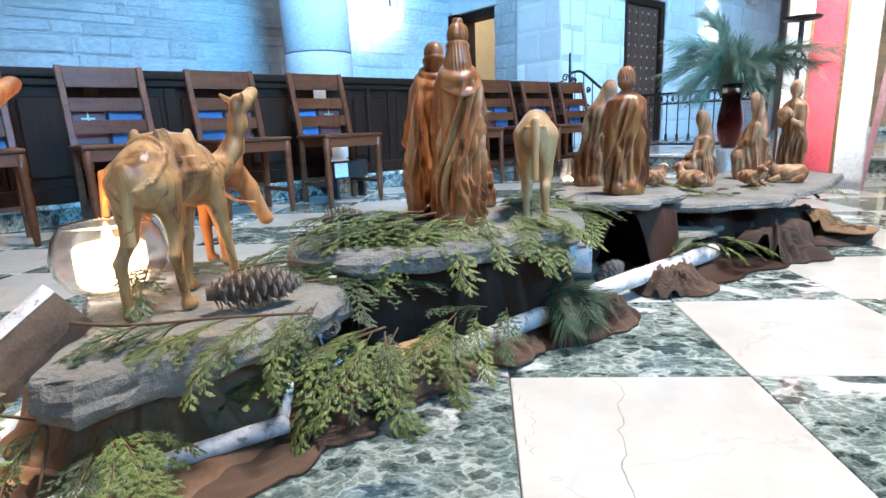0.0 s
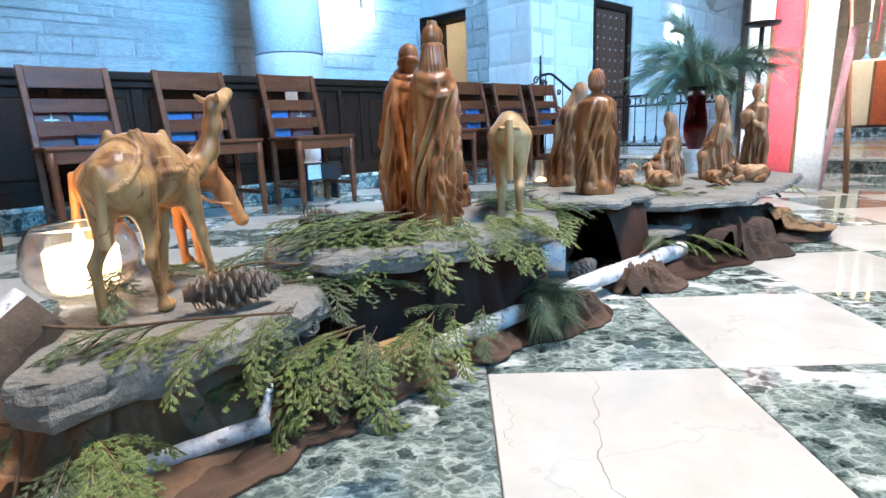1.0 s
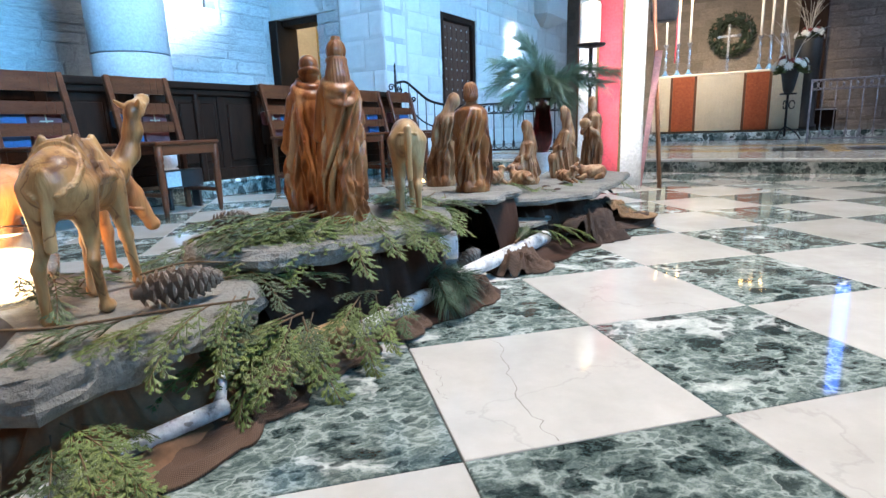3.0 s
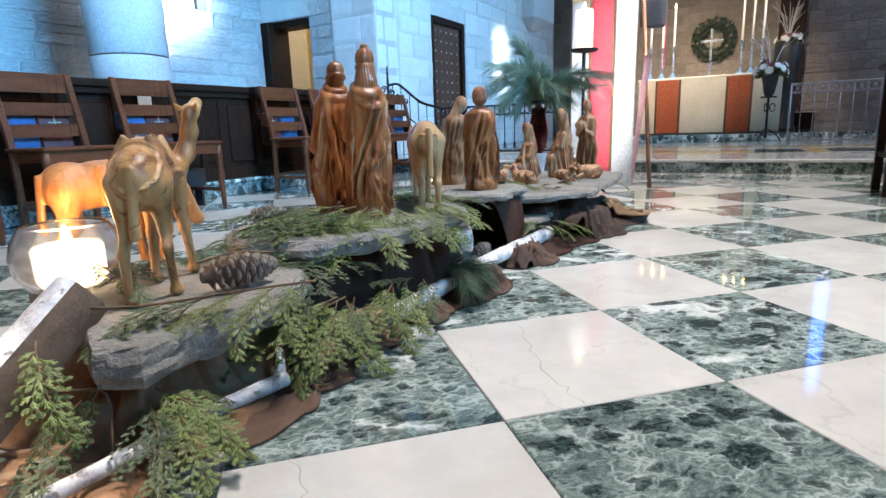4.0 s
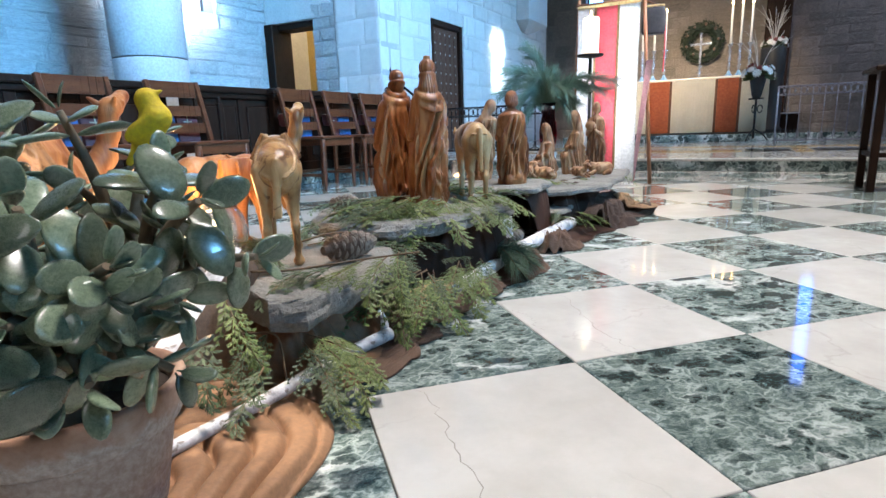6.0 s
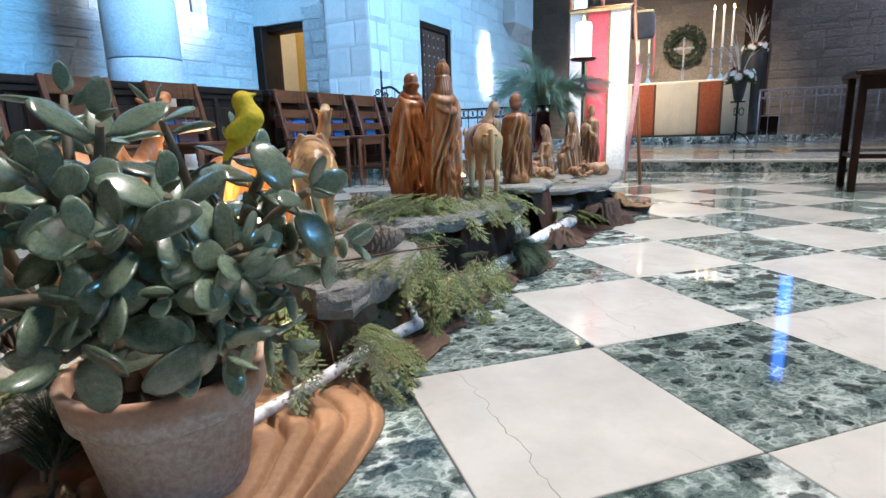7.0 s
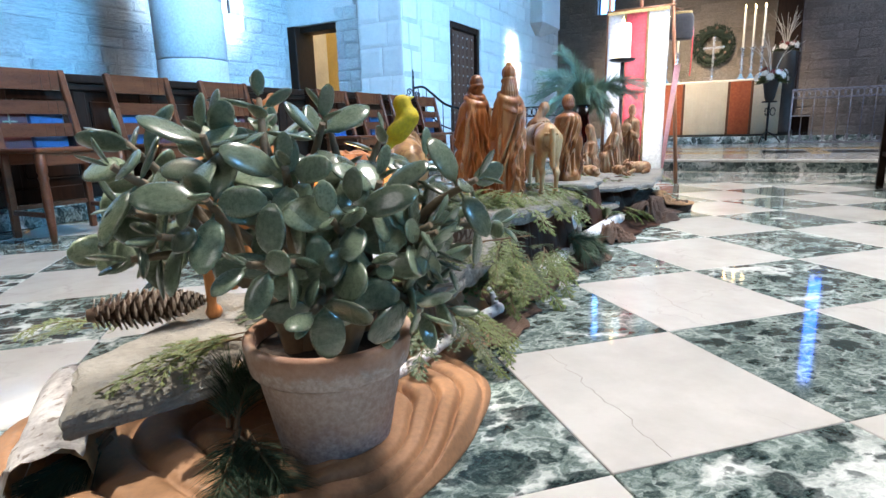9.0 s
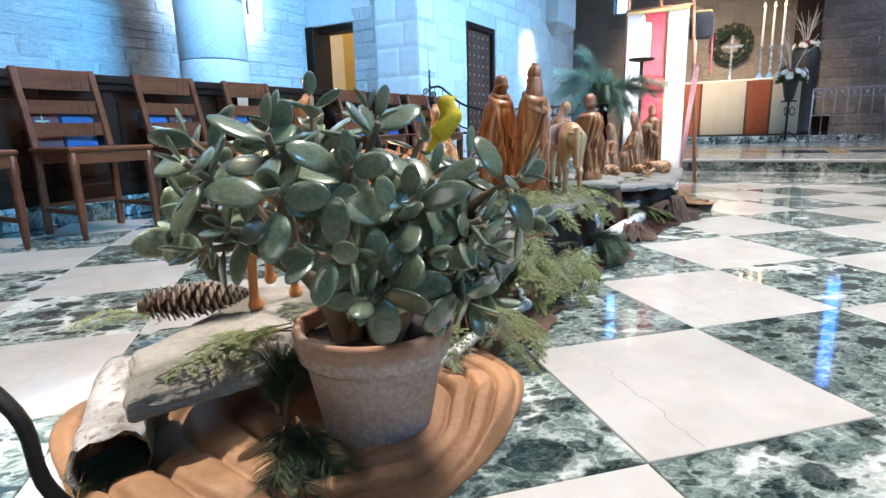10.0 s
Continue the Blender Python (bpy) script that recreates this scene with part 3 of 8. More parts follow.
flat("step_chancel_nosing", "worn marble tread of the chancel step", box(bmesh.new(), -6.8, 6.6, 5.15, 13.5, 0.098, 0.128, 0.008), surface("chancel_floor", (0.30, 0.31, 0.30), (0.50, 0.50, 0.47), 5, 0.18, 0.05, 40), "step")
flat("step_altar", "green marble step in front of the altar", box(bmesh.new(), -3.0, 1.5, 9.45, 13.5, 0.13, 0.245, 0.008), STEP_MARBLE, "step")
OCHRE = surface("ochre_marble", (0.42, 0.27, 0.10), (0.55, 0.38, 0.17), 6, 0.2, 0.05)
BLACK_MARBLE = surface("black_marble", (0.012, 0.014, 0.014), (0.05, 0.055, 0.05), 8, 0.15, 0.05)
for k, (v0, v1, u0, u1, mt) in enumerate(((-3.2, -0.05, 6.25, 6.75, OCHRE), (-0.02, 0.42, 6.3, 6.9, BLACK_MARBLE), (0.45, 0.62, 6.2, 7.3, OCHRE), (0.65, 1.7, 6.4, 6.95, BLACK_MARBLE), (-3.2, 3.0, 7.4, 7.7, OCHRE))):
    flat("floor_inlay", "coloured marble band set in the chancel floor", box(bmesh.new(), v0, v1, u0, u1, 0.129, 0.133), mt, "floor")

# column and pier
COLUMN_STONE = surface("column_stone", (0.30, 0.31, 0.32), (0.40, 0.405, 0.41), 3, 0.8, 0.25, 50, vary=0.1)
bm = bmesh.new()
for k in range(9):
    z0 = 0.13 + 0.52 * k if k else 0.13
    lathe(bm, [(0.30, z0 + 0.004), (0.305, z0 + 0.012), (0.305, z0 + 0.508), (0.30, z0 + 0.516)], 40, pose(0, 0, 0))
column = tagged(part("column", bm, COLUMN_STONE, None, "", uv(-4.75, 2.58)), "round pale grey stone column in drums", "column", "", "structure")
pier = flat("pier", "squared corner pier of pale smooth ashlar", box(bmesh.new(), -5.42, -4.66, 6.08, 6.6, 0.0, 8.6), MORTAR, "pier")

# doorway frame and lintel
bm = bmesh.new()
box(bm, -6.79, -6.62, 6.02, 6.45, 0.13, 2.15, 0.01)
box(bm, -6.62, -5.86, 6.14, 6.45, 2.06, 2.15, 0.008)
door_frame = flat("door_1", "dark stained door frame of the open doorway", bm, DARK_OAK, "door frame")
flat("lintel", "plain pale stone lintel over the doorway", box(bmesh.new(), -6.79, -5.5, 6.07, 6.1, 2.155, 2.75, 0.006), ASHLAR, "lintel")

# carved door in the chancel wall
door = thing("door_2", uv(-4.72, 7.56, 0.13, 90), "dark carved oak door with small diamond studs", "door", "", "structure")
bm = bmesh.new()
box(bm, 0.0, 0.10, -0.06, 0.10, 0, 2.12, 0.01)
box(bm, 1.06, 1.16, -0.06, 0.10, 0, 2.12, 0.01)
box(bm, 0.10, 1.06, -0.06, 0.10, 2.02, 2.12, 0.01)
part("frame", bm, DARK_OAK, door)
DOOR_OAK = surface("door_oak", (0.055, 0.024, 0.016), (0.13, 0.058, 0.038), 6, 0.5, 0.4, 60, stretch=(6, 6, 1), spec=0.2)
leaf = part("leaf", box(bmesh.new(), 0.102, 1.058, 0.0, 0.05, 0.0, 2.015, 0.004), DOOR_OAK, door)
stud_me = None
for i in range(5):
    for j in range(12):
        if stud_me is None:
            b2 = bmesh.new()
            lathe(b2, [(0.022, 0.0), (0.018, 0.012), (0.002, 0.022)], 6, Matrix.Rotation(radians(90), 4, "X"))
            stud_me = mesh_of("stud", b2, surface("pale_stud", (0.26, 0.24, 0.23), (0.42, 0.40, 0.38), 30, 0.4))
        part("stud", stud_me, None, leaf, "", pose(0.22 + 0.18 * i, 0.0, 0.16 + 0.16 * j))
for i in range(6):
    b2 = bmesh.new()
    box(b2, 0.13 + 0.155 * i, 0.26 + 0.155 * i, -0.012, 0.0, 0.05, 1.96, 0.006)
    part("panel", b2, DOOR_OAK, leaf)


# ---- windows ----
SKY_PANE = glow("bright_window", (0.75, 0.88, 1.0), 3.0)
BLUE_PANE = glow("blue_stained_glass", (0.05, 0.22, 1.0), 9.0)
PALE_BLUE_PANE = glow("pale_blue_stained_glass", (0.16, 0.42, 1.0), 8.0)
LEAD = surface("lead", (0.02, 0.02, 0.022), (0.05, 0.05, 0.055), 30, 0.5, metal=0.5)


def window(name, m, w, h, pane, label, cols, rows):
    """A leaded window: frame and separate panes; local x across, y outwards, z up."""
    win = thing(name, m, label, "window", "", "structure")
    bm = bmesh.new()
    box(bm, 0, 0.03, 0, 0.06, 0, h)
    box(bm, w - 0.03, w, 0, 0.06, 0, h)
    box(bm, 0.03, w - 0.03, 0, 0.06, 0, 0.03)
    box(bm, 0.03, w - 0.03, 0, 0.06, h - 0.03, h)
    part("window_frame", bm, LEAD, win)
    cw, ch = (w - 0.06) / cols, (h - 0.06) / rows
    for i in range(cols):
        for j in range(rows):
            part("pane", box(bmesh.new(), 0.03 + i * cw + 0.004, 0.03 + (i + 1) * cw - 0.004, 0.025, 0.035, 0.03 + j * ch + 0.004, 0.03 + (j + 1) * ch - 0.004), pane, win)
    return win


window("window_1", uv(-7.0, 4.70, 2.18, 90), 0.40, 2.22, SKY_PANE, "narrow bright leaded window in the aisle wall", 2, 6)
window("window_2", uv(1.26, 13.7, 3.05), 0.30, 2.6, BLUE_PANE, "tall narrow blue stained-glass window", 2, 7)
window("window_3", uv(-3.67, 13.7, 3.12), 0.40, 2.2, PALE_BLUE_PANE, "narrow blue stained-glass window in the corner", 2, 6)


# ---- stonework: each stone is a piece of its wall ----
def stone_mesh(seed, material, rough, name="stone"):
    """A unit block: x 0..1, z 0..1, its rough face towards -y."""
    rng = random.Random(seed)
    bm = bmesh.new()
    n = 3
    g = [[None] * (n + 1) for _ in range(n + 1)]
    for i in range(n + 1):
        for j in range(n + 1):
            edge = i in (0, n) or j in (0, n)
            x = (0.0, 0.10, 0.9, 1.0)[i] if n == 3 else i / n
            z = (0.0, 0.14, 0.86, 1.0)[j] if n == 3 else j / n
            y = -0.35 if edge else -1.0 + rng.uniform(-rough, rough)
            jit = rough * 0.12
            g[i][j] = bm.verts.new((x + rng.uniform(-jit, jit), y, z + rng.uniform(-jit, jit)))
    for i in range(n):
        for j in range(n):
            bm.faces.new((g[i][j], g[i + 1][j], g[i + 1][j + 1], g[i][j + 1])).smooth = False
    ring = [g[i][0] for i in range(n + 1)] + [g[n][j] for j in range(1, n + 1)] + [g[i][n] for i in range(n - 1, -1, -1)] + [g[0][j] for j in range(n - 1, 0, -1)]
    back = [bm.verts.new((v.co.x, 0.0, v.co.z)) for v in ring]
    for k in range(len(ring)):
        bm.faces.new((ring[k], back[k], back[(k + 1) % len(ring)], ring[(k + 1) % len(ring)]))
    return mesh_of(name, bm, material)


def lay_stones(wall, m, a0, a1, z0, z1, heights, lengths, depth, meshes, seed, holes=(), joint=0.012):
    """Courses of stones over a face; m takes face coordinates (along, out, up) to the wall's own."""
    rng = random.Random(seed)
    z = z0
    while z < z1 - 0.04:
        h = rng.uniform(*heights)
        h = z1 - z if z + h > z1 - 0.05 else h
        a = a0 - rng.uniform(0, lengths[0])
        while a < a1:
            w = rng.uniform(*lengths)
            s, e = max(a, a0), min(a + w, a1)
            a += w
            for h0, h1, hz0, hz1 in holes:
                if z + h > hz0 and z < hz1:
                    if s < h0 < e:
                        e = h0
                    elif s < h1 < e:
                        s = h1
                    elif s >= h0 and e <= h1:
                        e = s
            if e - s < 0.05:
                continue
            part("stone", rng.choice(meshes), None, wall, "", m @ Matrix.Translation((s + joint / 2, 0, z + joint / 2)) @ Matrix.Diagonal((e - s - joint, depth * rng.uniform(0.7, 1.3), h - joint, 1)))
        z += h


# ---- chairs of the choir ----
def chair(m, label):
    """Ladder-back church chair, front towards local -y; local x across its width."""
    c = thing("chair", m, label, "chair", "chairs along the choir stalls")
    w, d = 0.44, 0.40
    bm = bmesh.new()
    box(bm, -w / 2, w / 2, 0.0, d, 0.435, 0.458, 0.007)
    part("seat", bm, CHAIR_OAK, c)
    bm = bmesh.new()
    box(bm, -w / 2 + 0.03, w / 2 - 0.03, 0.012, 0.032, 0.375, 0.433, 0.003)
    box(bm, -w / 2 + 0.03, w / 2 - 0.03, d - 0.04, d - 0.02, 0.375, 0.433, 0.003)
    part("apron", bm, CHAIR_OAK, c)
    for s in (-1, 1):
        x = s * (w / 2 - 0.025)
        part("leg", lathe(bmesh.new(), [(0.013, 0.0), (0.017, 0.05), (0.022, 0.22), (0.019, 0.30), (0.024, 0.315), (0.017, 0.33), (0.024, 0.345), (0.022, 0.433)], 12, pose(x, 0.028, 0)), CHAIR_OAK, c)
        bm = bmesh.new()
        pts = [(x, d - 0.02, 0.0), (x, d - 0.03, 0.44), (x, d + 0.02, 0.66), (x, d + 0.075, 0.87)]
        for p, q in zip(pts, pts[1:]):
            dy, dz = q[1] - p[1], q[2] - p[2]
            ang = math.degrees(math.atan2(-dy, dz))
            box(bm, -0.017, 0.017, -0.016, 0.016, 0, math.hypot(dy, dz) + 0.004, 0.004, Matrix.Translation(p) @ Matrix.Rotation(radians(ang), 4, "X"))
        part("back_post", bm, CHAIR_OAK, c)
    for z0, z1 in ((0.515, 0.585), (0.635, 0.705), (0.765, 0.872)):
        bm = bmesh.new()
        yb = d - 0.03 + (0.105) * max(0, (z0 + z1) / 2 - 0.44) / 0.43
        lean = math.degrees(math.atan2(-0.105, 0.43))
        cols = 8
        for i in range(cols):
            x0, x1 = -w / 2 + 0.042 + (w - 0.084) * i / cols, -w / 2 + 0.042 + (w - 0.084) * (i + 1) / cols
            xm = (x0 + x1) / 2
            bow = 0.018 * (1 - (xm / (w / 2)) ** 2)
            box(bm, x0, x1, yb + bow - 0.008, yb + bow + 0.008, z0, z1)
        bmesh.ops.remove_doubles(bm, verts=list(bm.verts), dist=0.0005)
        part("slat", bm, CHAIR_OAK, c)
    for s in (-1, 1):
        part("stretcher", box(bmesh.new(), s * (w / 2 - 0.025) - 0.008, s * (w / 2 - 0.025) + 0.008, 0.04, d - 0.03, 0.12, 0.145, 0.003), CHAIR_OAK, c)
    part("stretcher", box(bmesh.new(), -w / 2 + 0.03, w / 2 - 0.03, d - 0.03, d - 0.014, 0.14, 0.165, 0.003), CHAIR_OAK, c)
    bm = bmesh.new()
    box(bm, -w / 2 + 0.04, w / 2 - 0.04, d + 0.01, d + 0.11, 0.40, 0.412)
    box(bm, -w / 2 + 0.04, w / 2 - 0.04, d + 0.10, d + 0.112, 0.412, 0.56)
    box(bm, -w / 2 + 0.028, -w / 2 + 0.04, d - 0.012, d + 0.112, 0.40, 0.55)
    box(bm, w / 2 - 0.04, w / 2 - 0.028, d - 0.012, d + 0.112, 0.40, 0.55)
    part("book_rack", bm, DARK_OAK, c)
    return c


def book(m, cover, label, cross=False):
    b = thing("book", m, label, "book", "books in the chair racks")
    part("cover", box(bmesh.new(), -0.085, 0.085, -0.024, 0.024, 0, 0.245, 0.004), cover, b)
    part("page_block", box(bmesh.new(), -0.080, 0.086, -0.018, 0.018, 0.004, 0.247), PAPER, b)
    if cross:
        bm = bmesh.new()
        box(bm, -0.004, 0.004, -0.0262, -0.0245, 0.12, 0.22)
        box(bm, -0.035, 0.035, -0.0262, -0.0245, 0.178, 0.186)
        part("cross", bm, GILT, b, "thin gilt cross on the cover")
    return b


PAPER = surface("paper", (0.62, 0.58, 0.50), (0.72, 0.68, 0.60), 10, 0.8)
GILT = surface("gilt", (0.55, 0.45, 0.30), (0.7, 0.6, 0.42), 10, 0.35, metal=0.4)
BLUE_COVER = surface("blue_cloth_cover", (0.035, 0.10, 0.24), (0.055, 0.14, 0.30), 14, 0.5, 0.1)
RED_COVER = surface("red_cloth_cover", (0.13, 0.035, 0.035), (0.18, 0.05, 0.05), 14, 0.5, 0.1)
BLACK_COVER = surface("black_cover", (0.012, 0.012, 0.014), (0.03, 0.03, 0.03), 14, 0.5, 0.1)

CHAIRS = (-0.93, -0.30, 0.35, 1.00, 1.66, 2.88, 3.46, 4.03, 4.60)
first = None
for k, u0 in enumerate(CHAIRS):
    m = uv(-3.10, u0 + 0.22, 0.0, 90)
    if first is None:
        first = chair(m, "dark oak ladder-back chair with a book rack")
    else:
        copy_thing(first, m)
    swap = k in (3, 4)
    for s, cover, cross in ((-1, BLUE_COVER if swap else RED_COVER, not swap), (1, RED_COVER if swap else BLUE_COVER, swap)):
        book(m @ pose(s * 0.092, 0.478, 0.413, -6), cover, "red hymnal with a gilt cross in the rack" if cross else "blue cloth-bound hymnal in the rack", cross)

# ---- stall fronts ----
def stall_front(m, length, label):
    """Panelled oak front: body, cap, plinth, stiles and raised panels; local x along, front towards -y."""
    s = thing("choir_stall", m, label, "choir stall")
    part("body", box(bmesh.new(), 0, length, 0.02, 0.06, 0.0, 0.70), DARK_OAK, s)
    part("cap", box(bmesh.new(), -0.01, length + 0.01, -0.025, 0.10, 0.70, 0.752, 0.012, None, 2), DARK_OAK, s)
    part("moulding", box(bmesh.new(), 0, length, -0.008, 0.02, 0.655, 0.70, 0.008), DARK_OAK, s)
    part("plinth", box(bmesh.new(), 0, length, -0.005, 0.02, 0.0, 0.09, 0.006), DARK_OAK, s)
    n = max(1, round(length / 0.42))
    for i in range(n + 1):
        x = length * i / n
        part("stile", box(bmesh.new(), max(0, x - 0.035), min(length, x + 0.035), 0.002, 0.02, 0.092, 0.653, 0.004), DARK_OAK, s)
        if i < n:
            part("panel", box(bmesh.new(), x + 0.06, x + length / n - 0.06, 0.006, 0.02, 0.14, 0.60, 0.012), DARK_OAK, s)
    return s


stall_front(uv(-3.80, -3.3, 0.132, 90), 6.42, "long dark oak panelled front of the choir stalls")
stall_front(uv(-3.72, 2.98, 0.132, 90), 2.1, "dark oak panelled stall front on the marble platform")
end = thing("stall_end", uv(-3.80, 2.44, 0.132, 90), "dark oak stall end with a scrolled arm", "choir stall")
bm = bmesh.new()
box(bm, 0, 0.05, -0.02, 0.7, 0, 0.62, 0.008)
part("side_panel", bm, DARK_OAK, end)
part("arm", tube(bmesh.new(), spline([(0.025, 0.0, 0.60), (0.025, 0.02, 0.70), (0.025, 0.10, 0.74), (0.025, 0.18, 0.70), (0.025, 0.22, 0.63)], 16), 0.02, 8), DARK_OAK, end)
desk = thing("reading_desk", uv(-4.35, 2.50, 0.132, 90), "dark oak reading desk with a slanted top", "desk")
part("desk_top", box(bmesh.new(), -0.02, 0.47, -0.02, 0.42, 0.70, 0.73, 0.006, Matrix.Rotation(radians(8), 4, "X")), DARK_OAK, desk)
part("side_panel", box(bmesh.new(), 0.0, 0.03, 0, 0.40, 0.0, 0.69, 0.004), DARK_OAK, desk)
part("side_panel", box(bmesh.new(), 0.42, 0.45, 0, 0.40, 0.0, 0.69, 0.004), DARK_OAK, desk)
part("back_panel", box(bmesh.new(), 0.03, 0.42, 0.37, 0.40, 0.0, 0.69), DARK_OAK, desk)
part("shelf", box(bmesh.new(), 0.03, 0.42, 0.02, 0.37, 0.42, 0.445), DARK_OAK, desk)

# white canisters and a small box behind a chair
CREAM = surface("white_enamel", (0.60, 0.62, 0.64), (0.72, 0.73, 0.74), 8, 0.4, 0.1)
can = thing("canister", uv(-3.90, 2.18, 0.132), "white ridged plastic canister on the platform", "canister")
part("body", lathe(bmesh.new(), [(0.105, 0), (0.12, 0.01), (0.12, 0.12), (0.108, 0.13), (0.12, 0.145), (0.12, 0.25), (0.10, 0.27)], 24), CREAM, can)
part("lid", lathe(bmesh.new(), [(0.10, 0.272), (0.105, 0.30), (0.07, 0.325), (0.02, 0.33)], 24), CREAM, can)
tin = thing("box", uv(-3.45, 2.02, 0.0, 90), "small black box with a white label", "box")
part("body", box(bmesh.new(), -0.14, 0.14, -0.05, 0.05, 0.145, 0.265, 0.004), BLACK_COVER, tin)
part("label", box(bmesh.new(), -0.135, -0.03, -0.053, -0.0505, 0.155, 0.255), CREAM, tin)
part("leg", box(bmesh.new(), -0.12, -0.10, -0.04, 0.04, 0.0, 0.144), BLACK_COVER, tin)
part("leg", box(bmesh.new(), 0.10, 0.12, -0.04, 0.04, 0.0, 0.144), BLACK_COVER, tin)
note = tagged(part("notice", box(bmesh.new(), 0, 0.10, -0.004, 0.0, 0, 0.14), CREAM, None, "", uv(-3.790, 1.98, 0.685, 90)), "small white paper notice on the choir stall", "notice")

# ---- the crib scene: cloths, slabs, logs ----
def cloth(name, label, centre, ring, material, bumps=(), folds=0.012, waves=9, seed=0, base=0.004, thick=0.004, curl=0.0, rings=30, seg=120, ridges=26.0, ridge=None):
    """A cloth lying on the floor round a centre: ring gives its reach (metres) at even angles; it rises over the blocks hidden under it."""
    rng = random.Random(seed)
    ph = [rng.uniform(0, 6.28) for _ in range(6)]
    n = len(ring)
    bm = bmesh.new()
    grid = []
    for i in range(rings + 1):
        s = i / rings
        row = []
        for k in range(seg):
            a = 2 * math.pi * k / seg
            f = a / (2 * math.pi) * n
            i0 = int(f) % n
            t = f - int(f)
            if ridge is not None:
                p0, p1, p2, p3 = (ring[(i0 + d) % n] for d in (-1, 0, 1, 2))
                reach = 0.5 * (2 * p1 + (p2 - p0) * t + (2 * p0 - 5 * p1 + 4 * p2 - p3) * t * t + (3 * p1 - p0 - 3 * p2 + p3) * t ** 3)
            else:
                t = t * t * (3 - 2 * t)
                reach = ring[i0] * (1 - t) + ring[(i0 + 1) % n] * t
            r = reach * (1 + (0.012 if ridge is not None else 0.035) * math.sin(5 * a + ph[0]) + (0.004 if ridge is not None else 0.02) * math.sin(11 * a + ph[1]))
            x, y = centre[0] + s * r * math.cos(a), centre[1] + s * r * math.sin(a)
            h, steep = 0.0, 0.0
            for bx, by, rx, ry, rot, bh, soft in bumps:
                c, d = math.cos(radians(rot)), math.sin(radians(rot))
                lx, ly = (x - bx) * c + (y - by) * d, -(x - bx) * d + (y - by) * c
                wob = 0.013 * math.sin(9 * a + ph[2] + 3 * s + 1.5 * math.sin(3 * a)) + 0.006 * math.sin(17 * a + ph[3])
                q = math.hypot(max(abs(lx) - rx, 0), max(abs(ly) - ry, 0)) + wob
                e = min(1, max(0, 1 - q / soft))
                e = e * e * (3 - 2 * e)
                h = max(h, bh * e)
                steep = max(steep, 4 * e * (1 - e))
            fold = folds * (0.55 + 0.45 * math.sin(waves * a + 3.0 * math.sin(2 * a + ph[4]) + 2.5 * s + ph[5]))
            swell = math.sin(ridges * s + 2.2 * math.sin(2 * a + ph[1]) + 0.8 * math.sin(5 * a + ph[0]) + ph[2])
            cross = (folds * 0.7) * (0.5 + 0.5 * swell) * (0.75 + 0.25 * math.sin(4 * a + ph[4]))
            if ridge is not None:
                q = ridge[1] * s + 0.55 * math.sin(a - 0.4) + 0.28 * math.sin(2 * a + 0.6) + 0.012 * math.sin(7 * a + ph[0])
                cross = ridge[0] * abs(math.sin(math.pi * q + 0.5 * math.sin(2 * math.pi * q))) ** 0.85 * (0.72 + 0.28 * math.sin(3 * a + 5 * s + ph[4]))
                h += 0.045 * max(0, 1 - s) * (0.6 + 0.4 * math.cos(a + 0.6))
            edge = min(1, (1 - s) * (16 if ridge is not None else 5))
            z = base + h + (fold + cross) * edge * (0.35 + 0.65 * min(1, s * 2)) * (0.4 if ridge is None and h > 0.9 * max([0.001] + [b[5] for b in bumps]) else 1) + curl * max(0, s - 0.85) * 6 * (0.5 + 0.5 * math.sin(4 * a + ph[3]))
            z += (0.003 if ridge is not None else 0.006) * noise.noise(Vector((x * 14, y * 14, seed)))
            row.append(bm.verts.new((x, y, max(z, base))))
            if i == 0:
                break
        grid.append(row)
    for k in range(seg):
        bm.faces.new((grid[0][0], grid[1][k], grid[1][(k + 1) % seg])).smooth = True
    for i in range(1, rings):
        for k in range(seg):
            bm.faces.new((grid[i][k], grid[i + 1][k], grid[i + 1][(k + 1) % seg], grid[i][(k + 1) % seg])).smooth = True
    rim = grid[-1]
    low = [bm.verts.new((v.co.x, v.co.y, max(0.001, v.co.z - thick))) for v in rim]
    for k in range(seg):
        bm.faces.new((rim[k], low[k], low[(k + 1) % seg], rim[(k + 1) % seg]))
    return tagged(part(name, bm, material), label, "cloth")


cloth("cloth", "tan satin cloth in loose folds round the flowerpot", (-0.805, 0.165), [0.235, 0.36, 0.43, 0.40, 0.42, 0.60, 0.46, 0.37, 0.29, 0.21, 0.18, 0.19], SATIN_TAN, [(-1.06, 0.085, 0.07, 0.02, 30, 0.034, 0.14)], folds=0.002, waves=4, seed=3, rings=90, seg=180, ridge=(0.026, 6.2))
cloth("cloth", "brown satin cloth in folds under the camel's stone slab", (-0.55, 0.66), [0.22, 0.26, 0.30, 0.36, 0.40, 0.36, 0.26, 0.20, 0.22, 0.24, 0.22, 0.20], SATIN_MID, [(-0.58, 0.80, 0.15, 0.15, -35, 0.128, 0.09)], folds=0.022, waves=7, seed=5)
cloth("cloth", "dark brown satin cloth draped under the kings' slab", (-0.06, 1.22), [0.40, 0.42, 0.40, 0.38, 0.36, 0.36, 0.36, 0.36, 0.33, 0.28, 0.27, 0.33], SATIN_DARK, [(-0.11, 1.20, 0.225, 0.125, 22, 0.190, 0.055)], folds=0.020, waves=13, seed=7)
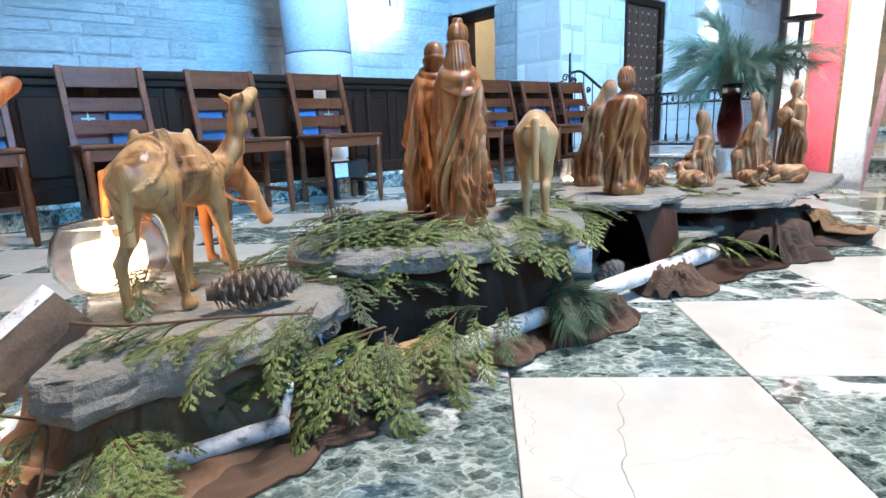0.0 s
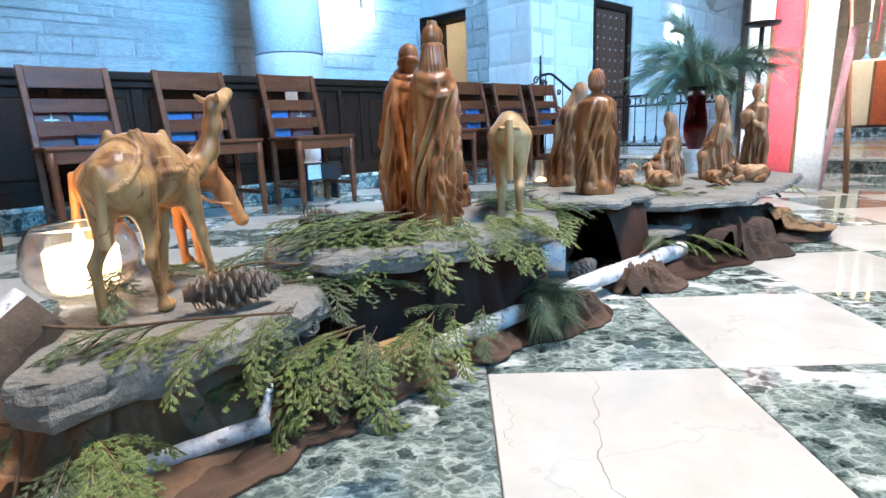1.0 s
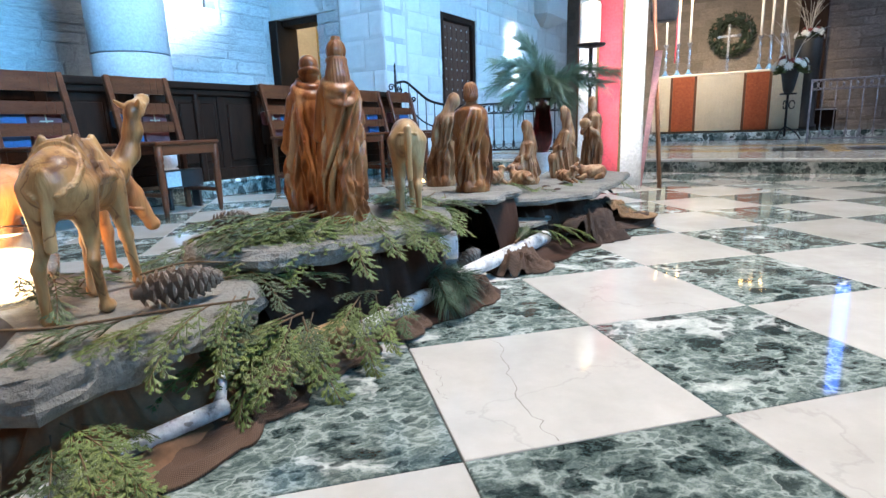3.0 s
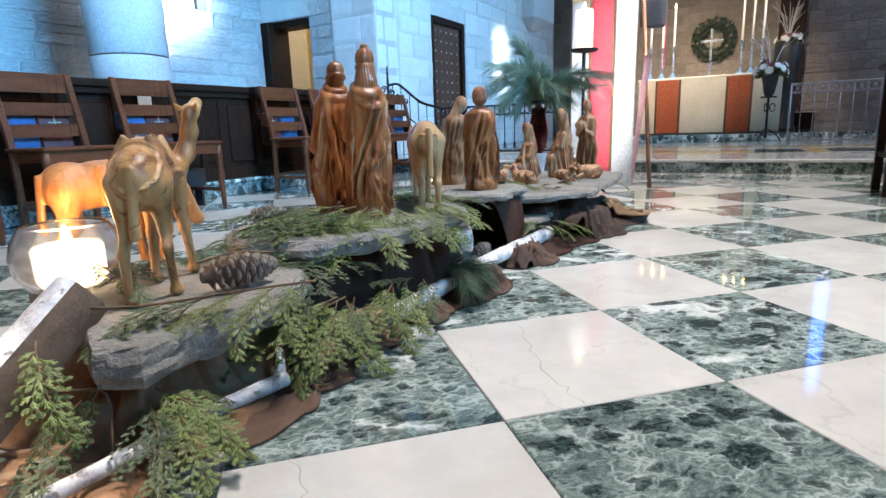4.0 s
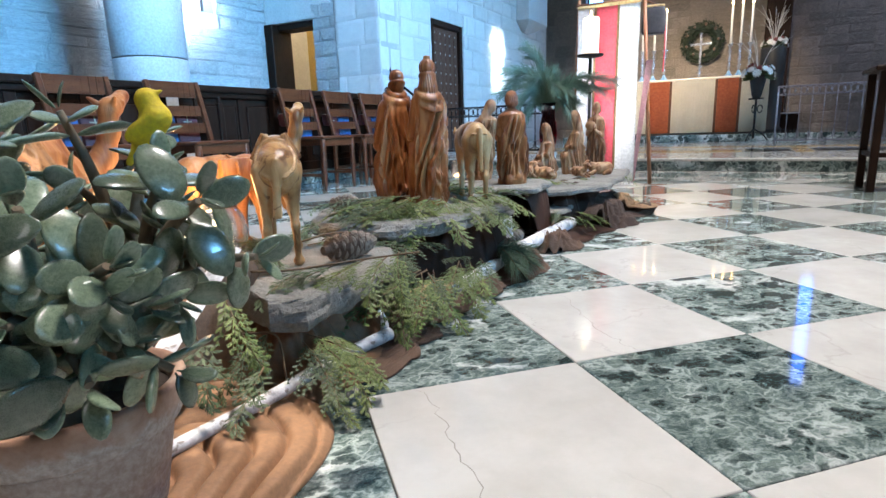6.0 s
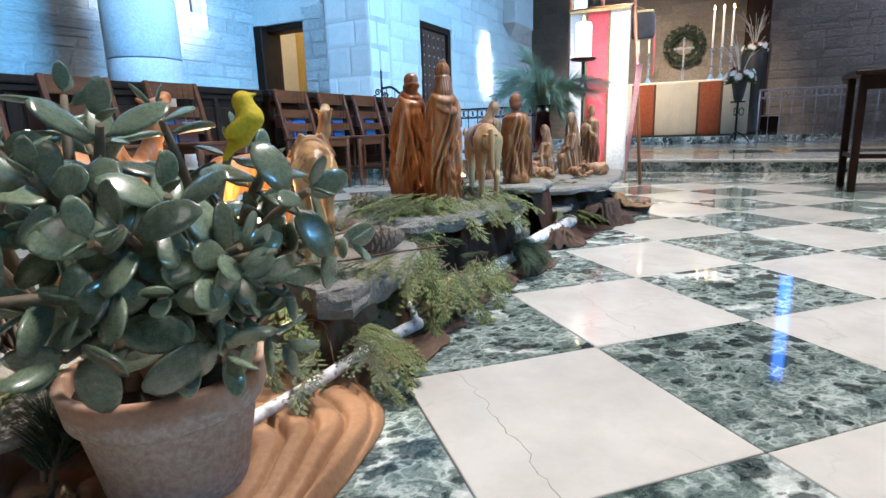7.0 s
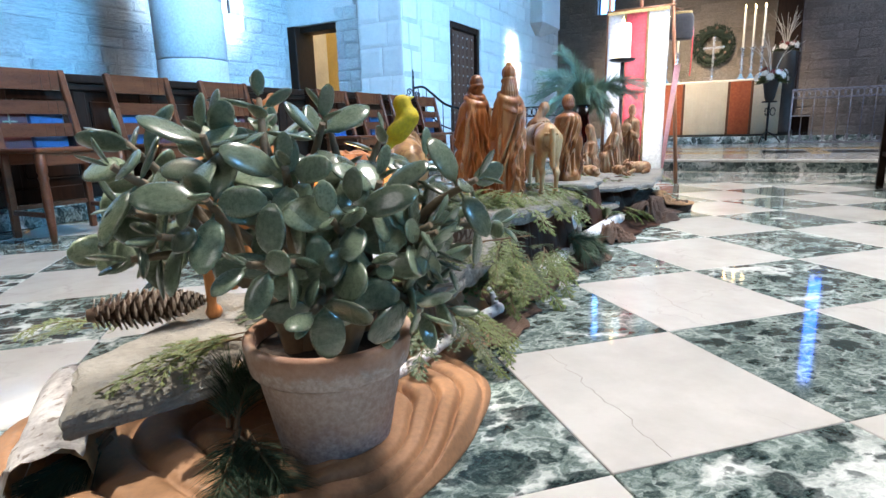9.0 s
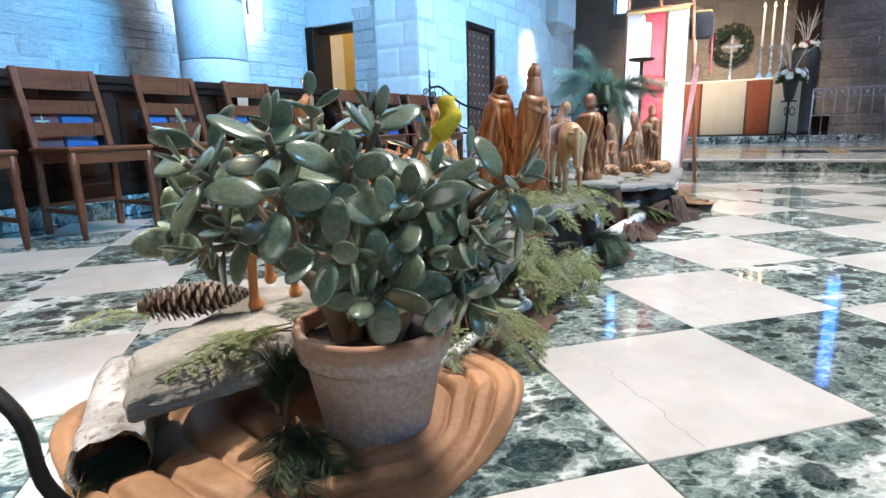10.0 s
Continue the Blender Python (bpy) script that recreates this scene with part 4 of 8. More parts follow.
cloth("cloth", "dark brown satin cloth draped under the holy family's slab", (0.62, 1.86), [0.48, 0.58, 0.56, 0.45, 0.40, 0.40, 0.42, 0.44, 0.40, 0.38, 0.33, 0.37], SATIN_DARK, [(0.40, 1.70, 0.10, 0.14, 30, 0.218, 0.07), (0.92, 2.12, 0.38, 0.13, 42, 0.168, 0.06)], folds=0.024, waves=11, seed=9)
BURLAP_TAN = weave("tan_burlap", (0.17, 0.095, 0.045), (0.36, 0.22, 0.12), 110.0)
BURLAP_DARK = weave("dark_burlap", (0.035, 0.020, 0.014), (0.10, 0.060, 0.042), 110.0)
cloth("burlap", "brown burlap strip with a ragged edge on the floor", (-0.30, 0.68), [0.10, 0.12, 0.14, 0.15, 0.14, 0.14, 0.16, 0.20, 0.24, 0.12, 0.06, 0.07], BURLAP, folds=0.008, waves=4, seed=11, base=0.006)
cloth("burlap", "brown burlap lobe lying over the marble", (-0.17, 0.90), [0.13, 0.13, 0.13, 0.13, 0.14, 0.15, 0.16, 0.16, 0.16, 0.14, 0.12, 0.12], BURLAP, folds=0.016, waves=4, seed=12, base=0.008)
cloth("burlap", "small brown burlap fold beside the birch log", (0.02, 1.00), [0.08, 0.09, 0.10, 0.10, 0.10, 0.09, 0.08, 0.08, 0.09, 0.09, 0.08, 0.07], BURLAP, [(0.01, 1.0, 0.02, 0.01, 30, 0.018, 0.06)], folds=0.010, waves=3, seed=13, base=0.01)
cloth("burlap", "brown burlap fold standing up beside the birch log", (0.24, 1.17), [0.10, 0.10, 0.10, 0.10, 0.10, 0.10, 0.10, 0.10, 0.08, 0.07, 0.08, 0.09], BURLAP, [(0.23, 1.18, 0.04, 0.01, 40, 0.060, 0.06)], folds=0.014, waves=3, seed=14, base=0.006)
cloth("burlap", "brown burlap roll along the birch log", (0.50, 1.42), [0.13, 0.15, 0.12, 0.11, 0.11, 0.11, 0.11, 0.11, 0.09, 0.06, 0.07, 0.10], BURLAP, [(0.50, 1.43, 0.06, 0.005, 45, 0.055, 0.06)], folds=0.018, waves=4, seed=15, base=0.006)
cloth("burlap", "dark brown burlap heap at the slab's foot", (0.92, 1.76), [0.20, 0.21, 0.19, 0.16, 0.15, 0.15, 0.15, 0.13, 0.09, 0.07, 0.085, 0.12], BURLAP_DARK, [(0.95, 1.79, 0.14, 0.012, 40, 0.10, 0.07), (0.80, 1.72, 0.05, 0.01, -20, 0.06, 0.05)], folds=0.030, waves=5, seed=16, base=0.006)
cloth("burlap", "dark brown burlap end folded over on the marble floor", (1.22, 2.05), [0.20, 0.21, 0.22, 0.20, 0.18, 0.18, 0.18, 0.16, 0.14, 0.13, 0.15, 0.18], BURLAP_DARK, [(1.16, 2.12, 0.10, 0.02, 40, 0.095, 0.08), (1.33, 2.02, 0.03, 0.06, 40, 0.035, 0.05)], folds=0.020, waves=4, seed=17, base=0.006)
cloth("burlap", "tan burlap flap folded back on the dark cloth", (1.29, 2.03), [0.14, 0.14, 0.13, 0.11, 0.10, 0.10, 0.10, 0.09, 0.09, 0.10, 0.11, 0.13], BURLAP_TAN, [(1.22, 2.09, 0.05, 0.02, 40, 0.062, 0.09)], folds=0.012, waves=3, seed=18, base=0.046)


def slab(name, label, outline, top, thick, seed, tilt=(0, 0), rough=1.0):
    """A slab of slate: an uneven outline, flat cleft top, layered broken edge."""
    rng = random.Random(seed)
    cx, cy = sum(p[0] for p in outline) / len(outline), sum(p[1] for p in outline) / len(outline)
    edge = []
    for p, q in zip(outline, outline[1:] + outline[:1]):
        k = max(2, int(math.hypot(q[0] - p[0], q[1] - p[1]) / 0.018))
        edge += [(p[0] + (q[0] - p[0]) * i / k, p[1] + (q[1] - p[1]) * i / k) for i in range(k)]
    layers = [(-0.030, -1.0), (-0.008, -0.96), (0.0, -0.82), (0.003, -0.66), (0.0, -0.50), (0.002, -0.36), (-0.003, -0.22), (-0.006, -0.10), (-0.012, -0.02), (-0.022, 0.0), (-0.06, 0.0), (-0.12, 0.0)]
    bm = bmesh.new()
    rows = []
    for inset, level in layers:
        row = []
        dz = level * thick
        for i, (x, y) in enumerate(edge):
            d = Vector((x - cx, y - cy, 0))
            reach = d.length
            d.normalize()
            z3 = Vector((x, y, dz * 2.0 + seed))
            j = rough * 0.016 * noise.noise(Vector((x * 8, y * 8, seed))) + (0.011 * noise.noise(z3 * 26) + 0.006 * noise.noise(z3 * 60)) * (1 if inset > -0.02 else 0.2)
            p = Vector((cx, cy, 0)) + d * max(0.01, reach + inset + j)
            lift = rough * 0.004 * noise.noise(Vector((p.x * 10, p.y * 10, seed * 2.0))) + 0.003 * noise.noise(Vector((p.x * 34, p.y * 34, seed)))
            row.append(bm.verts.new((p.x, p.y, top + dz + lift + (0.010 * noise.noise(Vector((x * 12, y * 12, seed + 5))) if level < -0.9 else 0.0) + tilt[0] * (p.x - cx) + tilt[1] * (p.y - cy))))
        rows.append(row)
    n = len(edge)
    for a, b in zip(rows, rows[1:]):
        for i in range(n):
            bm.faces.new((a[i], a[(i + 1) % n], b[(i + 1) % n], b[i]))
    bm.faces.new(rows[0][::-1])
    bm.faces.new(rows[-1])
    return tagged(part(name, bm, SLATE), label, "stone slab", "slabs of the crib scene")


slab("slate_slab", "grey slate slab with a broken edge under the camels", [(-0.585, 0.470), (-0.52, 0.46), (-0.42, 0.57), (-0.33, 0.68), (-0.27, 0.84), (-0.36, 0.98), (-0.58, 1.08), (-0.80, 1.10), (-0.86, 0.98), (-0.80, 0.86), (-0.715, 0.745), (-0.635, 0.60)], 0.195, 0.062, 1)
slab("slate_slab", "thick grey slate slab carrying the two kings", [(-0.41, 0.94), (-0.24, 0.885), (-0.02, 0.99), (0.195, 1.14), (0.24, 1.36), (0.10, 1.56), (-0.18, 1.58), (-0.40, 1.36), (-0.47, 1.10)], 0.245, 0.05, 2)
slab("slate_slab", "thin grey slate slab carrying the standing shepherd", [(0.235, 1.53), (0.31, 1.46), (0.44, 1.47), (0.60, 1.66), (0.62, 1.82), (0.50, 2.02), (0.30, 2.02), (0.22, 1.78)], 0.250, 0.026, 3)
slab("slate_slab", "long thin grey slate slab carrying the crib figures", [(0.54, 1.72), (0.70, 1.68), (0.94, 1.74), (1.10, 1.93), (1.30, 2.14), (1.56, 2.46), (1.50, 2.76), (1.25, 2.80), (0.92, 2.50), (0.66, 2.28), (0.52, 2.04)], 0.205, 0.03, 4)
slab("slate_slab", "grey slate slab propped on a log behind the pot", [(-1.150, 0.105), (-1.060, 0.140), (-0.955, 0.190), (-0.84, 0.27), (-0.82, 0.42), (-0.85, 0.62), (-1.00, 0.66), (-1.06, 0.54), (-1.13, 0.42), (-1.190, 0.300), (-1.163, 0.18)], 0.150, 0.034, 5, (0, 0), 0.45)
slab("slate_slab", "small flat slate resting on the dark cloth", [(0.50, 1.62), (0.66, 1.64), (0.78, 1.78), (0.70, 1.86), (0.56, 1.80)], 0.118, 0.02, 6)


def log(name, label, points, radii, seed, stubs=(), cut=True):
    """A birch log with slightly uneven bark and pale cut ends."""
    lg = thing(name, pose(0, 0, 0), label, "log")
    pts = spline(points, 36)
    rng = random.Random(seed)
    rr = [np.interp(i / (len(pts) - 1), np.linspace(0, 1, len(radii)), radii) * (1 + 0.06 * noise.noise(Vector((i * 0.7, seed, 0)))) for i in range(len(pts))]
    part("bark", tube(bmesh.new(), pts, [float(r) for r in rr], 14), BARK, lg)
    for end, nxt, r in ((pts[0], pts[1], rr[0]), (pts[-1], pts[-2], rr[-1])):
        d = (Vector(end) - Vector(nxt)).normalized()
        m = Matrix.Translation(Vector(end)) @ d.to_track_quat("Z", "Y").to_matrix().to_4x4()
        part("cut_end", lathe(bmesh.new(), [(float(r) * 0.9, -0.002), (float(r) * 0.9, 0.0015), (float(r) * 0.3, 0.002)], 14, m), CUT_WOOD, lg)
    for a, b, r in stubs:
        part("branch", tube(bmesh.new(), spline([a, ((Vector(a) + Vector(b)) / 2 + Vector((0.004, 0, 0.004))), b], 8), [r, r * 0.85, r * 0.75, r * 0.7, r * 0.65, r * 0.6, r * 0.55, r * 0.5, r * 0.5][:9], 10), BARK, lg)
    return lg


log("birch_log", "long white birch log lying along the cloth", [(-0.11, 0.905, 0.035), (0.10, 1.10, 0.045), (0.32, 1.32, 0.052), (0.69, 1.64, 0.060)], [0.020, 0.022, 0.024, 0.026], 1)
log("birch_branch", "thin white birch branch with a forked stub", [(-0.74, 0.250, 0.055), (-0.60, 0.39, 0.045), (-0.47, 0.53, 0.040), (-0.335, 0.645, 0.036)], [0.011, 0.012, 0.013, 0.015], 2, [((-0.345, 0.64, 0.035), (-0.345, 0.70, 0.075), 0.013)])
log("birch_stub", "short thick birch log with a pale cut end", [(0.135, 1.315, 0.135), (0.250, 1.300, 0.135)], [0.040, 0.043], 3)
# a curled piece of bark with a jagged end and raw wood inside
piece = thing("birch_piece", pose(0, 0, 0), "peeling half log of white birch with a jagged end", "log")
rng = random.Random(12)
a, b = Vector((-1.178, 0.105, 0.052)), Vector((-1.232, 0.43, 0.056))
way = (b - a).normalized()
side = way.cross(Vector((0, 0, 1))).normalized()
up = side.cross(way)
for nm, mt, r, turn0, turn1, back in (("bark", BARK, 0.056, 40, 215, 0.0), ("raw_wood", CUT_WOOD, 0.049, -150, 205, 0.030)):
    bm = bmesh.new()
    rows = []
    jag = [rng.uniform(0.0, 0.035) for _ in range(13)]
    for i in range(13):
        row = []
        for k in range(13):
            t = radians(turn0 + (turn1 - turn0) * k / 12)
            at = a + (b - a) * (i / 12) + (way * (jag[k] + back) if i == 0 else Vector())
            rr = r * (1 + 0.10 * noise.noise(Vector((i * 0.5, k * 0.4, r * 50))))
            row.append(bm.verts.new(at + side * math.cos(t) * rr + up * math.sin(t) * rr * 0.9))
        rows.append(row)
    for r0, r1 in zip(rows, rows[1:]):
        for q0, q1, s0, s1 in zip(r0, r0[1:], r1, r1[1:]):
            bm.faces.new((q0, q1, s1, s0)).smooth = True
    bmesh.ops.solidify(bm, geom=list(bm.faces), thickness=0.005 if nm == "bark" else 0.02)
    part(nm, bm, mt, piece, "white papery bark" if nm == "bark" else "raw orange wood")

# split log: white bark on its back, brown split faces
sl = thing("split_log", pose(0, 0, 0), "split birch log, white bark above and brown split face", "log")
a, b = Vector((-0.800, 0.380, 0.062)), Vector((-0.640, 0.612, 0.255))
way = (b - a).normalized()
side = way.cross(Vector((0, 0, 1))).normalized()
up = side.cross(way)
bm = bmesh.new()
bark_rows, split_rows = [], []
for i in range(13):
    p = a + (b - a) * i / 12
    wob = 0.004 * noise.noise(Vector((i * 0.8, 2, 1)))
    arc = [p + (math.cos(t) * side * 0.034 + math.sin(t) * up * 0.030) * (1 + wob * 10) for t in [radians(d) for d in range(45, 186, 14)]]
    bark_rows.append([bm.verts.new(q) for q in arc])
for r0, r1 in zip(bark_rows, bark_rows[1:]):
    for q0, q1, s0, s1 in zip(r0, r0[1:], r1, r1[1:]):
        bm.faces.new((q0, q1, s1, s0)).smooth = True
part("bark", bm, BARK, sl, "white papery bark")
bm = bmesh.new()
rows = []
for i in range(13):
    p = a + (b - a) * i / 12
    row = []
    for c, d in ((0.0235, 0.0205), (0.030, 0.0), (0.032, -0.030), (0.028, -0.052), (-0.008, -0.050), (-0.032, -0.028), (-0.0335, -0.003)):
        j = 0.004 * noise.noise(Vector((i * 1.1, c * 40, d * 40)))
        row.append(bm.verts.new(p + side * (c + j) + up * (d + j)))
    rows.append(row)
for r0, r1 in zip(rows, rows[1:]):
    for q0, q1, s0, s1 in zip(r0, r0[1:], r1, r1[1:]):
        bm.faces.new((q0, s0, s1, q1))
bm.faces.new(rows[0])
bm.faces.new(rows[-1][::-1])
part("split_face", bm, RAW_WOOD, sl, "weathered brown split wood")

# a rotten log end under the cedar
lg = thing("wood_chunk", pose(-0.16, 0.895, 0.012, 0, 0, 38), "broken piece of pale split wood under cedar", "wood")
bm = bmesh.new()
box(bm, -0.075, 0.075, -0.03, 0.03, 0.0, 0.05, 0.008, None, 2)
for v in bm.verts:
    v.co += 0.01 * noise.noise_vector(v.co * 30)
part("chunk", bm, CUT_WOOD, lg)


# ---- carved figures ----
def figure(name, label, m, f, lo, hi, step, material, category="figurine"):
    ob = part(name, carve(f, lo, hi, step), material, None, "", m)
    return tagged(ob, label, category, "carved crib figures")


def drape(seed, n, low, high, around=(0.0, 6.283), w=0.0055, h=0.0072, slope=0.5):
    """Folds of a robe: start angle, bottom, top, slope, curve, width and height of each ridge."""
    rng = random.Random(seed)
    out = []
    for k in range(n):
        a = around[0] + (around[1] - around[0]) * (k + rng.uniform(-0.3, 0.3)) / n
        out.append((a, low + rng.uniform(0, 0.12) * (high - low), high - rng.uniform(0, 0.45) * (high - low), rng.uniform(-slope, slope), rng.uniform(-0.5, 0.5), w * rng.uniform(0.7, 1.5), h * rng.uniform(0.6, 1.3)))
    return out


def robe(P, rows, folds, squash=0.8, lean=0.0, cloak=None):
    """A draped body: radius by height, with ridged folds and, where given, the stepped edge of a cloak."""
    z = P[..., 2]
    x, y = P[..., 0] - lean * z, P[..., 1]
    zs, rs = zip(*rows)
    R = np.interp(z, zs, rs)
    ang = np.arctan2(y / squash, x)
    rho = np.hypot(x, y / squash)
    near = np.abs(rho - R) < 0.42 * max(rs)
    za, aa, ra = z[near], ang[near], R[near]
    rise = np.zeros_like(za)
    for a0, z0, z1, slope, curve, w, h in folds:
        t = (za - z0) / (z1 - z0)
        da = aa - (a0 + slope * t + curve * t * t)
        d = ((da + np.pi) % (2 * np.pi) - np.pi) * ra
        env = 2.1 * h * np.clip(np.minimum(t + 0.15, 1.0 - t) * 5, 0, 1)
        rise += env * (np.exp(-(d / w) ** 2) - 0.6 * np.exp(-((d - 1.55 * w) / (0.75 * w)) ** 2))
    swell = np.zeros_like(z)
    swell[near] = rise
    if cloak is not None:
        a0, a1, tilt, top, step = cloak
        e = np.minimum(ang - a0 - tilt * z, a1 - tilt * z * 0.6 - ang) * R
        swell += step * np.clip(e / 0.003, 0, 1) * np.clip((top - z) / 0.01, 0, 1)
    d = rho - R - swell
    return np.maximum(d * 0.7, np.maximum(zs[0] - z, z - zs[-1]))


def torus(P, c, r, thick, tilt=0.0):
    x, y, z = P[..., 0] - c[0], P[..., 1] - c[1], P[..., 2] - c[2]
    return np.hypot(np.hypot(x, y) - r, z - tilt * y) - thick


def hair(P, c, r, lines, depth):
    """A head of combed hair: an ellipsoid grooved from crown to nape."""
    a = np.arctan2(P[..., 1] - c[1], P[..., 0] - c[0])
    return ellipsoid(P, c, r) + depth * np.sin(lines * a + 60 * P[..., 2])


def plinth(P, rx, ry, top):
    return np.maximum(np.hypot(P[..., 0] / rx, P[..., 1] / ry) - 1, 0) * min(rx, ry) + np.maximum(0, np.maximum(-P[..., 2], P[..., 2] - top)) - 0.002


def king_tall(P):
    folds = drape(4, 14, 0.02, 0.31, (-3.14, 3.14), 0.0054, 0.0060, 0.45)
    folds += [(-2.5 + 0.50 * k, 0.12 + 0.014 * k, 0.335, 1.5, -0.3, 0.0062, 0.0066) for k in range(5)]
    folds += drape(54, 12, 0.03, 0.32, (-3.14, 3.14), 0.0036, -0.0050, 0.7)
    folds += [(-0.9 + 0.32 * k, 0.012, 0.12, -1.3, 0.3, 0.0070, 0.0062) for k in range(4)]
    d = robe(P, [(0.0, 0.050), (0.04, 0.050), (0.14, 0.046), (0.24, 0.044), (0.30, 0.044), (0.335, 0.038), (0.356, 0.016)], folds, 0.86, 0.0, (-2.9, 0.1, 1.2, 0.335, 0.005))
    d = smin(d, ellipsoid(P, (0, 0, 0.320), (0.046, 0.035, 0.024)), 0.010)
    d = smin(d, torus(P, (0, -0.005, 0.334), 0.032, 0.0105, 0.45), 0.003)
    d = smin(d, torus(P, (0.004, -0.010, 0.316), 0.036, 0.0085, 0.75), 0.003)
    a = np.arctan2(P[..., 1], P[..., 0])
    locks = np.hypot(P[..., 0], P[..., 1] + 0.005) - np.interp(P[..., 2], [0.335, 0.352, 0.390], [0.0295, 0.0300, 0.0225]) + 0.0009 * np.sin(26 * a + 70 * P[..., 2])
    d = smin(d, np.maximum(locks * 0.9, np.maximum(0.334 - P[..., 2], P[..., 2] - 0.392)), 0.003)
    d = smin(d, torus(P, (0, 0, 0.389), 0.0180, 0.0085, -0.10), 0.002)
    d = smin(d, ellipsoid(P, (0, 0, 0.412), (0.0235, 0.0235, 0.0265)) + 0.0012 * np.cos(8 * a), 0.002)
    d = smin(d, plinth(P - np.array((0, 0, 0.436)), 0.009, 0.009, 0.008), 0.002)
    for s, e in ((1, 0.235), (-1, 0.21)):
        d = smin(d, capsule(P, (s * 0.037, 0.006, 0.308), (s * 0.048, 0.020, e), 0.0145, 0.0140), 0.006)
        d = smin(d, capsule(P, (s * 0.048, 0.020, e), (s * 0.02, 0.052, e + 0.015), 0.012, 0.011), 0.006)
    return smin(d, plinth(P, 0.052, 0.048, 0.020), 0.003)


def king_short(P):
    folds = drape(11, 12, 0.02, 0.30, (-3.14, 3.14), 0.0068, 0.0068, 0.40)
    folds += [(-2.9 + 0.36 * k, 0.06 + 0.03 * k, 0.300, 0.9 - 0.1 * k, -0.5, 0.0080, 0.0070) for k in range(5)]
    folds += drape(61, 12, 0.03, 0.30, (-3.14, 3.14), 0.0042, -0.0054, 0.7)
    folds += [(-2.2 + 0.46 * k, 0.008, 0.095, 1.6, -0.6, 0.0080, 0.0085) for k in range(4)]
    d = robe(P, [(0.0, 0.070), (0.03, 0.070), (0.10, 0.065), (0.18, 0.057), (0.26, 0.049), (0.305, 0.042), (0.332, 0.018)], folds, 0.84, -0.02, (-3.0, -0.4, 2.0, 0.31, 0.0055))
    d = smin(d, ellipsoid(P, (-0.006, 0, 0.296), (0.048, 0.037, 0.024)), 0.010)
    d = smin(d, torus(P, (-0.006, -0.004, 0.314), 0.031, 0.0115, 0.45), 0.003)
    d = smin(d, torus(P, (-0.004, -0.002, 0.330), 0.024, 0.0090, 0.45), 0.002)
    d = smin(d, ellipsoid(P, (0.001, 0.008, 0.350), (0.0215, 0.025, 0.026)), 0.004)
    d = smin(d, torus(P, (0.0, 0.004, 0.357), 0.0195, 0.0078, -0.25), 0.002)
    d = smin(d, ellipsoid(P, (0, 0.004, 0.376), (0.0235, 0.0245, 0.024)), 0.002)
    d = smin(d, capsule(P, (0.004, 0.026, 0.345), (0.006, 0.034, 0.339), 0.006, 0.004), 0.004)
    for s in (1, -1):
        d = smin(d, capsule(P, (s * 0.043, 0.010, 0.282), (s * 0.055, 0.034, 0.200), 0.018, 0.015), 0.008)
        d = smin(d, capsule(P, (s * 0.055, 0.034, 0.200), (s * 0.02, 0.066, 0.220), 0.013, 0.012), 0.006)
    return smin(d, plinth(P, 0.062, 0.052, 0.016), 0.004)


def standing(P, h=0.37, seed=1, bow=0.0, veil=False, waist=0.0, wrap=1.4):
    """A standing robed figure facing +y, of height h."""
    P = P / h
    folds = drape(seed, 12, 0.05, 0.74, (-3.14, 3.14), 0.0155, 0.0165, 0.5)
    folds += drape(seed + 40, 11, 0.06, 0.75, (-3.14, 3.14), 0.0105, -0.0140, 0.7)
    folds += [(-2.7 + 0.36 * k, 0.20 + 0.03 * k, 0.78, wrap, -0.4, 0.017, 0.019) for k in range(4)]
    d = robe(P, [(0.0, 0.145), (0.08, 0.142), (0.30, 0.132), (0.50, 0.130 - waist), (0.66, 0.134), (0.74, 0.115), (0.80, 0.05)], folds, 0.74, bow, (-2.9, 0.6, 0.6, 0.78, 0.012))
    top = bow * 0.76
    d = smin(d, ellipsoid(P, (top, 0, 0.725), (0.128, 0.088, 0.060)), 0.03)
    d = smin(d, capsule(P, (top, 0, 0.76), (top + bow * 0.2, 0.015, 0.86), 0.045, 0.04), 0.02)
    hc = (top + bow * 0.5, 0.015 + abs(bow) * 0.1, 0.905)
    if veil:
        d = smin(d, ellipsoid(P, hc, (0.072, 0.078, 0.088)), 0.01)
        d = smin(d, capsule(P, (hc[0] - 0.02, hc[1] - 0.03, 0.89), (top - 0.04, -0.04, 0.70), 0.055, 0.065), 0.03)
    else:
        d = smin(d, hair(P, hc, (0.068, 0.072, 0.088), 20, 0.004), 0.008)
        d = smin(d, hair(P, (hc[0], hc[1] - 0.025, 0.862), (0.066, 0.056, 0.052), 22, 0.004), 0.008)
    for s, e in ((1, 0.53), (-1, 0.50)):
        d = smin(d, capsule(P, (s * 0.110 + top, 0.02, 0.70), (s * 0.132 + bow * 0.55, 0.06, e), 0.045, 0.040), 0.02)
        d = smin(d, capsule(P, (s * 0.132 + bow * 0.55, 0.06, e), (s * 0.04 + bow * 0.7, 0.15, e + 0.07), 0.036, 0.028), 0.02)
    for s in (-1, 1):
        d = smin(d, ellipsoid(P, (s * 0.055, -0.09, 0.055), (0.050, 0.050, 0.060)), 0.02)
    d = smin(d, plinth(P, 0.158, 0.130, 0.05), 0.01)
    return d * h


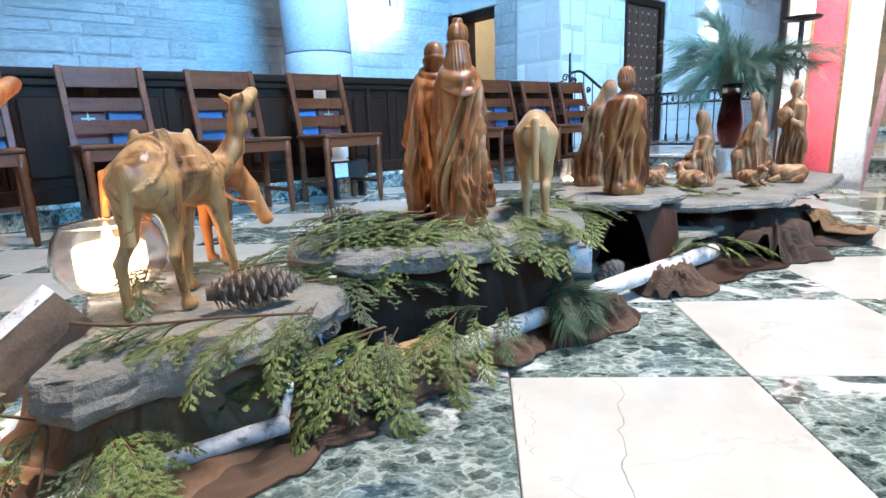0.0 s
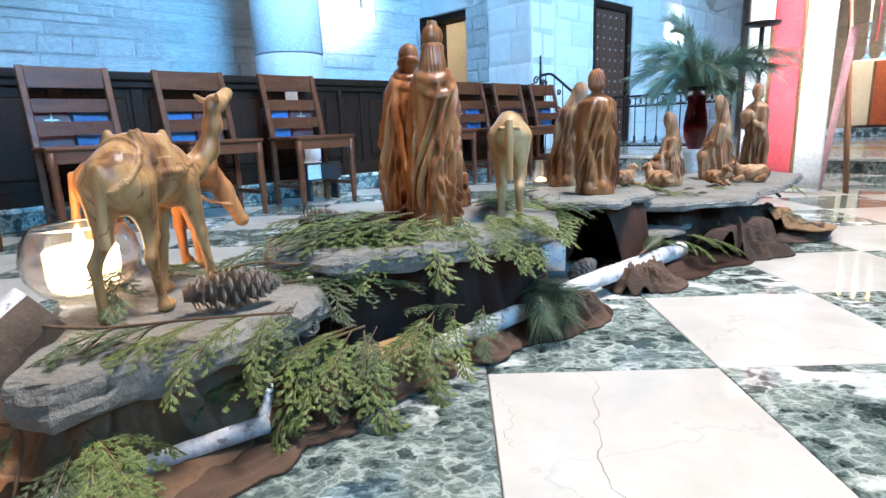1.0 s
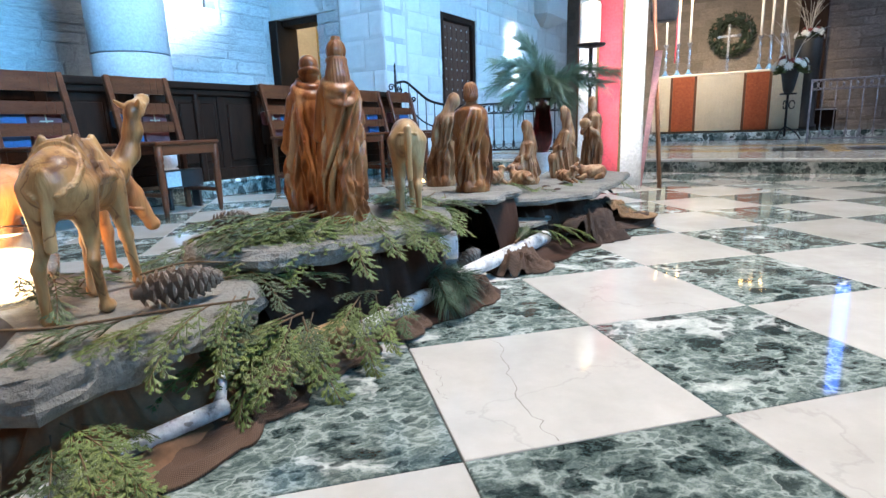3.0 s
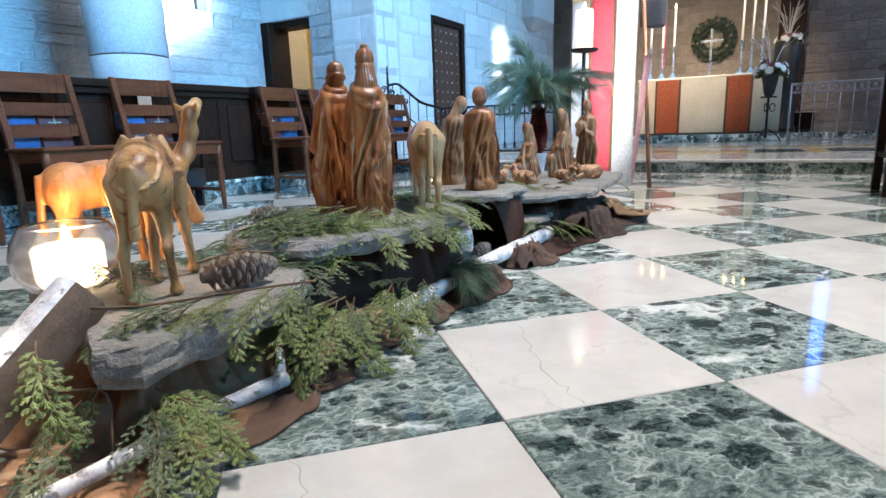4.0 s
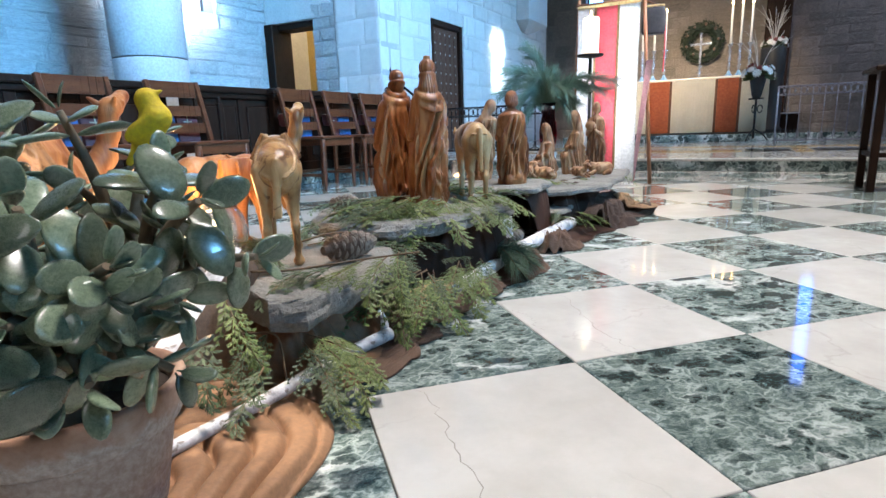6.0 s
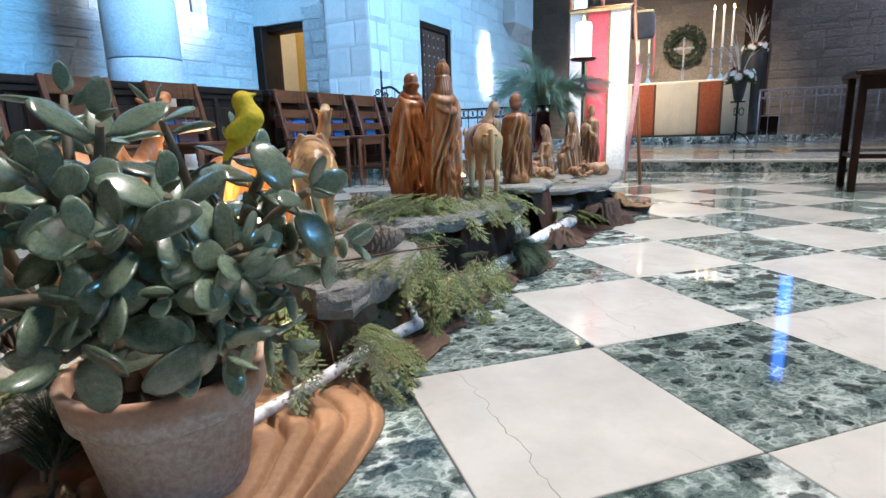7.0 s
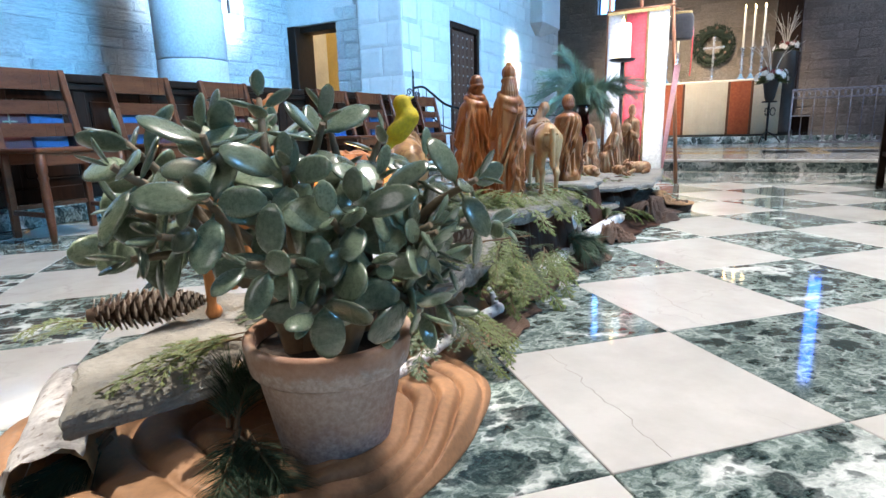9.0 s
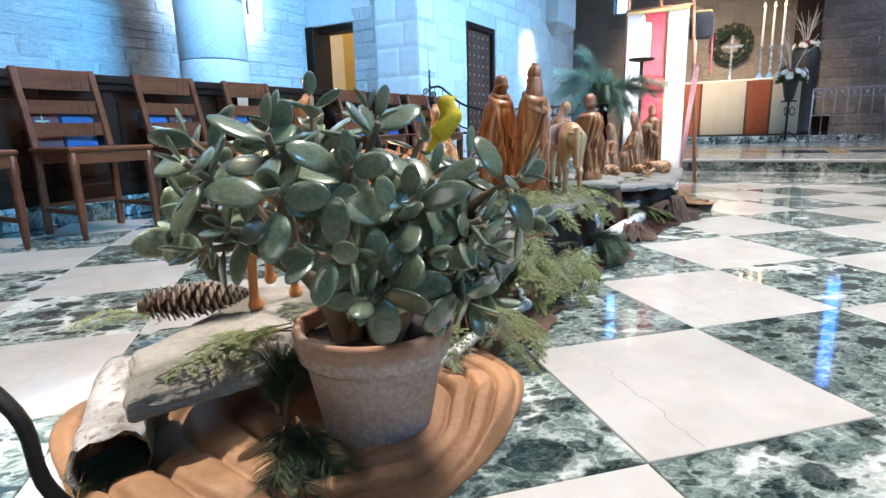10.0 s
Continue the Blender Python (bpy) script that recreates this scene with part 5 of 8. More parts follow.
def kneeling(P, h=0.25, seed=1, veil=True):
    """A seated or kneeling figure: knees to -x, back to +x."""
    P = P / h
    folds = drape(seed, 13, 0.03, 0.66, (-3.14, 3.14), 0.017, 0.020, 0.7) + drape(seed + 30, 10, 0.03, 0.66, (-3.14, 3.14), 0.012, -0.016, 0.7)
    d = robe(P, [(0.0, 0.22), (0.06, 0.225), (0.25, 0.19), (0.45, 0.155), (0.62, 0.135), (0.70, 0.06)], folds, 0.85, 0.06)
    d = smin(d, capsule(P, (0.02, 0.05, 0.28), (-0.22, 0.07, 0.27), 0.11, 0.075), 0.05)
    d = smin(d, capsule(P, (0.02, -0.05, 0.28), (-0.22, -0.07, 0.25), 0.11, 0.075), 0.05)
    for s in (-1, 1):
        d = smin(d, capsule(P, (-0.22, s * 0.07, 0.26), (-0.20, s * 0.07, 0.03), 0.070, 0.055), 0.03)
        d = smin(d, capsule(P, (0.03, s * 0.13, 0.60), (-0.04, s * 0.15, 0.44), 0.052, 0.046), 0.025)
        d = smin(d, capsule(P, (-0.04, s * 0.15, 0.44), (-0.17, s * 0.03, 0.40), 0.044, 0.034), 0.025)
    d = smin(d, capsule(P, (0.03, 0, 0.66), (0.0, 0, 0.78), 0.055, 0.05), 0.02)
    head = hair(P, (-0.01, 0, 0.875), (0.090, 0.082, 0.110), 18, 0.0 if veil else 0.006)
    d = smin(d, head, 0.015)
    d = smin(d, capsule(P, (0.035, 0, 0.87), (0.10, 0, 0.55), 0.080, 0.11), 0.03)
    face = ellipsoid(P, (-0.095, 0, 0.86), (0.045, 0.048, 0.070))
    return np.maximum(d, -face + 0.012) * h


def sheep(P):
    d = ellipsoid(P, (0, 0, 0.042), (0.062, 0.034, 0.034)) + 0.003 * np.sin(P[..., 0] * 190) * np.sin(P[..., 2] * 170)
    d = smin(d, capsule(P, (0.05, 0, 0.06), (0.066, 0, 0.085), 0.016, 0.015), 0.012)
    d = smin(d, capsule(P, (0.062, 0, 0.088), (0.088, 0, 0.078), 0.014, 0.009), 0.008)
    for sy in (-1, 1):
        d = smin(d, capsule(P, (0.04, sy * 0.022, 0.02), (0.075, sy * 0.02, 0.006), 0.011, 0.007), 0.008)
        d = smin(d, capsule(P, (0.06, sy * 0.014, 0.093), (0.056, sy * 0.028, 0.088), 0.006, 0.003), 0.004)
    return d


def chain(P, d, points, radii, k):
    """Joins a limb of tapering lengths to a body."""
    for p, q, r, s in zip(points, points[1:], radii, radii[1:]):
        d = smin(d, capsule(P, p, q, r, s), k)
    return d


def rope(P, points, r):
    """A twisted rope laid along points."""
    d = np.full(P.shape[:-1], 9.0)
    for p, q in zip(points, points[1:]):
        d = np.minimum(d, capsule(P, p, q, r, r))
    return d + 0.0011 * np.sin((P[..., 0] * 1.2 + P[..., 1] + P[..., 2] * 1.5) * 520)


def camel(P):
    x, y, z = P[..., 0], P[..., 1], P[..., 2]
    d = ellipsoid(P, (-0.070, 0, 0.218), (0.054, 0.044, 0.054))
    d = smin(d, ellipsoid(P, (0.0, 0, 0.220), (0.085, 0.041, 0.049)), 0.03)
    d = smin(d, ellipsoid(P, (0.068, 0, 0.214), (0.042, 0.037, 0.055)), 0.03)
    d = smin(d, ellipsoid(P, (-0.012, 0, 0.255), (0.046, 0.027, 0.030)), 0.025)
    body = d
    for s, o in ((1, -0.026), (-1, 0.026)):
        d = chain(P, d, [(-0.078 + o * 0.3, s * 0.025, 0.212), (-0.074 + o * 0.7, s * 0.027, 0.128), (-0.094 + o, s * 0.029, 0.094), (-0.086 + o * 1.2, s * 0.030, 0.022)], [0.029, 0.0120, 0.0088, 0.0075], 0.008)
        d = smin(d, ellipsoid(P, (-0.078 + o * 1.2, s * 0.030, 0.010), (0.018, 0.013, 0.012)), 0.007)
        d = chain(P, d, [(0.074 + o * 0.2, s * 0.022, 0.205), (0.082 + o * 0.8, s * 0.026, 0.105), (0.086 + o * 1.3, s * 0.029, 0.020)], [0.024, 0.0108, 0.0080], 0.009)
        d = smin(d, ellipsoid(P, (0.082 + o * 0.8, s * 0.026, 0.104), (0.012, 0.012, 0.014)), 0.005)
        d = smin(d, ellipsoid(P, (0.093 + o * 1.3, s * 0.029, 0.010), (0.017, 0.012, 0.011)), 0.007)
    d = chain(P, d, [(0.085, 0, 0.215), (0.132, -0.012, 0.220), (0.158, -0.034, 0.256), (0.163, -0.047, 0.300), (0.161, -0.050, 0.327)], [0.033, 0.023, 0.0180, 0.0150, 0.0150], 0.016)
    d = smin(d, ellipsoid(P, (0.170, -0.052, 0.3400), (0.023, 0.0175, 0.0185)), 0.008)
    d = chain(P, d, [(0.178, -0.053, 0.3420), (0.208, -0.058, 0.3580)], [0.0165, 0.0125], 0.006)
    d = smin(d, ellipsoid(P, (0.212, -0.059, 0.3630), (0.012, 0.0125, 0.0105)), 0.004)
    d = np.maximum(d, -(capsule(P, (0.200, -0.09, 0.3475), (0.200, -0.03, 0.3475), 0.002, 0.002)))
    for s in (-1, 1):
        d = smin(d, capsule(P, (0.154, -0.050 + s * 0.014, 0.3480), (0.145, -0.049 + s * 0.021, 0.3560), 0.0055, 0.003), 0.003)
        d = smin(d, ellipsoid(P, (0.182, -0.054 + s * 0.0150, 0.3480), (0.006, 0.004, 0.005)), 0.003)
    tail = capsule(P * np.array((1, 0.7, 1)), (-0.118, 0.0, 0.240), (-0.124, 0.003, 0.125), 0.0055, 0.0065)
    d = smin(d, tail, 0.006)
    # blanket, saddle frame, straps and ropes
    d = smin(d, np.maximum(body - 0.0045, np.maximum(np.abs(x + 0.014) - 0.050, 0.212 - z)), 0.002)
    d = smin(d, np.maximum(body - 0.0030, np.abs(x + 0.022) - 0.006), 0.002)
    seat = np.maximum(np.abs(x + 0.012) - 0.044, np.maximum(np.abs(y) * 0.93 + (z - 0.262) * 0.36 - 0.032, np.abs(z - 0.262) - 0.026))
    d = smin(d, seat, 0.004)
    d = np.maximum(d, -np.maximum(np.maximum(np.abs(x + 0.012) - 0.024, np.abs(z - 0.262) - 0.012), 0.034 - np.abs(y)))
    for sx in (-0.054, 0.030):
        for s in (-1, 1):
            d = smin(d, capsule(P, (sx, s * 0.020, 0.289), (sx, s * 0.048, 0.220), 0.0062, 0.0062), 0.003)
    for s in (-1, 1):
        d = smin(d, capsule(P, (-0.062, s * 0.047, 0.226), (0.042, s * 0.046, 0.226), 0.0058, 0.0058), 0.003)
        d = smin(d, rope(P, [(-0.056, s * 0.028, 0.268), (-0.082, s * 0.041, 0.244), (-0.105, s * 0.036, 0.220), (-0.122, s * 0.016, 0.204)], 0.0048), 0.001)
        d = smin(d, rope(P, [(-0.045, s * 0.024, 0.292), (-0.050, s * 0.049, 0.245)], 0.0050), 0.001)
        d = smin(d, rope(P, [(0.040, s * 0.040, 0.232), (0.080, s * 0.038, 0.232), (0.112, s * 0.020, 0.240)], 0.0034), 0.001)
    return d


def quadruped(P, z0, girth, neck, head, step):
    """A horse-like beast facing +x with long thin legs."""
    d = ellipsoid(P, (-0.070, 0, z0 + 0.004), (0.050, girth, 0.052))
    d = smin(d, ellipsoid(P, (0.0, 0, z0 - 0.002), (0.085, girth * 0.94, 0.045)), 0.03)
    d = smin(d, ellipsoid(P, (0.070, 0, z0), (0.040, girth * 0.88, 0.050)), 0.03)
    for s in (-1, 1):
        o = s * step
        d = chain(P, d, [(-0.080, s * girth * 0.56, z0 - 0.005), (-0.072 + o, s * girth * 0.60, z0 * 0.54), (-0.092 + o, s * girth * 0.60, z0 * 0.40), (-0.088 + o, s * girth * 0.60, 0.018)], [0.033, 0.0150, 0.0098, 0.0078], 0.012)
        d = chain(P, d, [(0.074, s * girth * 0.52, z0 - 0.01), (0.078 - o, s * girth * 0.55, z0 * 0.48), (0.080 - o, s * girth * 0.55, 0.018)], [0.026, 0.012, 0.0085], 0.010)
        for hx in (-0.082 + o, 0.085 - o):
            d = smin(d, ellipsoid(P, (hx, s * girth * 0.57, 0.009), (0.014, 0.0115, 0.011)), 0.005)
    d = chain(P, d, *neck, 0.016)
    a, b, ra, rb = head
    d = smin(d, capsule(P, a, b, ra, rb), 0.010)
    return smin(d, ellipsoid(P, b, (rb * 1.25, rb * 1.05, rb * 1.1)), 0.004)


def donkey_down(P):
    d = quadruped(P, 0.190, 0.047, ([(0.08, 0, 0.205), (0.130, 0, 0.198), (0.158, 0, 0.168)], [0.036, 0.027, 0.022]), ((0.162, 0, 0.155), (0.192, 0, 0.092), 0.0215, 0.0135), 0.014)
    for s in (-1, 1):
        d = chain(P, d, [(0.150, s * 0.015, 0.178), (0.140, s * 0.026, 0.212), (0.150, s * 0.030, 0.246)], [0.0080, 0.0120, 0.004], 0.003)
        d = smin(d, rope(P, [(0.170, s * 0.018, 0.130), (0.130, s * 0.030, 0.140), (0.095, s * 0.040, 0.165)], 0.0035), 0.001)
    body = ellipsoid(P, (0, 0, 0.190), (0.085, 0.047, 0.050))
    d = smin(d, np.maximum(body - 0.006, np.maximum(np.abs(P[..., 0]) - 0.045, 0.165 - P[..., 2])), 0.002)
    for s in (-1, 1):
        pack = np.maximum(np.abs(P[..., 0] - 0.015) - 0.040, np.maximum(np.abs(P[..., 1] - s * (0.056 + 0.10 * (0.235 - P[..., 2]))) - 0.010, np.abs(P[..., 2] - 0.195) - 0.042))
        d = smin(d, pack, 0.004)
        d = smin(d, rope(P, [(0.015, s * 0.02, 0.245), (0.015, s * 0.072, 0.226), (0.015, s * 0.080, 0.160)], 0.0034), 0.001)
    return smin(d, capsule(P * np.array((1, 0.7, 1)), (-0.118, 0.0, 0.215), (-0.126, 0.004, 0.10), 0.0075, 0.0085), 0.006)


def donkey_up(P):
    x, y, z = P[..., 0], P[..., 1], P[..., 2]
    d = quadruped(P, 0.205, 0.038, ([(0.09, 0, 0.215), (0.135, 0, 0.215), (0.165, 0, 0.195)], [0.034, 0.026, 0.021]), ((0.170, 0, 0.188), (0.200, 0, 0.135), 0.021, 0.0125), 0.012)
    for s in (-1, 1):
        d = chain(P, d, [(0.160, s * 0.013, 0.205), (0.156, s * 0.022, 0.228), (0.160, s * 0.022, 0.246)], [0.006, 0.0085, 0.003], 0.003)
    ridge = np.maximum(np.abs(y) - 0.004, capsule(P, (0.08, 0, 0.245), (0.155, 0, 0.212), 0.012, 0.010))
    d = smin(d, ridge + 0.001 * np.sin(x * 500), 0.003)
    body = ellipsoid(P, (0, 0, 0.205), (0.088, 0.038, 0.052))
    d = smin(d, np.maximum(body - 0.005, np.maximum(np.abs(x - 0.015) - 0.040, 0.178 - z)), 0.002)
    d = smin(d, rope(P, [(-0.025, 0.039, 0.212), (-0.075, 0.040, 0.220), (-0.119, 0.020, 0.222), (-0.119, -0.020, 0.222), (-0.075, -0.040, 0.220), (-0.025, -0.039, 0.212)], 0.0034), 0.001)
    tail = np.maximum(np.abs(y) - 0.0125, capsule(P, (-0.118, 0.0, 0.235), (-0.130, 0.0, 0.105), 0.0095, 0.0075))
    return smin(d, tail, 0.002)


def ox(P):
    d = ellipsoid(P, (0, 0, 0.052), (0.085, 0.046, 0.046))
    d = smin(d, ellipsoid(P, (-0.055, 0, 0.048), (0.040, 0.046, 0.046)), 0.02)
    d = chain(P, d, [(0.060, 0, 0.066), (0.092, 0, 0.088), (0.118, 0, 0.078)], [0.030, 0.024, 0.015], 0.014)
    for s in (-1, 1):
        d = chain(P, d, [(0.086, s * 0.018, 0.104), (0.086, s * 0.038, 0.112), (0.092, s * 0.044, 0.126)], [0.007, 0.006, 0.003], 0.004)
        d = chain(P, d, [(0.050, s * 0.034, 0.025), (0.090, s * 0.034, 0.014), (0.060, s * 0.030, 0.008)], [0.016, 0.010, 0.008], 0.008)
        d = smin(d, capsule(P, (-0.055, s * 0.040, 0.026), (-0.015, s * 0.046, 0.010), 0.022, 0.009), 0.010)
    return d + 0.0006 * np.sin(P[..., 2] * 300 + P[..., 0] * 120)


def bird(P):
    d = capsule(P, (-0.022, 0, 0.028), (0.016, 0, 0.045), 0.021, 0.026)
    d = smin(d, ellipsoid(P, (0.024, 0, 0.078), (0.020, 0.018, 0.019)), 0.016)
    d = smin(d, capsule(P, (0.040, 0, 0.078), (0.054, 0, 0.074), 0.006, 0.002), 0.004)
    d = smin(d, capsule(P, (-0.035, 0, 0.026), (-0.072, 0, 0.012), 0.012, 0.006), 0.012)
    for s in (-1, 1):
        d = smin(d, ellipsoid(P, (-0.012, s * 0.022, 0.040), (0.032, 0.008, 0.016)), 0.006)
    return d


figure("king_statue", "tall carved olive-wood king with a crown", pose(-0.084, 1.190, 0.252, 0, 1.5, 8) @ Matrix.Scale(1.03, 4), king_tall, (-0.075, -0.065, -0.004), (0.075, 0.08, 0.455), 0.0019, KING_WOOD)
figure("king_statue", "shorter carved olive-wood king in a hooded cloak", pose(-0.146, 1.330, 0.252, 0, 1, 10) @ Matrix.Scale(1.085, 4), king_short, (-0.10, -0.085, -0.004), (0.10, 0.10, 0.415), 0.0021, KING_WOOD)
figure("shepherd_statue", "carved olive-wood standing man in a long cloak", pose(0.413, 1.655, 0.252, 0, 0, -10), lambda P: standing(P, 0.385, 3), (-0.09, -0.08, -0.004), (0.09, 0.09, 0.395), 0.0024, KING_WOOD)
figure("mary_statue", "carved olive-wood woman bowing with a white head", pose(0.358, 1.915, 0.252, 0, 0, -20), lambda P: standing(P, 0.365, 8, 0.13, True, 0.022, 0.9), (-0.09, -0.08, -0.004), (0.15, 0.09, 0.38), 0.0026, SMALL_WOOD)
figure("kneeling_statue", "small carved wooden seated woman in a veil", pose(0.83, 2.165, 0.207, 0, 0, 5) @ Matrix.Diagonal((0.86, 0.84, 1.0, 1)), lambda P: kneeling(P, 0.30, 5), (-0.11, -0.09, -0.004), (0.11, 0.09, 0.32), 0.0027, SMALL_WOOD)
figure("angel_statue", "small carved wooden kneeling figure with long hair", pose(1.125, 2.38, 0.207, 0, 0, -20) @ Matrix.Diagonal((0.74, 0.74, 1.0, 1)), lambda P: kneeling(P, 0.365, 9, False), (-0.13, -0.11, -0.004), (0.13, 0.11, 0.38), 0.0031, SMALL_WOOD)
figure("shepherd_statue", "small carved wooden shepherd carrying a lamb", pose(1.39, 2.58, 0.207, 0, 0, 130) @ Matrix.Diagonal((0.80, 0.85, 0.98, 1)), lambda P: np.minimum(standing(P, 0.425, 12, 0.0, False, 0.03, 0.3), ellipsoid(P, (0.02, 0.075, 0.275), (0.040, 0.024, 0.030))), (-0.10, -0.09, -0.004), (0.10, 0.11, 0.44), 0.0031, SMALL_WOOD)
figure("kneeling_statue", "small carved wooden kneeling figure behind the kings", pose(-0.02, 1.50, 0.247, 0, 0, 60), lambda P: kneeling(P, 0.15, 2), (-0.08, -0.07, -0.004), (0.08, 0.07, 0.17), 0.0028, SMALL_WOOD)
figure("camel_statue", "pale carved olive-wood camel with a saddle", pose(-0.545, 0.785, 0.197, 0, 0, 88), camel, (-0.15, -0.09, -0.004), (0.25, 0.075, 0.40), 0.0024, CAMEL_WOOD)
figure("camel_statue", "carved olive-wood camel, orange candlelight put into its colour", pose(-0.952, 0.605, 0.148, 0, 0, 84) @ Matrix.Scale(1.2, 4), camel, (-0.15, -0.09, -0.004), (0.25, 0.075, 0.40), 0.0030, CANDLELIT_WOOD)
figure("donkey_statue", "carved donkey grazing with lowered head, candlelight put into its colour", pose(-0.69, 1.015, 0.197, 0, 0, 30), donkey_down, (-0.15, -0.095, -0.004), (0.22, 0.095, 0.26), 0.0027, CANDLELIT_WOOD)
figure("donkey_statue", "honey-coloured carved donkey seen from behind", pose(0.112, 1.318, 0.247, 0, 0, 84), donkey_up, (-0.15, -0.075, -0.004), (0.24, 0.075, 0.345), 0.0025, HORSE_WOOD)
figure("ox_statue", "carved wooden ox lying among the figures", pose(1.185, 2.20, 0.207, 0, 0, 165) @ Matrix.Scale(0.74, 4), ox, (-0.11, -0.065, -0.004), (0.14, 0.065, 0.14), 0.003, SMALL_WOOD)
for x, y, r, s in ((0.755, 2.03, 120, 1.0), (0.545, 1.80, 30, 0.75), (1.00, 2.12, -60, 0.8)):
    figure("sheep_statue", "small carved wooden lying sheep", pose(x, y, 0.209 if y > 1.85 else 0.252, 0, 0, r) @ Matrix.Scale(s, 4), sheep, (-0.09, -0.06, -0.004), (0.11, 0.06, 0.11), 0.0035, SMALL_WOOD)

# ---- candle bowl ----
bowl = thing("candle_bowl", pose(-0.722, 0.845, 0.197), "round clear glass bowl with a burning pillar candle", "candle holder")
outer = [(0.045, 0.0), (0.075, 0.014), (0.094, 0.045), (0.098, 0.075), (0.090, 0.108), (0.076, 0.130), (0.072, 0.134)]
inner = [(0.069, 0.133), (0.073, 0.128), (0.087, 0.106), (0.094, 0.075), (0.090, 0.047), (0.072, 0.018), (0.040, 0.006)]
glass = part("glass", lathe(bmesh.new(), outer + inner, 40), GLASS, bowl)
glass.visible_shadow = False
# wax emission stands in for flame light shining through the pillar
part("candle", lathe(bmesh.new(), [(0.040, 0.0085), (0.056, 0.016), (0.060, 0.030), (0.060, 0.086), (0.055, 0.092), (0.020, 0.088)], 32), glow("glowing_wax", (1.0, 0.80, 0.50), 5.0), bowl, "cream pillar candle glowing through")
part("flame", lathe(bmesh.new(), [(0.002, 0.088), (0.010, 0.100), (0.007, 0.115), (0.001, 0.132)], 12), FLAME, bowl)


def candle_light(name, m, watts, size=0.02):
    data = bpy.data.lights.new(name, "POINT")
    data.energy, data.color, data.shadow_soft_size = watts, (1.0, 0.55, 0.22), size
    ob = new(name, data)
    ob.matrix_world = m
    return ob


candle_light("candle_light", pose(-0.722, 0.845, 0.342), 2.2, 0.03)

votive = thing("votive_glass", pose(0.300, 2.05, 0.252), "small clear glass votive with a lit candle", "candle holder")
vg = part("glass", lathe(bmesh.new(), [(0.030, 0.0), (0.040, 0.085), (0.0375, 0.085), (0.028, 0.006)], 28), GLASS, votive)
vg.visible_shadow = False
# the wax emits too, in place of candlelight scattered inside it
part("candle", lathe(bmesh.new(), [(0.026, 0.008), (0.028, 0.04), (0.01, 0.042)], 20), glow("votive_wax_glow", (1.0, 0.72, 0.42), 5.0), votive)
candle_light("votive_light", pose(0.300, 2.05, 0.36), 0.5, 0.02)

# ---- jade plant in its pot ----
PX, PY = -0.805, 0.165
plant = thing("jade_plant", pose(PX, PY, 0.018), "leafy jade plant in a weathered terracotta pot", "potted plant")
pot = part("pot", lathe(bmesh.new(), [(0.078, 0.0), (0.082, 0.004), (0.108, 0.138), (0.1085, 0.141), (0.1165, 0.142), (0.1185, 0.146), (0.125, 0.186), (0.123, 0.191), (0.113, 0.191), (0.108, 0.170), (0.10, 0.150)], 56, None, 0.004), TERRACOTTA, plant, "weathered terracotta pot with lime bloom")
part("soil", lathe(bmesh.new(), [(0.107, 0.150), (0.108, 0.168), (0.06, 0.174), (0.01, 0.172)], 30), SOIL, plant)


def jade_leaf(seed, bend):
    """A fleshy oval leaf from its base along +x."""
    bm = bmesh.new()
    rings = []
    n = 9
    for i in range(n + 1):
        t = i / n
        w = 0.265 * math.sqrt(max(0.0, 1 - ((t - 0.57) / 0.44) ** 2)) + 0.022 * (1 - t)
        h = 0.055 * (1 - (2 * t - 1) ** 4) + 0.012
        zc = bend * t * t + 0.01 * math.sin(seed + 4 * t)
        ring = []
        for k in range(10):
            a = 2 * math.pi * k / 10
            cup = 0.12 * (w * math.cos(a)) ** 2 / 0.26
            ring.append(bm.verts.new((t, w * math.cos(a), zc + h * math.sin(a) + cup)))
        rings.append(ring)
    for r0, r1 in zip(rings, rings[1:]):
        for k in range(10):
            bm.faces.new((r0[k], r0[(k + 1) % 10], r1[(k + 1) % 10], r1[k])).smooth = True
    bm.faces.new(rings[0][::-1])
    bm.faces.new(rings[-1])
    return mesh_of("leaf", bm, JADE)


LEAVES = [jade_leaf(s, b) for s, b in ((0, 0.10), (1, -0.12), (2, 0.02), (3, -0.22))]
rng = random.Random(21)
tips = []
golden = math.pi * (3 - math.sqrt(5))
for k in range(54):
    q = (k + 0.5) / 54
    el = math.asin(-0.48 + 1.45 * q)
    az = k * golden + 0.5
    reach = rng.uniform(0.74, 1.0)
    tips.append(Vector((0.275 * reach * math.cos(el) * math.cos(az) - 0.035, 0.245 * reach * math.cos(el) * math.sin(az) - 0.04, 0.345 + 0.195 * reach * math.sin(el))))
for k in range(7):
    az = k * 2.1
    tips.append(Vector((0.13 * math.cos(az), 0.13 * math.sin(az) - 0.03, rng.uniform(0.34, 0.47))))
for az, rr, zz in ((250, 0.17, 0.26), (285, 0.19, 0.28), (315, 0.20, 0.25), (345, 0.21, 0.27), (265, 0.21, 0.33), (300, 0.22, 0.34), (20, 0.20, 0.27)):
    tips.append(Vector((rr * math.cos(radians(az)), rr * math.sin(radians(az)), zz)))
trunks = [Vector((0.0, 0.0, 0.16)), Vector((-0.045, -0.02, 0.16)), Vector((0.04, 0.03, 0.16)), Vector((0.01, -0.05, 0.16))]
forks = []
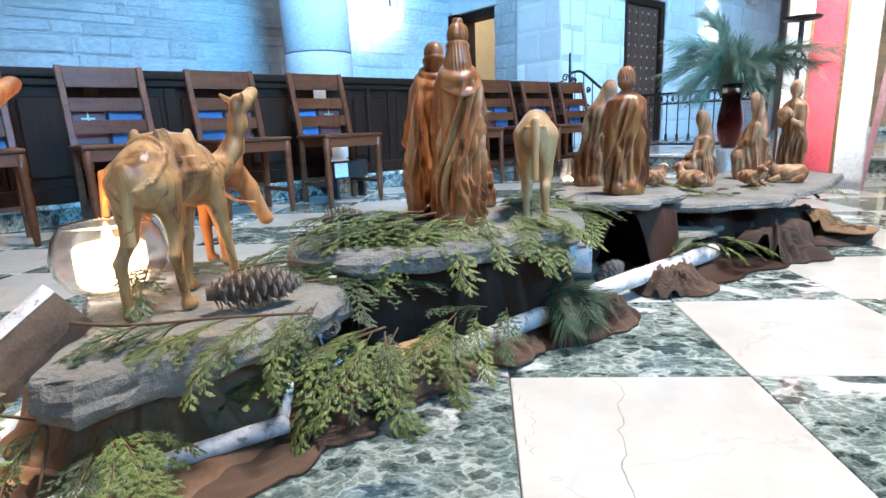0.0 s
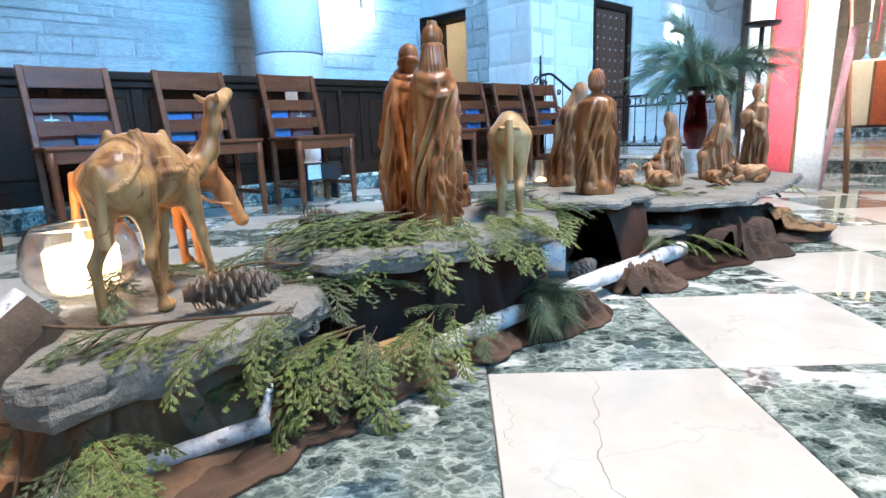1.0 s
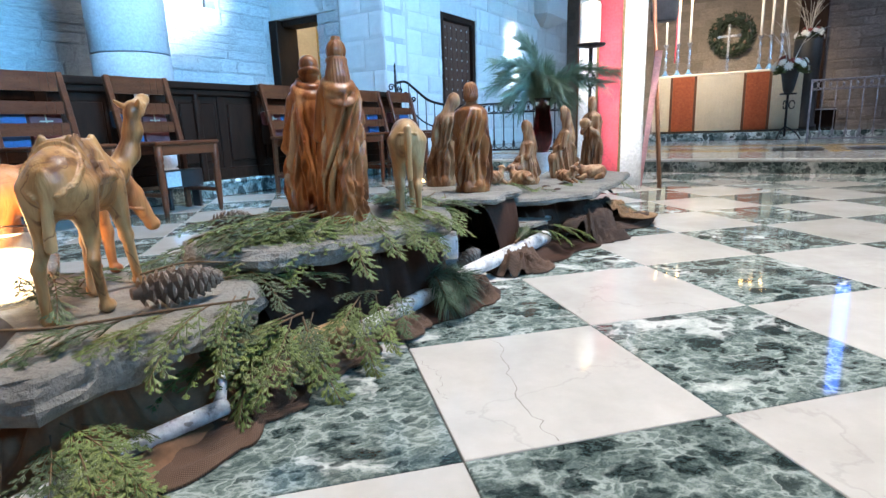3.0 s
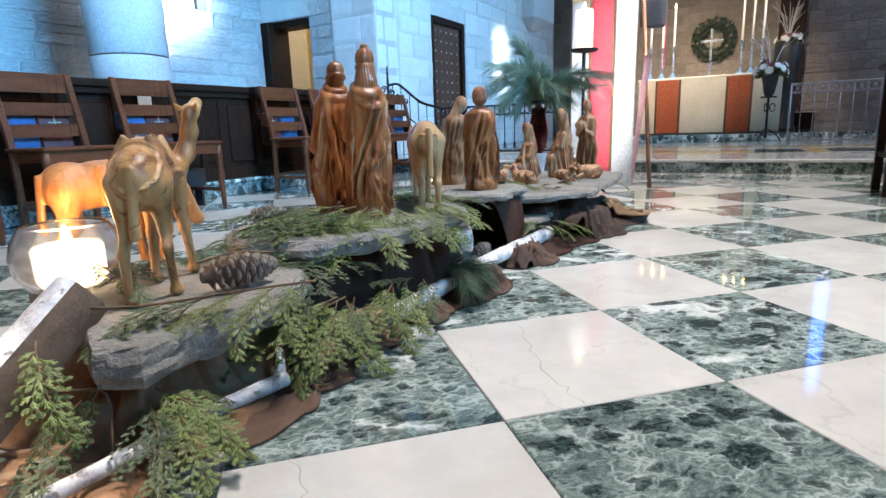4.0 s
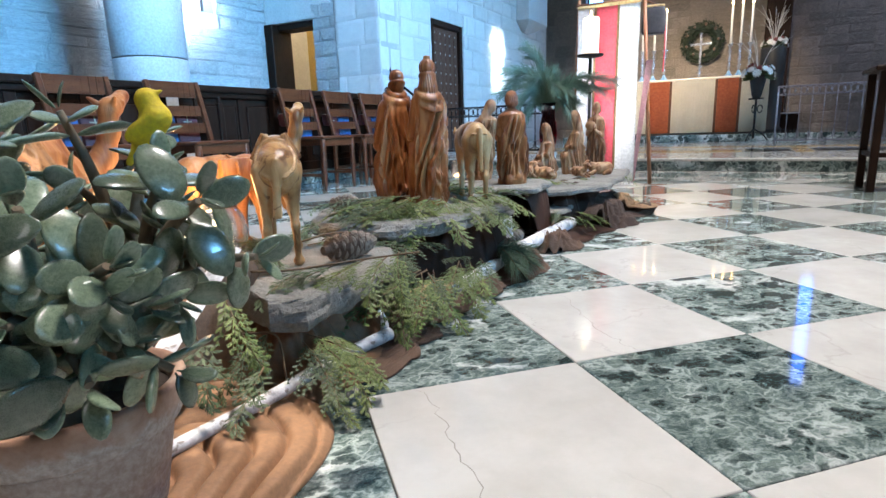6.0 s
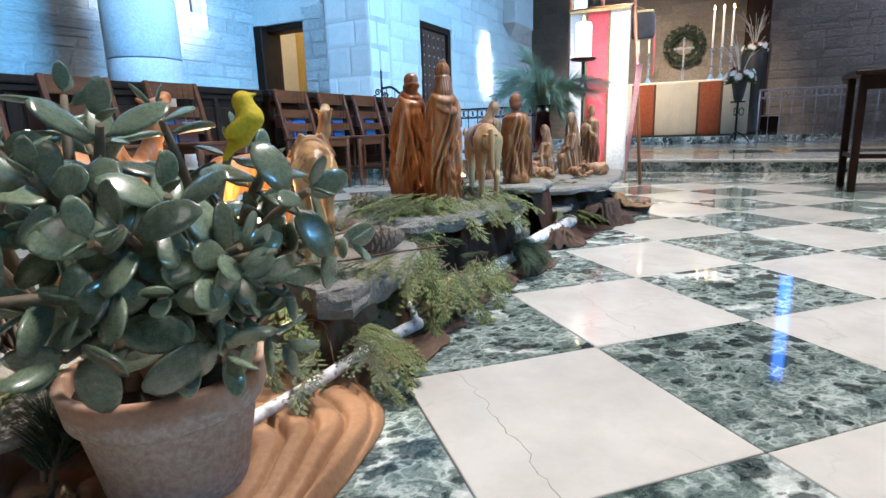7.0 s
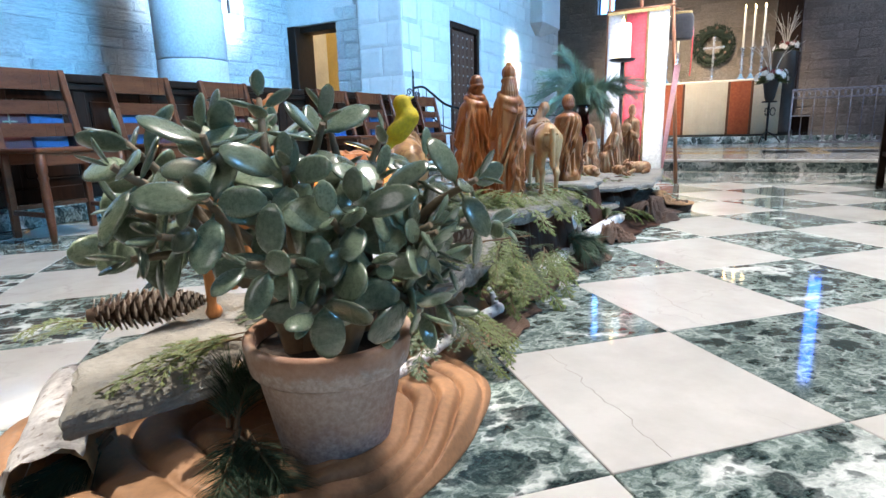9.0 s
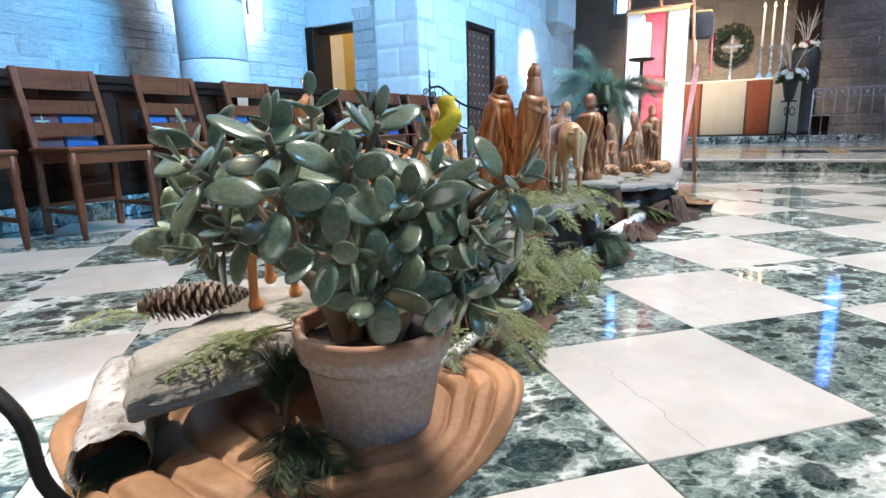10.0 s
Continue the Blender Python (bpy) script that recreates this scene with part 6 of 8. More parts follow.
for i, base in enumerate(trunks):
    for s in range(3):
        az = i * 1.7 + s * 2.1
        forks.append((base, Vector((base.x + 0.075 * math.cos(az), base.y + 0.075 * math.sin(az), 0.28 + 0.02 * s))))
for base, fork in forks:
    part("trunk", tube(bmesh.new(), spline([base, (base + fork) / 2 + Vector((0.008, -0.006, 0.01)), fork], 8), [0.017, 0.017, 0.016, 0.015, 0.014, 0.013, 0.012, 0.011, 0.010][:9], 8), JADE_STEM, plant)
tips = [t for t in tips if not (t.z < 0.27 and t.x < -0.02) and not (t.z < 0.32 and t.x < -0.10) and not (t.x > 0.08 and t.y > 0.0 and t.z < 0.43) and not (t.x > 0.13 and t.z < 0.34 and t.y > -0.06)]
tips += [Vector((0.10, -0.15, 0.29)), Vector((0.15, -0.11, 0.31)), Vector((0.05, -0.18, 0.27)), Vector((0.17, -0.06, 0.35)), Vector((0.12, -0.19, 0.36)), Vector((-0.06, -0.20, 0.33)), Vector((0.02, -0.22, 0.40))]
tips = [t for t in tips if 0.9 * t.x + 0.43 * t.y < 0.165 or t.z > 0.46]
perch = Vector((0.125, -0.01, 0.505))
tips = [t for t in tips if min((t - perch - Vector((-0.04, -0.15, 0.0)) * k / 6).length for k in range(7)) > 0.062]
for tip in tips:
    base, fork = min(forks, key=lambda f: (f[1] - tip).length)
    pts = spline([fork - Vector((0, 0, 0.01)), (fork + tip) / 2 + Vector((0, 0, 0.015)), tip], 8)
    branch = part("branch", tube(bmesh.new(), pts, [0.0095 - 0.0055 * i / (len(pts) - 1) for i in range(len(pts))], 6), JADE_STEM, plant)
    way = (pts[-1] - pts[-3]).normalized()
    q0 = way.to_track_quat("Z", "X").to_matrix().to_4x4()
    pairs = rng.choice((3, 3, 4))
    for p in range(pairs):
        at = pts[-1] - way * 0.016 * p
        spin = 90 * p + rng.uniform(-14, 14)
        for s in (0, 180):
            size = rng.uniform(0.046, 0.072) * (0.62 if p == 0 else 1.0) * (1.12 if tip.z < 0.34 else 1)
            rise = (66 if p == 0 else 42 - 16 * p) + rng.uniform(-14, 14)
            m = Matrix.Translation(at) @ q0 @ Matrix.Rotation(radians(spin + s), 4, "Z") @ Matrix.Rotation(radians(-rise), 4, "Y") @ Matrix.Rotation(radians(rng.uniform(-25, 25)), 4, "X") @ Matrix.Translation((0.004, 0, 0)) @ Matrix.Diagonal((size, size * rng.uniform(0.88, 1.08), size, 1))
            part("leaf", rng.choice(LEAVES), None, branch, "", m)

YELLOW = surface("yellow_felt", (0.78, 0.50, 0.012), (0.90, 0.64, 0.025), 12, 0.75, 0.3, 120)
tagged(part("toy_bird", carve(bird, (-0.09, -0.04, -0.002), (0.07, 0.04, 0.11), 0.0028), YELLOW, None, "", pose(-0.664, 0.162, 0.484, 0, -34, -8) @ Matrix.Scale(0.64, 4)), "small yellow toy bird perched on the jade plant", "ornament")


# ---- greenery ----
def blade(bm, p, way, flat, length, width, thick):
    """One scale-leaf: a slim lozenge with a ridge."""
    s = flat.cross(way).normalized()
    a, b = p, p + way * length
    m1, m2 = p + way * length * 0.45 + s * width, p + way * length * 0.45 - s * width
    top = p + way * length * 0.45 + flat * thick
    low = p + way * length * 0.45 - flat * thick
    va, vb, v1, v2, vt, vl = [bm.verts.new(q) for q in (a, b, m1, m2, top, low)]
    for f in ((va, v1, vt), (v1, vb, vt), (vb, v2, vt), (v2, va, vt), (v1, va, vl), (vb, v1, vl), (v2, vb, vl), (va, v2, vl)):
        bm.faces.new(f)


def cedar(length, sides, seed, material, droop):
    """A flat fan of cedar from its base along +x, sagging at the tips."""
    rng = random.Random(seed)
    spray = thing("cedar_sprig", pose(0, 0, 0), "green cedar sprig with flat scaly fronds", "foliage", "cedar sprigs on the crib scene")
    bend = rng.uniform(-0.25, 0.25)
    spine = lambda t: Vector((length * t, bend * length * t * t, -droop * length * t * t))
    stem, leaf = bmesh.new(), bmesh.new()
    tube(stem, [spine(i / 10) for i in range(11)], [0.0019 - 0.0013 * i / 10 for i in range(11)], 5)
    up = Vector((0, 0, 1))
    for i in range(sides):
        t = 0.10 + 0.88 * (i + rng.uniform(-0.3, 0.3)) / sides
        side = 1 if i % 2 else -1
        p = spine(t)
        fwd = (spine(min(1, t + 0.05)) - spine(t - 0.05)).normalized()
        ang = side * radians(rng.uniform(26, 44))
        ln = length * (0.40 * (1 - t) ** 0.8 + 0.10) * rng.uniform(0.6, 1.2)
        way = (Matrix.Rotation(ang, 3, "Z") @ fwd)
        way.z += rng.uniform(-0.30, 0.16)
        way.normalize()
        tip = rng.uniform(-0.35, 0.35)
        n = max(4, int(ln / 0.0085))
        last = p
        for k in range(n):
            s = k / n
            w1 = (Matrix.Rotation(tip * s, 3, "Z") @ way)
            q = p + w1 * ln * s + Vector((0, 0, -0.34 * ln * s * s))
            tube(leaf, [last, q + way * 0.001], [0.0012, 0.0010], 4, False)
            last = q
            flat = (up + Vector((rng.uniform(-0.2, 0.2), rng.uniform(-0.2, 0.2), 0))).normalized()
            sd = 1 if k % 2 else -1
            w2 = (Matrix.Rotation(sd * radians(rng.uniform(28, 40)), 3, "Z") @ w1).normalized()
            w2.z += rng.uniform(-0.12, 0.06)
            w2.normalize()
            ll = (0.024 * (1 - s) ** 0.7 + 0.007) * rng.uniform(0.75, 1.15)
            blade(leaf, q, w2, flat, ll, 0.0025, 0.0009)
            for j, s2 in enumerate((0.12, 0.30, 0.48, 0.66)):
                w3 = (Matrix.Rotation((1 if j % 2 else -1) * radians(rng.uniform(26, 38)), 3, "Z") @ w2).normalized()
                blade(leaf, q + w2 * ll * s2, w3, flat, ll * (1 - s2) * 0.44 + 0.0036, 0.0020, 0.0008)
        blade(leaf, last, way, up, 0.011, 0.0014, 0.0006)
    part("stem", stem, TWIG, spray)
    part("fronds", leaf, material, spray)
    return spray


def lay_sprig(ob, x, y, z, yaw, pitch=0, roll=0, size=1.0, first=False):
    m = pose(x, y, z, 0, 0, yaw) @ Matrix.Rotation(radians(pitch), 4, "Y") @ Matrix.Rotation(radians(roll), 4, "X")
    if first:
        ob.matrix_basis = m @ Matrix.Scale(size, 4)
        return ob
    c = copy_thing(ob, m)
    c.scale = (size, size, size)
    return c


SPRIGS = [cedar(0.24, 15, 1, CEDAR, 0.18), cedar(0.18, 12, 2, CEDAR, 0.32), cedar(0.28, 16, 3, CEDAR_DARK, 0.12), cedar(0.15, 10, 4, CEDAR_DARK, 0.25)]
REACH = (0.24, 0.18, 0.28, 0.15)
# x, y, z, yaw, pitch (tip down), roll, size, kind
LAY = [
    (-0.215, 1.06, 0.275, -118, 8, 0, 0.95, 0), (-0.1, 1.06, 0.268, -150, 4, -10, 1, 2), (0.07, 1.2, 0.262, -60, 12, 8, 0.8, 0), (0.08, 1.3, 0.262, -130, 5, 0, 0.8, 3), (0.12, 1.42, 0.262, 20, 6, 0, 0.9, 0),
    (0.02, 1.38, 0.264, 60, 2, 0, 0.8, 2), (-0.22, 1.25, 0.262, 160, 3, 0, 0.8, 0), (-0.49, 0.88, 0.212, 20, -4, 0, 0.9, 2), (-0.6, 0.86, 0.214, 100, -4, 0, 0.8, 2), (0.6, 1.52, 0.105, 70, 4, 0, 0.9, 2),
    (0.7, 1.62, 0.11, 30, 8, 0, 0.95, 0), (0.66, 1.58, 0.105, -20, 14, 0, 0.7, 1), (0.62, 1.66, 0.12, 140, 4, 0, 0.8, 3), (0.26, 1.6, 0.262, -140, 14, 0, 0.85, 0), (0.28, 1.55, 0.262, -95, 32, 0, 0.7, 1),
    (0.3, 1.86, 0.262, -170, 2, 0, 0.9, 2), (0.52, 1.78, 0.262, 40, 2, 0, 0.6, 3), (0.78, 1.88, 0.215, -20, 4, 0, 0.75, 3), (0.92, 2, 0.215, 10, 2, 0, 0.7, 0), (0.7, 1.98, 0.218, 160, 0, 0, 0.7, 2),
    (1.06, 2.12, 0.215, -50, 6, 0, 0.6, 1), (1.18, 2.3, 0.215, 30, 2, 0, 0.7, 2), (1.22, 2.02, 0.105, -30, 4, 0, 0.6, 3), (1.32, 2.2, 0.2, -40, 16, 0, 0.6, 1), (-0.93, 0.27, 0.168, 160, 0, 0, 0.95, 0),
    (-0.95, 0.31, 0.166, 185, 2, 0, 0.85, 1), (-1.08, 0.53, 0.17, 165, 4, 0, 0.8, 0), (-0.88, 0.33, 0.17, 120, 0, 0, 0.7, 2), (-0.45, 0.92, 0.215, 45, 0, 0, 1, 2), (-0.34, 0.98, 0.235, 100, 0, 0, 0.9, 2),
    (-0.3, 1, 0.262, -170, 4, 0, 0.9, 3), (0.05, 1.2, 0.27, -45, 14, 0, 0.9, 0), (0.1, 1.5, 0.262, 80, 0, 0, 1, 2), (-0.3, 0.9, 0.205, -50, 10, 0, 0.9, 3), (-0.36, 0.86, 0.205, 30, 2, 0, 1, 2),
    (-0.26, 1.1, 0.26, 170, 4, 0, 1.1, 0), (-0.3, 1.16, 0.26, -140, 4, 0, 1.1, 2), (0.2, 1.3, 0.262, 60, 0, 0, 1, 2), (0.18, 1.46, 0.262, -60, 6, 0, 1, 0), (0.24, 1.7, 0.262, 150, 4, 0, 1, 0),
    (0.42, 1.86, 0.262, 100, 2, 0, 0.9, 2), (0.55, 1.9, 0.262, 10, 4, 0, 0.9, 0), (0.84, 1.96, 0.215, -150, 2, 0, 0.9, 0), (1, 2.04, 0.215, -120, 4, 0, 0.8, 1), (1.14, 2.2, 0.215, 170, 2, 0, 0.9, 2),
]
# base, tip, kind
SPAN = [
    (-0.13, 1.12, 0.288, -0.31, 0.885, 0.262, 0), (-0.10, 1.11, 0.286, -0.20, 0.865, 0.225, 0), (-0.16, 1.13, 0.290, -0.40, 0.97, 0.272, 0), (-0.06, 1.11, 0.284, -0.11, 0.90, 0.215, 1), (-0.18, 1.15, 0.286, -0.45, 1.07, 0.272, 2),
    (-0.02, 1.13, 0.280, -0.02, 0.94, 0.235, 1), (0.05, 1.18, 0.276, 0.10, 1.00, 0.225, 0), (0.09, 1.20, 0.276, 0.20, 1.05, 0.245, 1), (-0.22, 1.10, 0.284, -0.37, 0.90, 0.255, 2), (0.02, 1.32, 0.272, 0.20, 1.38, 0.268, 2), (0.0, 1.36, 0.272, 0.15, 1.47, 0.268, 0),
    (-0.93, 0.24, 0.185, -1.10, 0.13, 0.168, 0), (-0.93, 0.26, 0.185, -1.08, 0.20, 0.172, 0), (-1.19, 0.46, 0.165, -1.31, 0.47, 0.19, 1), (-1.20, 0.44, 0.165, -1.29, 0.41, 0.175, 3),
    (-0.2, 0.8, 0.135, -0.44, 0.6, 0.07, 0), (-0.22, 0.79, 0.14, -0.385, 0.66, 0.085, 0), (-0.22, 0.78, 0.135, -0.25, 0.6, 0.055, 0), (-0.2, 0.79, 0.13, -0.175, 0.63, 0.02, 1),
     (-0.18, 0.81, 0.13, -0.21, 0.64, 0.05, 2), (-0.24, 0.77, 0.125, -0.35, 0.62, 0.06, 1), 
     (-0.08, 0.9, 0.125, -0.17, 0.7, 0.05, 0), (-0.08, 0.89, 0.12, -0.105, 0.74, 0.03, 1), (-0.04, 0.93, 0.115, -0.05, 0.8, 0.05, 1),
    (-0.02, 0.95, 0.12, -0.12, 0.86, 0.135, 2),  (0.02, 1, 0.1, 0.03, 0.88, 0.05, 3), (-0.38, 0.62, 0.222, -0.5, 0.49, 0.19, 0),
    (-0.33, 0.63, 0.222, -0.43, 0.51, 0.185, 1), (-0.3, 0.66, 0.222, -0.345, 0.555, 0.16, 1), (-0.44, 0.6, 0.222, -0.57, 0.53, 0.195, 3), (-0.28, 0.68, 0.222, -0.3, 0.58, 0.15, 3),
    (-0.5, 0.6, 0.222, -0.59, 0.49, 0.2, 3), (-0.52, 0.51, 0.11, -0.37, 0.42, 0.05, 0), (-0.51, 0.50, 0.10, -0.40, 0.35, 0.04, 0), (-0.15, 1.10, 0.272, -0.36, 1.01, 0.262, 0), (-0.14, 1.08, 0.272, -0.29, 0.93, 0.25, 0), (0.05, 1.15, 0.268, 0.17, 1.06, 0.255, 1), (-0.12, 1.10, 0.272, -0.10, 0.97, 0.25, 0), (-0.19, 1.12, 0.272, -0.40, 1.12, 0.26, 2), (-0.5, 0.52, 0.1, -0.41, 0.52, 0.07, 1),
    (-0.53, 0.5, 0.1, -0.46, 0.33, 0.04, 2), (-0.5, 0.5, 0.095, -0.4, 0.41, 0.035, 1), (-0.59, 0.5, 0.13, -0.62, 0.42, 0.06, 3),
    (-0.61, 0.48, 0.12, -0.67, 0.4, 0.06, 3), (-0.6, 0.4, 0.1, -0.63, 0.27, 0.075, 3), (-0.7, 0.4, 0.175, -0.66, 0.29, 0.11, 3), (-0.66, 0.5, 0.21, -0.63, 0.38, 0.12, 1),
    (-0.49, 1.02, 0.225, -0.52, 0.92, 0.21, 2), (-0.42, 0.98, 0.222, -0.5, 0.9, 0.215, 2), (-0.46, 0.86, 0.225, -0.4, 0.78, 0.21, 0), (-0.66, 0.78, 0.26, -0.58, 0.72, 0.225, 3),
    (-0.62, 0.8, 0.26, -0.54, 0.66, 0.235, 3), (-0.5, 0.4, 0.05, -0.48, 0.3, 0.03, 1), (-0.2, 1.02, 0.268, -0.19, 0.87, 0.18, 0),   (-0.24, 1.04, 0.272, -0.33, 0.90, 0.23, 0), (0.04, 1.12, 0.266, 0.10, 0.99, 0.19, 1),
]
used = set()
for x, y, z, yaw, pitch, roll, size, kind in LAY:
    lay_sprig(SPRIGS[kind], x, y, z, yaw, pitch, roll, size, kind not in used)
    used.add(kind)
for ax, ay, az, bx, by, bz, kind in SPAN:
    way = Vector((bx - ax, by - ay, bz - az))
    c = lay_sprig(SPRIGS[kind], ax, ay, az, math.degrees(math.atan2(way.y, way.x)), -math.degrees(math.asin(way.z / way.length)) - 8, 0, way.length / REACH[kind])

for pts in ([(-0.70, 0.605, 0.232), (-0.55, 0.585, 0.222), (-0.40, 0.60, 0.226), (-0.265, 0.612, 0.228)], [(-0.52, 0.90, 0.215), (-0.42, 0.90, 0.235), (-0.33, 0.92, 0.225), (-0.27, 0.96, 0.25)], [(-0.68, 0.50, 0.13), (-0.62, 0.49, 0.132), (-0.575, 0.475, 0.125), (-0.565, 0.43, 0.06)]):
    tagged(part("twig", tube(bmesh.new(), spline(pts, 14), [0.0025 - 0.0009 * i / 20 for i in range(len(spline(pts, 14)))], 6), TWIG), "bare brown twig lying among the cedar", "twig", "twigs on the crib scene")


def pine(name, label, seed, limbs, needle, per, spread, material, category="foliage", parent=None, thin=0.0007):
    """Pine boughs: limbs given as point lists, each set with long thin needles."""
    rng = random.Random(seed)
    th = parent or thing(name, pose(0, 0, 0), label, category)
    for pts in limbs:
        line = spline(pts, 18)
        part("bough", tube(bmesh.new(), line, [0.0045 - 0.003 * i / len(line) for i in range(len(line))], 5), TWIG, th)
        bm = bmesh.new()
        n = len(line)
        for k in range(per):
            i = int(n * (0.22 + 0.78 * (k / per) ** 0.8)) - 1
            i = min(max(i, 1), n - 1)
            p = line[i - 1].lerp(line[i], rng.random())
            way = (line[i] - line[i - 1]).normalized()
            r = Vector((rng.gauss(0, 1), rng.gauss(0, 1), rng.gauss(0, 1)))
            r = (r - way * r.dot(way)).normalized()
            d = (way * (1.0 - spread * 0.3) + r * spread).normalized()
            ln = needle * rng.uniform(0.7, 1.1)
            s = d.cross(Vector((0.3, 0.2, 1))).normalized() * thin
            u = d.cross(s).normalized() * thin
            m1 = p + d * ln * 0.55 + Vector((0, 0, -0.03 * ln))
            e = p + d * ln + Vector((0, 0, -0.16 * ln))
            a = [bm.verts.new(p + q) for q in (s, -s + u, -s - u)]
            b = [bm.verts.new(m1 + q * 0.9) for q in (s, -s + u, -s - u)]
            c = bm.verts.new(e)
            for j in range(3):
                bm.faces.new((a[j], a[(j + 1) % 3], b[(j + 1) % 3], b[j]))
                bm.faces.new((b[j], b[(j + 1) % 3], c))
        part("needles", bm, material, th)
    return th


pine("pine_sprig", "blue-green pine sprig over the birch log", 5, [[(0.15, 1.17, 0.09), (0.19, 1.10, 0.085), (0.20, 1.02, 0.06)], [(0.10, 1.13, 0.09), (0.16, 1.12, 0.10), (0.24, 1.13, 0.08)], [(0.14, 1.15, 0.10), (0.14, 1.08, 0.09), (0.15, 1.00, 0.05)]], 0.075, 260, 0.55, PINE)
pine("pine_sprig", "dark pine sprig in front of the flowerpot", 6, [[(-0.945, 0.155, 0.075), (-0.955, 0.09, 0.065), (-0.965, 0.02, 0.045)], [(-0.935, 0.145, 0.075), (-0.91, 0.08, 0.065), (-0.885, 0.03, 0.045)], [(-0.95, 0.15, 0.075), (-0.935, 0.17, 0.12), (-0.91, 0.16, 0.165)], [(-0.96, 0.16, 0.075), (-0.96, 0.18, 0.11), (-0.945, 0.18, 0.155)], [(-0.95, 0.15, 0.07), (-0.935, 0.09, 0.055), (-0.925, 0.0, 0.03)]], 0.066, 420, 0.75, PINE_DARK, thin=0.00038)
pine("pine_sprig", "green pine sprig beside the peeling log", 7, [[(-1.13, 0.23, 0.07), (-1.17, 0.19, 0.05), (-1.22, 0.155, 0.035)], [(-1.13, 0.22, 0.06), (-1.16, 0.17, 0.045), (-1.19, 0.12, 0.035)]], 0.065, 300, 0.45, PINE_DARK, thin=0.0004)
pine("pine_sprig", "pine sprig lying by the far birch end", 9, [[(0.50, 1.46, 0.09), (0.56, 1.54, 0.10), (0.60, 1.62, 0.10)]], 0.07, 200, 0.5, CEDAR_DARK)


# ---- pine cones ----
def scale_mesh():
    bm = bmesh.new()
    rows = []
    for t, w, z in ((0.0, 0.12, 0.0), (0.5, 0.26, 0.05), (0.82, 0.30, 0.12), (1.0, 0.14, 0.20)):
        rows.append([bm.verts.new((t, w, z)), bm.verts.new((t, 0, z + 0.07)), bm.verts.new((t, -w, z)), bm.verts.new((t, 0, z - 0.05))])
    for i, (a, b) in enumerate(zip(rows, rows[1:])):
        for k in range(4):
            bm.faces.new((a[k], a[(k + 1) % 4], b[(k + 1) % 4], b[k])).material_index = 1 if i == 2 else 0
    bm.faces.new(rows[-1]).material_index = 1
    return mesh_of("scale", bm, [CONE, CONE_TIP])


SCALE = scale_mesh()


def pinecone(m, length, radius, count, label):
    """A cone along +x: a core set with spiralling woody scales."""
    c = thing("pine_cone", m, label, "pine cone", "pine cones on the crib scene")
    part("core", tube(bmesh.new(), [(0, 0, 0), (length * 0.3, 0, 0), (length * 0.7, 0, 0), (length, 0, 0)], [radius * 0.25, radius * 0.45, radius * 0.38, 0.002], 10), CONE, c)
    for k in range(count):
        t = 0.03 + 0.95 * k / count
        r = radius * (math.sin(math.pi * (0.16 + 0.80 * t)) ** 0.7)
        a = k * golden
        out = radians(62 - 44 * t)
        mm = Matrix.Translation((length * t, 0, 0)) @ Matrix.Rotation(a, 4, "X") @ Matrix.Rotation(-out, 4, "Y") @ Matrix.Diagonal((r * 1.02, r * 1.25, r * 0.85, 1))
        part("scale", SCALE, None, c, "", mm)
    return c


pinecone(pose(-0.465, 0.695, 0.232, 0, 0, 30), 0.145, 0.040, 74, "large open brown pine cone on the slate slab")
pinecone(pose(-0.405, 1.150, 0.275, 0, 0, 25), 0.10, 0.032, 60, "open brown pine cone beside the kings")
pinecone(pose(0.285, 1.39, 0.045, 0, -14, 42), 0.11, 0.034, 60, "brown pine cone behind the birch log")
pinecone(pose(-1.205, 0.435, 0.190, 0, 0, 9), 0.190, 0.043, 110, "long open pine cone on the front slab")
pinecone(pose(1.32, 2.18, 0.03, 0, -10, 20), 0.10, 0.030, 54, "small brown pine cone on the tan burlap")
pinecone(pose(-0.33, 0.855, 0.135, 0, 0, -60), 0.07, 0.026, 46, "small pine cone under the slab's edge")

# ---- banner on its stand ----
BANNER_WHITE = surface("banner_white", (0.70, 0.70, 0.68), (0.82, 0.82, 0.80), 10, 0.75, 0.15, 60, vary=0.0)
BANNER_RED = surface("banner_red", (0.68, 0.085, 0.11), (0.78, 0.13, 0.15), 8, 0.7, 0.15, 60, vary=0.0)
BRAID = surface("gold_braid", (0.36, 0.24, 0.08), (0.55, 0.42, 0.20), 60, 0.5, 0.4)
EASEL = surface("stand_oak", (0.16, 0.055, 0.022), (0.27, 0.11, 0.045), 6, 0.4, 0.2, stretch=(6, 6, 1))
banner = thing("banner", uv(-1.235, 3.80, 0.0), "tall white and red cloth banner with gold braid", "banner")


def hanging(x0, x1, z0, z1, y, seed):
    """A strip of hanging cloth with a slight ripple."""
    bm = bmesh.new()
    nx, nz = max(2, int((x1 - x0) / 0.012)), 24
    front = [[bm.verts.new((x0 + (x1 - x0) * i / nx, y + 0.006 * math.sin(18 * (x0 + (x1 - x0) * i / nx) + 1.5 * j / nz + seed) * (1 - j / nz) - 0.03 * (1 - j / nz), z0 + (z1 - z0) * j / nz)) for j in range(nz + 1)] for i in range(nx + 1)]
    for i in range(nx):
        for j in range(nz):
            bm.faces.new((front[i][j], front[i + 1][j], front[i + 1][j + 1], front[i][j + 1])).smooth = True
    bmesh.ops.solidify(bm, geom=list(bm.faces), thickness=0.003)
    return bm


